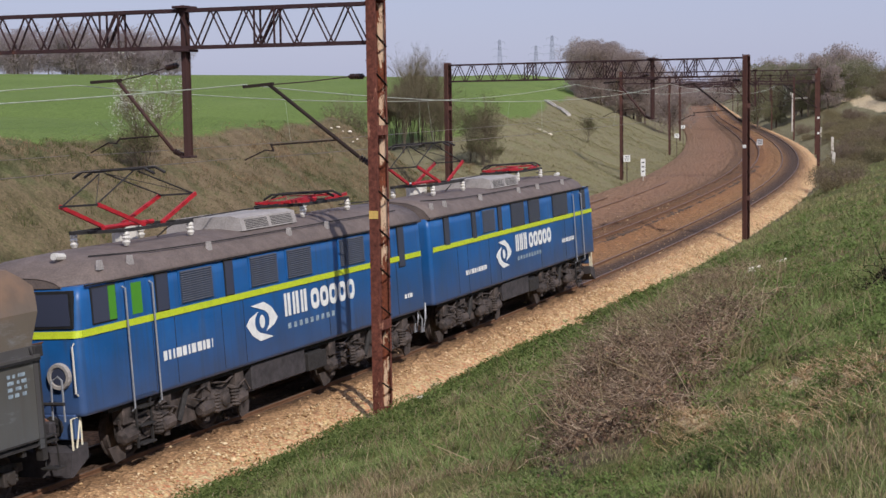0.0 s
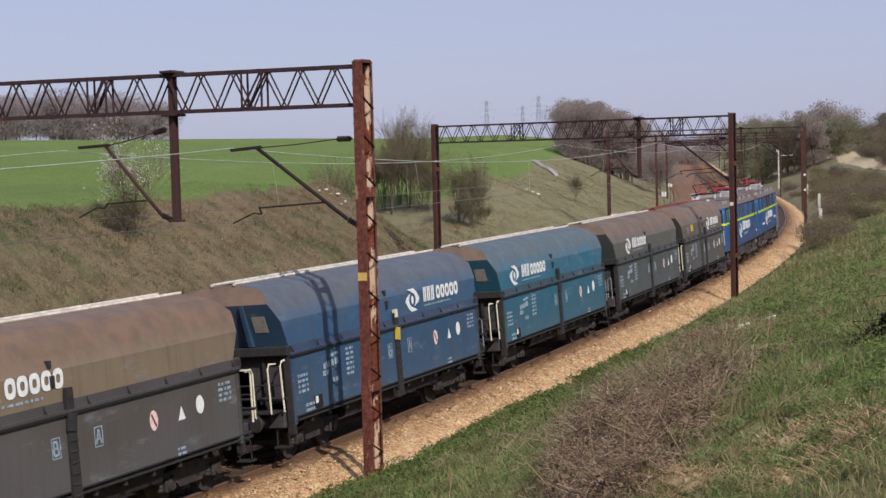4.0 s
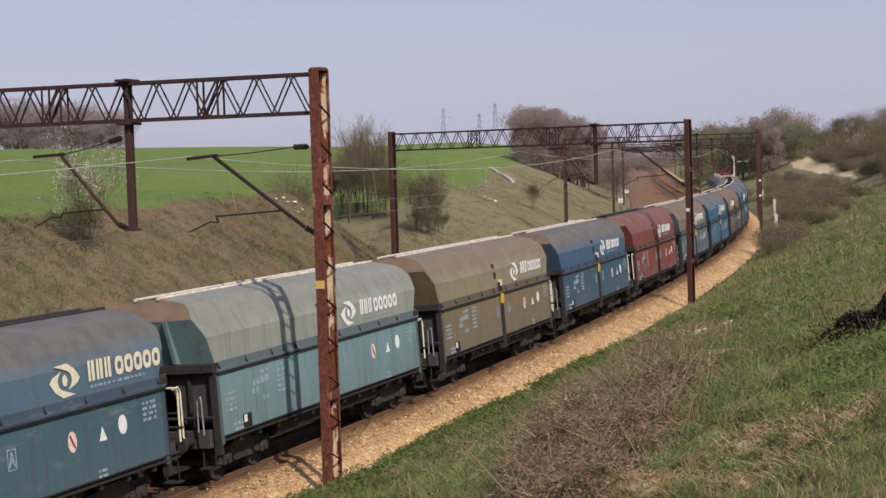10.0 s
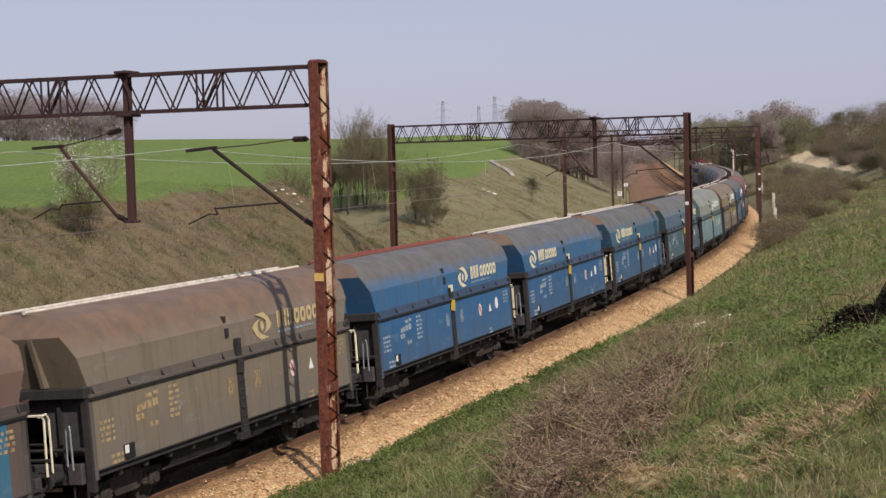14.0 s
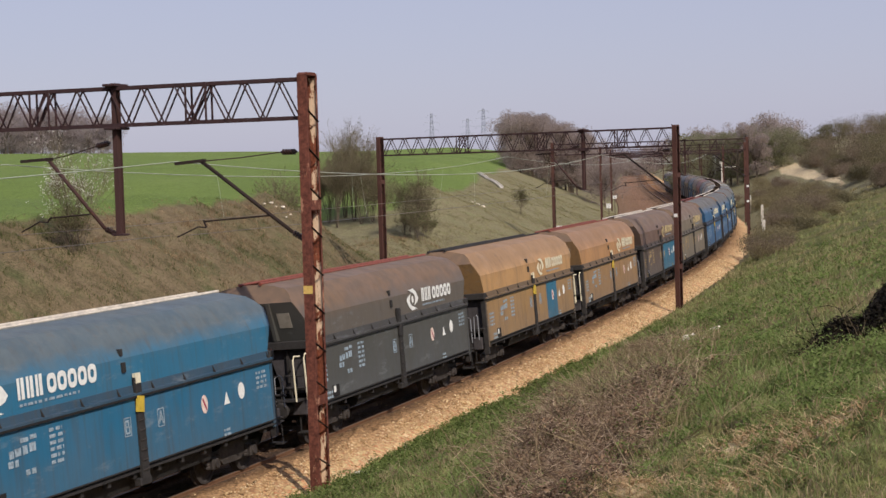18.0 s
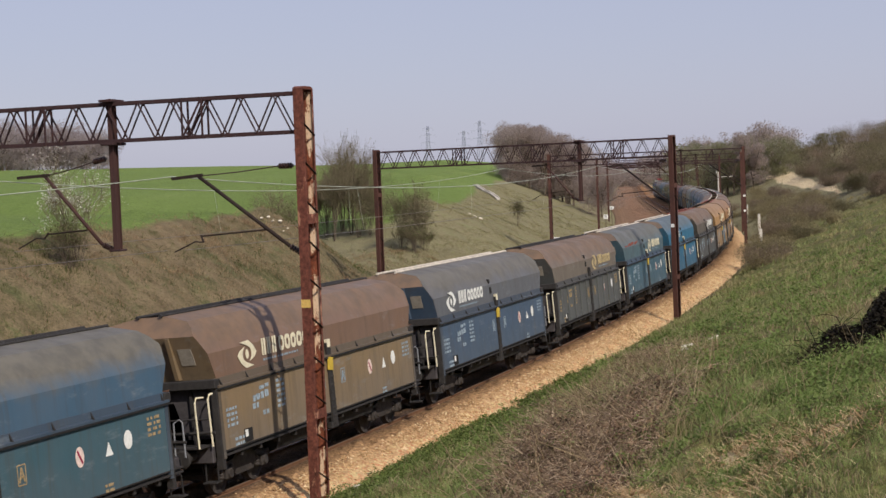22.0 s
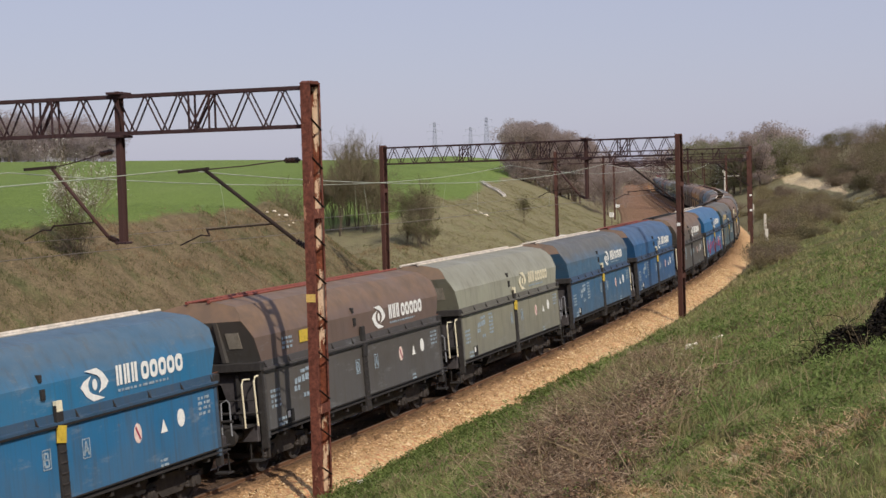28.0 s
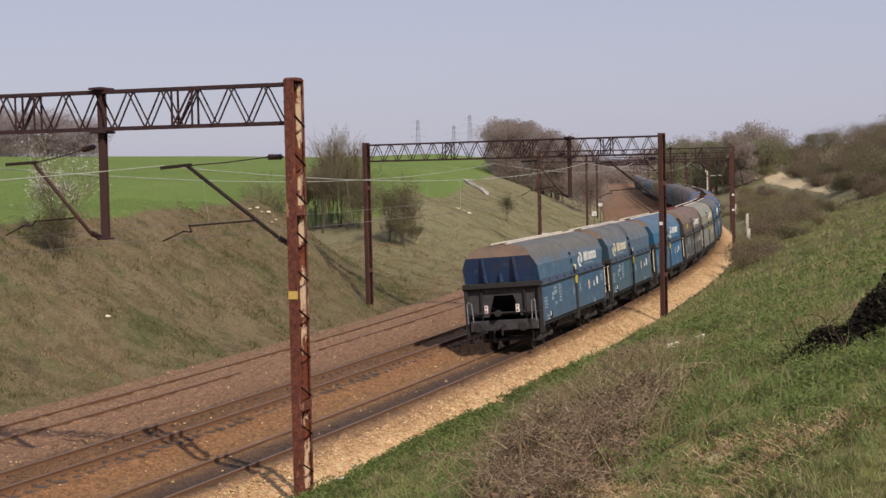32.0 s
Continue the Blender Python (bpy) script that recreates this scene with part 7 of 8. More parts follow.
    raw("flattened_straw", v, f, "straw", None, "flattened pale dead straw on bare earth", "stuff", "grass")


def pale_stalks():
    """Long pale dead stalks that lean out of the brambles."""
    rng = np.random.default_rng(27)
    n = 520
    y = 15 + 31 * rng.beta(1.6, 2.0, n)
    x = np.interp(y, [14, 18, 23, 31, 39, 48], [0.6, 1.1, 1.8, 3.0, 4.0, 5.4]) + rng.normal(0, 1.0, n)
    p = np.stack([x, y, ground_z(x, y) + 0.1], 1)
    a = rng.uniform(0, 6.28, n)
    l = rng.uniform(0.3, 0.95, n)
    e = rng.uniform(0.2, 1.1, n)
    q = p + np.stack([np.cos(a) * np.cos(e), np.sin(a) * np.cos(e), np.sin(e)], 1) * l[:, None]
    v, f = stick_mesh(p, q, np.full(n, 0.007), np.full(n, 0.004))
    raw("pale_stalks", v, f, "dry", None, "long pale broken stalks leaning in the brambles", "stuff", "stalks")


def bank_grass():
    rng = np.random.default_rng(14)
    n = 150000
    s = -25 + 215 * rng.uniform(0, 1, n) ** 1.25
    lat = -12.1 - rng.uniform(0, 1, n) ** 1.1 * (11 + 12 * smooth(s, 75, 140))
    th = np.interp(s, LINE_S, LINE_TH)
    x, y = np.interp(s, LINE_S, LINE_X) + lat * np.cos(th), np.interp(s, LINE_S, LINE_Y) - lat * np.sin(th)
    z = ground_z(x, y)
    g = patchy(x, y, 3.0, 3.0) + rng.normal(0, 0.1, n) + 0.14 * (1 - smooth(-lat, 13, 19))
    h = rng.uniform(0.06, 0.22, n) * (0.4 + 1.2 * patchy(x, y, 0.7, 1.0))
    w = rng.uniform(0.012, 0.028, n) * np.clip(np.hypot(x, y) / 80, 0.8, 2)
    crop = lat < field_edge(s) + np.abs(rng.normal(0, 1.2, n)) - 0.6
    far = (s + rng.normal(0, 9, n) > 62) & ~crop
    red = (lumps(x, y, 4.2, 81) + rng.normal(0, 0.05, n) > 0.55) & ~far & ~crop
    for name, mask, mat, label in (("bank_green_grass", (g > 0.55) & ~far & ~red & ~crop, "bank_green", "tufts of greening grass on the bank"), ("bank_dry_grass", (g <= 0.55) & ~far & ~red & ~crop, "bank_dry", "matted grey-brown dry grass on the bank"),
                                   ("bank_brown_grass", red, "bank_rust", "reddish-brown dead grass in patches on the bank"), ("bank_pale_grass", far, "bank_pale", "grass further along the bank, paled with painted distance haze")):
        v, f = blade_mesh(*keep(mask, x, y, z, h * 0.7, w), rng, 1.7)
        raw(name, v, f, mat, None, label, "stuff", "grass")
    # tussocks, thick along the top of the bank against the field
    n = 3400
    s = rng.uniform(-25, 75, n)
    top = rng.random(n) < 0.22
    lat = np.where(top, field_edge(s) + 1.6 + rng.normal(0, 1.0, n), rng.uniform(-21.5, -12.3, n))
    th = np.interp(s, LINE_S, LINE_TH)
    cx, cy = np.interp(s, LINE_S, LINE_X) + lat * np.cos(th), np.interp(s, LINE_S, LINE_Y) - lat * np.sin(th)
    ok = top | (lumps(cx, cy, 1.8, 83) > 0.5)
    cx, cy, top = keep(ok, cx, cy, top)
    g = lumps(cx, cy, 3.4, 84) + rng.normal(0, 0.06, len(cx))
    tall = rng.uniform(0.12, 0.36, len(cx)) * 0.8
    for name, mask, mat, label in (("bank_olive_tussocks", (g > 0.5) & ~top | (g >= 0.56), "bank_green", "olive tussocks on the bank"), ("bank_brown_tussocks", (g <= 0.5) | top & (g < 0.56), "bank_rust", "brown withered tussocks along the top of the bank")):
        x0, y0, t0 = keep(mask, cx, cy, tall)
        m = len(x0)
        x, y = (x0[:, None] + rng.normal(0, 0.17, (m, 18))).ravel(), (y0[:, None] + rng.normal(0, 0.2, (m, 18))).ravel()
        v, f = blade_mesh(x, y, ground_z(x, y), np.repeat(t0, 18) * rng.uniform(0.5, 1.1, m * 18), rng.uniform(0.012, 0.026, m * 18), rng, 0.9)
        raw(name, v, f, mat, None, label, "stuff", "grass")


M["bank_rust"] = leafy("brown_bank_grass", C(118, 98, 74), C(146, 124, 96), C(172, 150, 118))
M["bank_dry"] = leafy("matted_dry_grass", C(92, 83, 60), C(118, 106, 78), C(150, 134, 102))
# grass further along the bank, with distance haze put into its colour
M["bank_pale"] = leafy("hazed_bank_grass", C(130, 122, 88), C(150, 140, 104), C(138, 142, 98))
M["bank_green"] = leafy("greening_bank_grass", C(74, 79, 47), C(90, 94, 57), C(110, 109, 70))

slope_grass()
weeds()
_rng = np.random.default_rng(17)
brambles()
thicket("dark_thicket", (6.35, 24.0), (0.5, 0.55), 800, 0.75, "dark_leaf", "dense dark thicket in a slope hollow, its shade painted in", _rng, 0.9, 0.009)
thicket_leaves()
tall_stems()
tussocks()
pale_stalks()
bank_grass()


def woody(name, x, y, height, spread, label, category, stems, twig_mat, rng, levels=4, leaves=0, leaf_mat=None, leaf_size=0.05, trunk=0.0, group="", thick=0.02, fork=0.42):
    """A shrub or tree: stems that fork several times into fine twigs, with buds or blossom on them."""
    z0 = gz(x, y)
    e = tagged(empty(name, Matrix.Translation((x, y, z0))), label, category, group)
    seg = {i: [] for i in range(levels + 1)}

    def grow(p, d, l, r, lv):
        q = p + d * l
        seg[lv].append((p, q, r, r * 0.65))
        if lv >= levels:
            return
        for _ in range(3 if lv else 4):
            nd = d + rng.normal(0, fork, 3) * (1.0, 1.0, 0.7)
            nd[2] += 0.12
            nd /= np.linalg.norm(nd)
            f = rng.uniform(0.55, 0.85)
            start = p + (q - p) * rng.uniform(0.45, 1.0)
            grow(start, nd, l * f, r * 0.55, lv + 1)

    for i in range(stems):
        a = rng.uniform(0, 2 * np.pi)
        t = rng.uniform(0.05, 0.45) * spread
        d = np.array([math.cos(a) * t, math.sin(a) * t, 1.0])
        d /= np.linalg.norm(d)
        p0 = np.array([math.cos(a), math.sin(a), 0]) * rng.uniform(0, 0.25) * spread * (0 if trunk else 1) + (0, 0, trunk - 0.1)
        grow(p0, d, (height - trunk) * rng.uniform(0.3, 0.42), thick * height / 4, 0)
    thick_s = [s for lv in range(2) for s in seg[lv]]
    fine_s = [s for lv in range(2, levels + 1) for s in seg[lv]]
    if trunk:
        thick_s.append((np.array([0, 0, -0.2]), np.array([0, 0, trunk]), thick * height / 2.2, thick * height / 3.2))
    for nm, ss, mat in (("trunk", thick_s, "bark"), ("branchwork", fine_s, twig_mat)):
        P, Q = np.array([s[0] for s in ss]), np.array([s[1] for s in ss])
        v, f = stick_mesh(P, Q, np.maximum([s[2] for s in ss], 0.004), np.maximum([s[3] for s in ss], 0.003))
        raw(nm, v, f, mat, e, kind="stuff" if nm == "branchwork" else "")
    if leaves:
        ends = np.array([s[1] for s in seg[levels]])
        c = ends[rng.integers(0, len(ends), leaves)] + rng.normal(0, leaf_size * 2.2, (leaves, 3))
        v, f = leaf_mesh(c[:, 0], c[:, 1], c[:, 2], rng.uniform(0.5, 1.2, leaves) * leaf_size, rng, 1.2)
        raw("crown", v, f, leaf_mat, e)
    return e


def spray_mesh(c, size, rng):
    """Small upright slivers: the twig ends of a far crown."""
    n = len(c)
    a = rng.uniform(0, 2 * np.pi, n)
    side = np.stack([np.cos(a), np.sin(a), rng.uniform(-0.4, 0.4, n)], 1) * (size * 0.5)[:, None]
    up = rng.normal(0, 0.6, (n, 3)) + (0, 0, 1.0)
    up *= (size * 1.5 / np.linalg.norm(up, axis=1))[:, None]
    return np.stack([c - side, c + side, c + up], 1).reshape(-1, 3), np.arange(n * 3).reshape(-1, 3)


def far_tree(name, x, y, height, width, mat, label, rng, n=900, group="", lift=0.0, grain=0.1):
    """A distant tree: trunk, some limbs and an uneven crown of many small sprays."""
    z0 = gz(x, y) + lift
    e = tagged(empty(name, Matrix.Translation((x, y, z0))), label, "tree", group)
    P = [np.array([0, 0, -0.3])]
    Q = [np.array([0, 0, height * 0.45])]
    R = [height * 0.018]
    lumps = []
    for i in range(24):
        a = rng.uniform(0, 6.28)
        rr = rng.uniform(0.1, 0.42) * width
        c = np.array([math.cos(a) * rr, math.sin(a) * rr, height * rng.uniform(0.12, 0.86)])
        lumps.append((c, rng.uniform(0.14, 0.27) * width))
        P.append(np.array([0, 0, height * rng.uniform(0.15, 0.4)])), Q.append(c), R.append(height * 0.008)
    v, f = stick_mesh(np.array(P), np.array(Q), np.array(R), np.array(R) * 0.4)
    raw("trunk", v, f, "bark", e)
    pick = rng.integers(0, len(lumps), n)
    d = rng.normal(0, 1, (n, 3))
    d /= np.linalg.norm(d, axis=1)[:, None]
    rad = np.array([l[1] for l in lumps])[pick] * rng.uniform(0.3, 1.1, n) ** 0.6
    c = np.array([l[0] for l in lumps])[pick] + d * rad[:, None] * (1.0, 1.0, 0.8)
    size = rng.uniform(0.5, 1.3, n) * grain
    v, f = spray_mesh(c, size, rng)
    raw("crown", v, f, mat, e)
    return e


def trees():
    rng = np.random.default_rng(31)
    # shrubs along the top of the bank
    for az, dist, h, st in ((-4.5, 131, 5.6, 8), (-3.95, 132, 7.2, 9), (-3.65, 130, 6.8, 9), (-3.2, 131, 5.4, 8), (-4.9, 133, 4.2, 7), (-4.25, 128, 5.4, 9), (-3.4, 128, 4.8, 9), (-3.0, 128, 3.8, 10)):
        x, y = polar(az, dist)
        woody("bare_shrub", x, y, h, 0.55, "large upright leafless grey-brown shrub on the bank", "shrub", st + 2, "twig", rng, 5, 3000, "bud", 0.035, group="shrubs on the bank", thick=0.013, fork=0.27)
    for az, dist, h in ((-2.75, 126, 4.2), (-6.25, 124, 5.8), (-5.75, 125, 4.8), (-6.7, 126, 3.8), (2.15, 160, 2.8)):
        x, y = polar(az, dist)
        woody("bare_shrub", x, y, h, 0.8, "low leafless brown shrub on the bank slope", "shrub", 9, "twig", rng, 4, 1100, "bud", 0.05, group="shrubs on the bank", thick=0.012, fork=0.34)
    for az, dist, h in ((-1.5, 119, 5.3), (-1.95, 120, 4.6), (-1.2, 121, 3.8)):
        x, y = polar(az, dist)
        woody("budding_shrub", x + 0.3, y - 1.0, h * 0.5, 0.9, "low budding bush in a gully of the bank", "shrub", 10, "twig", rng, 4, 1200, "bud", 0.045, group="shrubs on the bank", thick=0.011, fork=0.34)
        woody("budding_shrub", x, y, h, 0.6, "olive-green budding shrub in a gully of the bank", "shrub", 8, "twig", rng, 4, 1700, "bud", 0.045, group="shrubs on the bank", thick=0.011, fork=0.3)
    x, y = polar(-13.05, 71)
    woody("blossom_tree", x, y, 4.5, 0.75, "slender young tree in white blossom on the bank top", "tree", 10, "twig", rng, 4, 2100, "blossom", 0.034, thick=0.012, fork=0.3)
    x, y = polar(-13.3, 70)
    woody("bare_shrub", x, y, 2.5, 0.9, "olive budding shrub at the foot of the blossom tree", "shrub", 10, "twig", rng, 4, 1500, "bud", 0.045, group="shrubs on the bank")
    # the grove beside the line
    for i in range(26):
        az, dist = rng.uniform(1.8, 5.3), rng.uniform(250, 330)
        x, y = polar(az, dist)
        k = max(0.0, 1 - (abs(az - 3.4) / 2.3) ** 2)
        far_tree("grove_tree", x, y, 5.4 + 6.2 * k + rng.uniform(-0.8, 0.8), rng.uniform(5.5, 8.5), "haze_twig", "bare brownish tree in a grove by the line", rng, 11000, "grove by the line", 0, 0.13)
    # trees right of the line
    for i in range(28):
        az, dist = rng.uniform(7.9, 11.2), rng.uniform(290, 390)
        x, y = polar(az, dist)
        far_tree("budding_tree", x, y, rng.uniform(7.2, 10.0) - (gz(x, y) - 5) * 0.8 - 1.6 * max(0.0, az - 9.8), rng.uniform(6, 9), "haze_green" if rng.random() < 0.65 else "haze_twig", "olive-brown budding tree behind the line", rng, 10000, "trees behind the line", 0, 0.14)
    # scrub over the hill, thick above the sand path
    for i in range(52):
        s = rng.uniform(105, 310)
        p = on_line(s, 17.2 + (s - 142) * 0.033 + 22 * rng.random() ** 1.4)
        olive = rng.random() < 0.5
        far_tree("hill_shrub", p.x, p.y, rng.uniform(2.8, 4.9), rng.uniform(4.5, 8), "scrub_olive" if olive else "scrub_brown", "olive budding scrub on the hill" if olive else "brown leafless scrub on the hill", rng, 5600, "scrub on the hill", 0, 0.085)
    for i in range(26):  # a front row that hangs over the path
        s = rng.uniform(112, 235)
        p = on_line(s, 14.8 + (s - 142) * 0.033 + 0.010 * max(s - 130, 0) + rng.uniform(-0.3, 1.6))
        far_tree("hill_shrub", p.x, p.y, rng.uniform(1.0, 2.2), rng.uniform(2.6, 5), "scrub_olive" if rng.random() < 0.4 else "scrub_brown", "low scrub above the sandy path", rng, 4200, "scrub on the hill", 0, 0.08)
    # brown scrub on the cutting slope
    for i in range(34):
        s = rng.uniform(66, 225)
        p = on_line(s, rng.uniform(4.6, 11.0) if s > 85 else rng.uniform(4.4, 6.5))
        far_tree("slope_shrub", p.x, p.y, rng.uniform(0.9, 1.8), rng.uniform(2.4, 4.4), "scrub_brown" if i % 5 < 2 else "scrub_dun", "leafless brown scrub on the cutting slope", rng, 4600, "scrub on the slope", 0, 0.066)
    for i in range(44):
        s = rng.uniform(58, 190)
        p = on_line(s, rng.uniform(4.2, 5.6 + 6.0 * float(smooth(s, 60, 120))))
        far_tree("slope_shrub", p.x, p.y, rng.uniform(0.5, 1.2), rng.uniform(1.8, 3.6), "scrub_dun" if i % 3 else "scrub_olive", "low leafless brown scrub on the cutting slope", rng, 3200, "scrub on the slope", 0, 0.06)
    # woods beyond the field
    for i in range(58):
        az, dist = rng.uniform(-20, -12.0), rng.uniform(420, 520)
        x, y = polar(az, dist)
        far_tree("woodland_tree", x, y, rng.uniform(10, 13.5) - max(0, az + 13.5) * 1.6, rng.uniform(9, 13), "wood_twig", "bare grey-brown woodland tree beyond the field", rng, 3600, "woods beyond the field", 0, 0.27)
    # the far end of the valley
    for i in range(40):
        az, dist = rng.uniform(4.6, 12.0), rng.uniform(700, 1000)
        x, y = polar(az, dist)
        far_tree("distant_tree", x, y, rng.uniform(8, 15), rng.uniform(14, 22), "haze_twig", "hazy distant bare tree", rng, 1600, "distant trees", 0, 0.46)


trees()


# ================= pylons, posts and signs =================
def pylon(az, dist, height):
    x, y = polar(az, dist)
    e = tagged(empty("pylon", Matrix.Translation((x, y, gz(x, y))) @ pose(0, 0, 0, 0, 0, 25)), "tall grey lattice power pylon on the horizon", "pylon", "pylons")
    legs = []
    for sx, sy in ((-1, -1), (1, -1), (1, 1), (-1, 1)):
        pts = [(sx * 3.6, sy * 3.6, 0), (sx * 1.5, sy * 1.5, height * 0.55), (sx * 0.7, sy * 0.7, height)]
        part("leg", tube(B(), pts, 0.16, 4), "far_zinc", e)
    bm = B()
    zs = [0, 0.16, 0.3, 0.43, 0.55, 0.66, 0.77, 0.88, 1.0]
    w = lambda f: 3.6 - 2.1 * min(f / 0.55, 1) - 0.8 * max(0, (f - 0.55) / 0.45)
    for a, b in zip(zs, zs[1:]):
        for k in range(4):
            c = ((-1, -1), (1, -1), (1, 1), (-1, 1))
            p, q = c[k], c[(k + 1) % 4]
            bar(bm, (p[0] * w(a), p[1] * w(a), a * height), (q[0] * w(b), q[1] * w(b), b * height), 0.09)
            bar(bm, (q[0] * w(a), q[1] * w(a), a * height), (p[0] * w(b), p[1] * w(b), b * height), 0.09)
    part("bracing", bm, "far_zinc", e)
    for f, l in ((0.68, 6.5), (0.82, 7.5), (0.95, 5.0)):
        arm = B()
        for sx in (-1, 1):
            bar(arm, (0, 0, f * height + 1.2), (sx * l, 0, f * height), 0.2)
            bar(arm, (0, 0, f * height - 0.2), (sx * l, 0, f * height), 0.2)
            bar(arm, (sx * l, 0, f * height), (sx * l, 0, f * height - 2.2), 0.15)
        part("cross_arm", arm, "far_zinc", e)


pylon(-0.84, 1450, 47)
pylon(0.41, 1500, 43)
pylon(0.97, 1350, 46)


def post_sign(s, lat, h, board, label, dark=False):
    p = on_line(s, lat)
    z = gz(p.x, p.y) if lat > 3.4 or lat < -12 else -0.25
    e = tagged(empty("line_sign", Matrix.Translation((p.x, p.y, z)) @ pose(0, 0, 0, 0, 0, 180 - math.degrees(heading(s)))), label, "sign", "line signs")
    part("post", tube(B(), [(0, 0, -0.2), (0, 0, h)], 0.035, 6), "concrete" if not dark else "mast_dark", e)
    if board:
        w, hh = board
        part("board", box(B(), -w / 2, w / 2, 0.04, 0.06, h - hh, h, 0.005), "white", e)
        br = B()
        for i in range(3):
            box(br, -w * 0.3, w * 0.3, 0.0601, 0.066, h - hh * (0.25 + 0.25 * i), h - hh * (0.18 + 0.25 * i))
        part("board_print", br, "dark", e)
    return e


post_sign(93.3, -12.4, 2.2, (0.55, 0.55), "white square line sign on a post", True)
post_sign(92, -10.9, 1.8, (0.38, 1.4), "tall white line sign with dark print")
post_sign(146, -12.2, 2.6, (0.5, 0.5), "white square line sign on a post", True)
post_sign(170, -12.2, 3.0, (0.5, 0.4), "white square line sign on a post", True)
post_sign(152, -3.0, 1.5, (0.7, 0.7), "white square line sign on a post")


def concrete_post(s, lat, h):
    p = on_line(s, lat)
    bm = prism(B(), [(-0.12, -0.08), (0.12, -0.08), (0.12, 0.08), (-0.12, 0.08)], "z", -0.3, h)
    o = part("concrete_post", bm, "concrete")
    o.matrix_basis = Matrix.Translation((p.x, p.y, gz(p.x, p.y)))
    return tagged(o, "short pale concrete post beside the track", "post", "concrete posts")


def line_pole(s, lat, h):
    p = on_line(s, lat)
    e = tagged(empty("line_pole", Matrix.Translation((p.x, p.y, gz(p.x, p.y))) @ pose(0, 0, 0, 0, 0, 8)), "pale concrete pole with a side arm beside the line", "pole", "line poles")
    part("shaft", tube(B(), [(0, 0, -0.3), (0, 0, h)], 0.17, 8, 0.11), "concrete", e)
    part("arm", bar(B(), (0, 0, h - 0.8), (2.4, 0, h - 0.75), 0.07), "concrete", e)
    for x in (-0.25, 0.25):
        part("insulator", lathe(B(), (x, 0, h - 0.1), (x, 0, h + 0.2), [(0, 0.05), (0.5, 0.09), (1, 0.04)], 8), "porcelain", e)
    part("crosspiece", bar(B(), (-0.4, 0, h - 0.15), (0.4, 0, h - 0.15), 0.1), "concrete", e)


line_pole(224, 4.4, 6.0)
concrete_post(94, 4.0, 1.9)
concrete_post(124, 4.0, 2.2)
concrete_post(160, 4.2, 2.2)


def rock(x, y, size, label, rng, mat="litter"):
    bm = B()
    bmesh.ops.create_icosphere(bm, subdivisions=2, radius=size)
    for v in bm.verts:
        v.co *= 1 + 0.28 * noise.noise(v.co * (2.2 / size) + Vector((x, y, 0)))
        v.co.z *= 0.55
    o = part("pale_rock", bm, mat)
    o.matrix_basis = Matrix.Translation((x, y, gz(x, y) + size * 0.15)) @ pose(0, 0, 0, 0, 0, rng.uniform(0, 360))
    return tagged(o, label, "rock", "pale rocks")


_r2 = random.Random(8)
for az, d, sz in ((7.85, 43.6, 0.13), (7.65, 42.8, 0.09), (8.0, 39.5, 0.1), (8.1, 41.0, 0.07), (8.4, 43.0, 0.06), (7.75, 40.6, 0.06), (14.2, 10.6, 0.05), (-3.6, 37.2, 0.24)):
    rock(*polar(az, d), sz, "pale limestone lump lying in the grass", _r2)
for az, d, turn in ((8.83, 48.0, 20), (7.9, 43.9, -10)):
    x, y = polar(az, d)
    o = part("pale_board", box(B(), -0.16, 0.16, -0.06, 0.06, 0.0, 0.03, 0.004), "litter")
    o.matrix_basis = pose(x, y, gz(x, y) + 0.08, 12, -14, turn)
    tagged(o, "short pale broken board lying in the grass", "board", "rubbish on the slope")
for az, d, sz in ((-6.75, 94, 0.09), (-6.5, 94.3, 0.12), (-6.35, 93.8, 0.08), (-6.1, 94, 0.13), (-5.85, 93.5, 0.08), (-6.0, 92.6, 0.07), (0.45, 150, 0.3), (0.65, 150, 0.28), (0.85, 149, 0.26), (-11.7, 66, 0.12)):
    rock(*polar(az, d), sz, "pale heap of limestone on the bank", _r2)


def drain_chute(s0, l0, s1, l1, label, n=10):
    """Concrete channel slabs laid down the bank."""
    e = tagged(empty("drainage_chute"), label, "drain", "drains on the bank")
    for i in range(n):
        a, b = (i + 0.03) / n, (i + 0.95) / n
        p, q = (on_line(s0 + (s1 - s0) * k, l0 + (l1 - l0) * k) for k in (a, b))
        p, q = ((v.x, v.y, gz(v.x, v.y) + 0.12) for v in (p, q))
        bm = bar(B(), p, q, 0.4, 0.08)
        for side in (-1, 1):
            d = Vector((q[1] - p[1], p[0] - q[0], 0)).normalized() * 0.18 * side
            bar(bm, Vector(p) + d + Vector((0, 0, 0.1)), Vector(q) + d + Vector((0, 0, 0.1)), 0.08, 0.12)
        part("slab", bm, "concrete", e)
    return e


drain_chute(157, -28.2, 147, -24.4, "pale concrete drainage chute down the bank")
drain_chute(259, -28.0, 233, -24.8, "pale concrete drainage chute down the bank", 12)


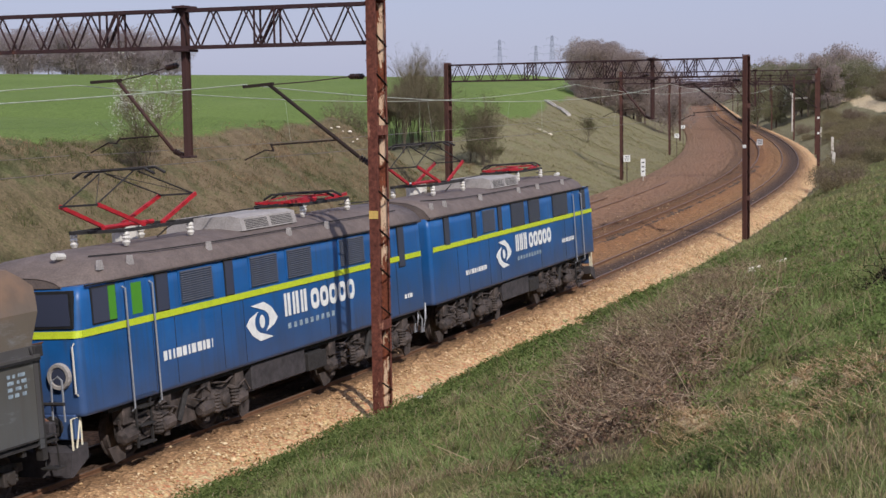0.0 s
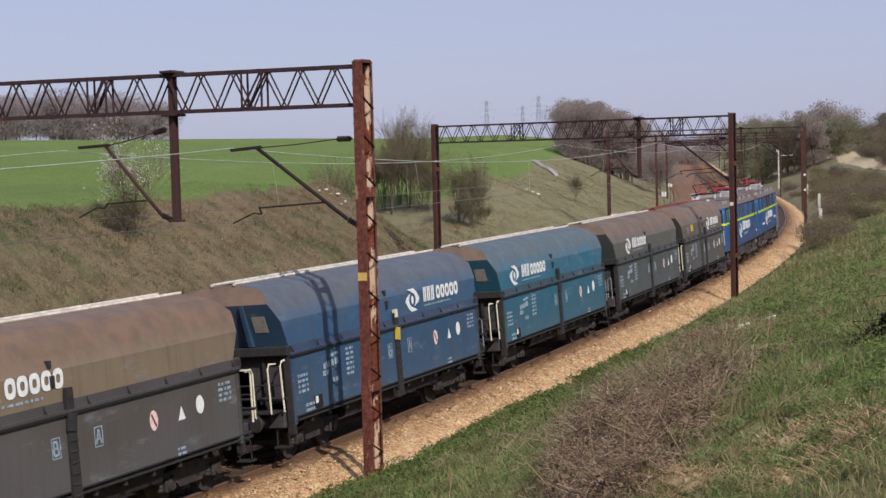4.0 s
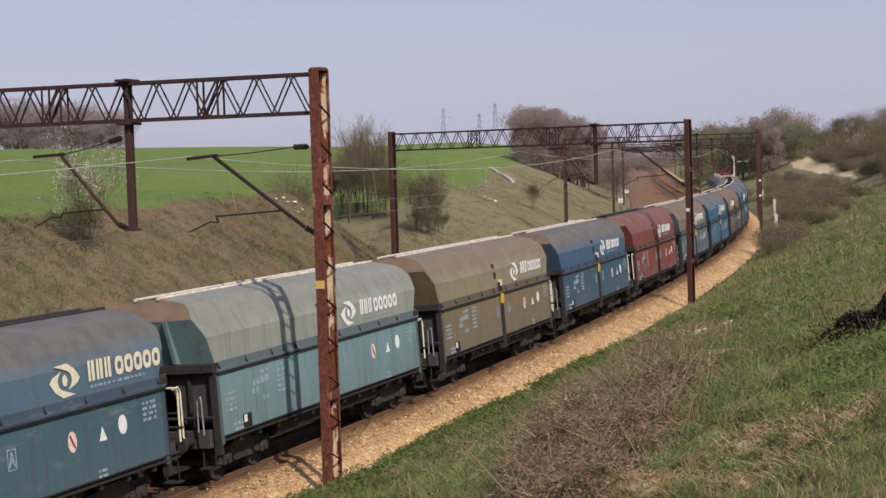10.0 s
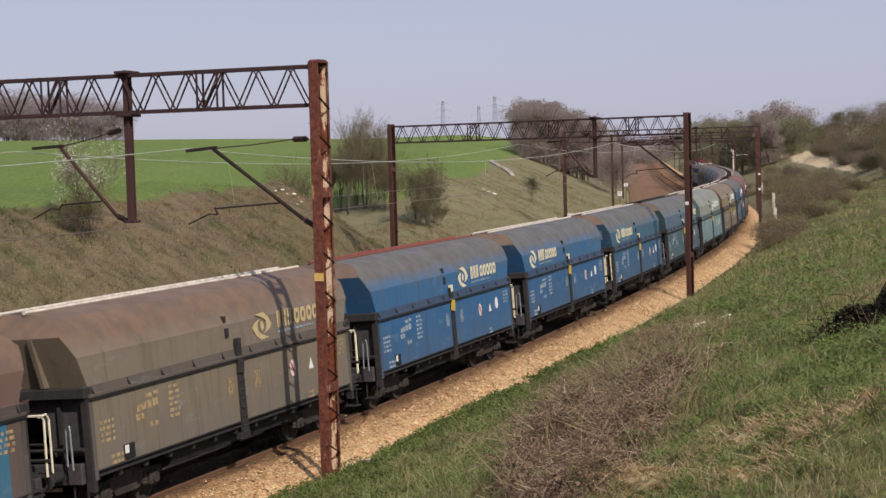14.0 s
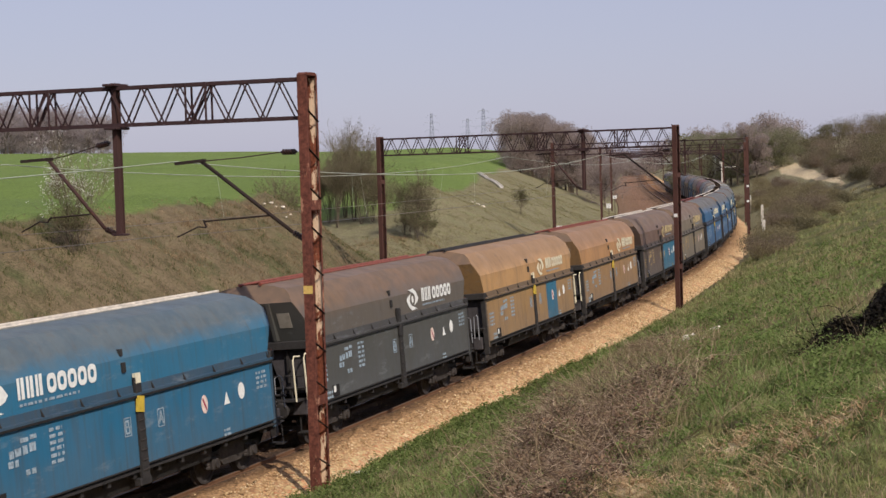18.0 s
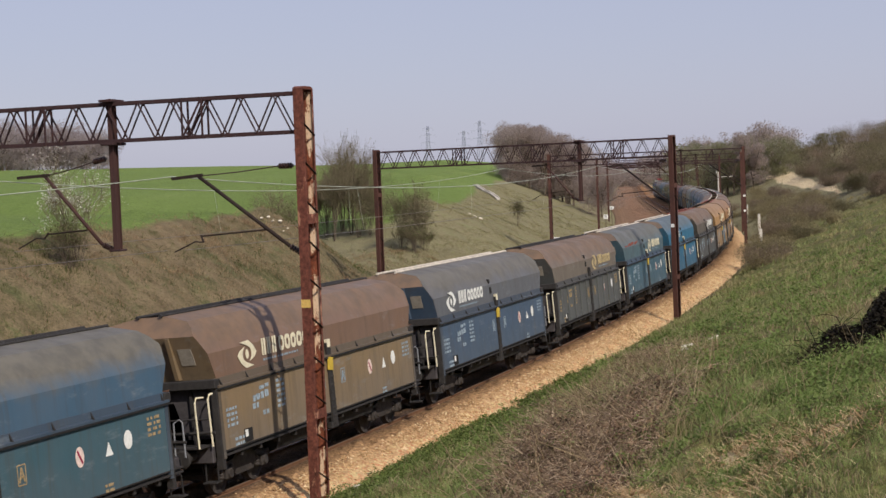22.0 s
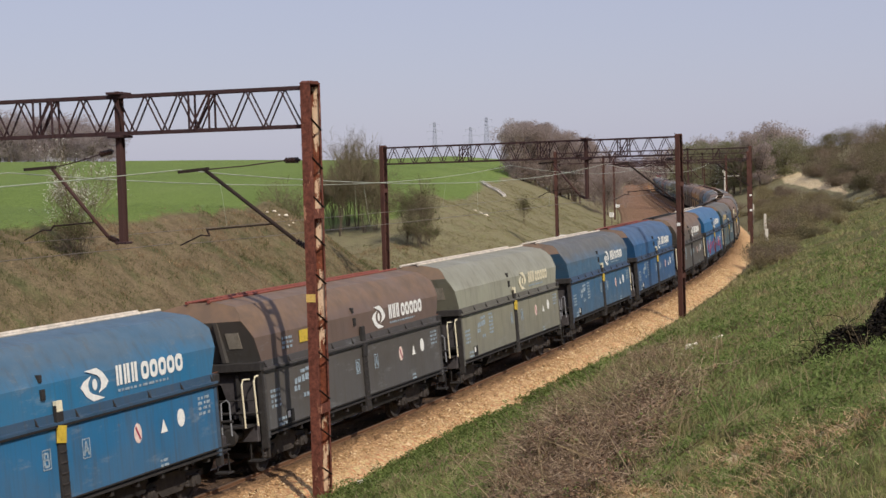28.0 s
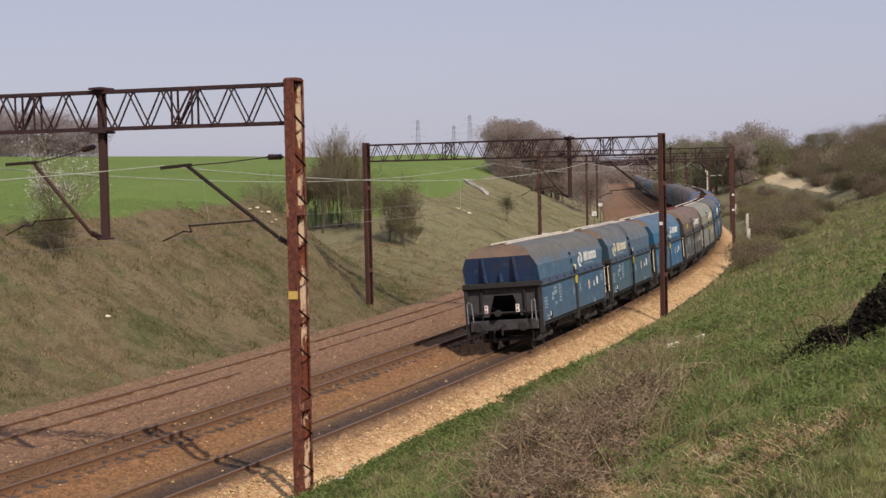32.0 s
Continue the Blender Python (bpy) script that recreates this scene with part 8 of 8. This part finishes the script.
# ================= the train runs =================
def train_s(t):
    """Where the first wagon's middle is along the track, in metres."""
    return -20.65 + 15.6784 * t + 0.0438405 * t ** 2 - 0.00112232 * t ** 3 + 1.5657e-5 * t ** 4


# how far each wagon's front end lies behind the first wagon's middle
FRONTS = [-6.13, 7.45, 21.51, 35.77, 50.03, 64.22, 78.26, 92.25, 106.19, 120.16, 134.08, 148.17, 162.32, 176.42, 190.43, 204.34, 218.24, 232.1, 245.93, 259.85, 274.03, 288.4,
          302.6, 316.7, 331.04, 345.13, 359.65, 373.68, 387.58, 401.6, 415.62, 429.53, 443.69, 457.63, 471.38]


def rolling_pose(s, half_base):
    """Pose of a vehicle whose bogies run on the canted, curving track."""
    a, b = on_line(s - half_base, 0), on_line(s + half_base, 0)
    mid = (a + b) / 2
    ang = math.atan2(b.y - a.y, b.x - a.x)
    left = Vector((-math.sin(ang), math.cos(ang), 0))
    p = mid + left * (0.7535 - 0.7535 * math.cos(CANT))
    return pose(p.x, p.y, 0.7535 * math.sin(CANT), -math.degrees(CANT), 0, math.degrees(ang))


def motions():
    times = [i * 1.0 for i in range(33)]
    for i, ob in enumerate(WAGON_OBS):
        walk(ob, [(t, rolling_pose(train_s(t) - FRONTS[i] - 6.13, 4.35)) for t in times])
    for ob, ahead in ((LOCO_A, 14.9), (LOCO_B, 30.5)):
        walk(ob, [(t, rolling_pose(train_s(t) + ahead, 4.3)) for t in times])
    # wheels turn as they roll past; out of sight down the line they are left as they are
    step = 0.035
    for ob, base, radius in [(o, -FRONTS[i] - 6.13, 0.46) for i, o in enumerate(WAGON_OBS)] + [(LOCO_A, 14.9, 0.625), (LOCO_B, 30.5, 0.625)]:
        near = [k * step for k in range(int(32 / step)) if -45 < train_s(k * step) + base < 75]
        if not near:
            continue
        spots = ([] if near[0] == 0 else [0.0]) + near + [32.0]
        rolled = [(t, (train_s(min(max(t, near[0]), near[-1])) - train_s(near[0])) / radius) for t in spots]
        for wheel in [c for c in ob.children_recursive if c.name.startswith("wheelset")]:
            x, y, z = wheel.matrix_basis.translation
            walk(wheel, [(t, pose(x, y, z, 0, math.degrees(a), 0)) for t, a in rolled])


motions()
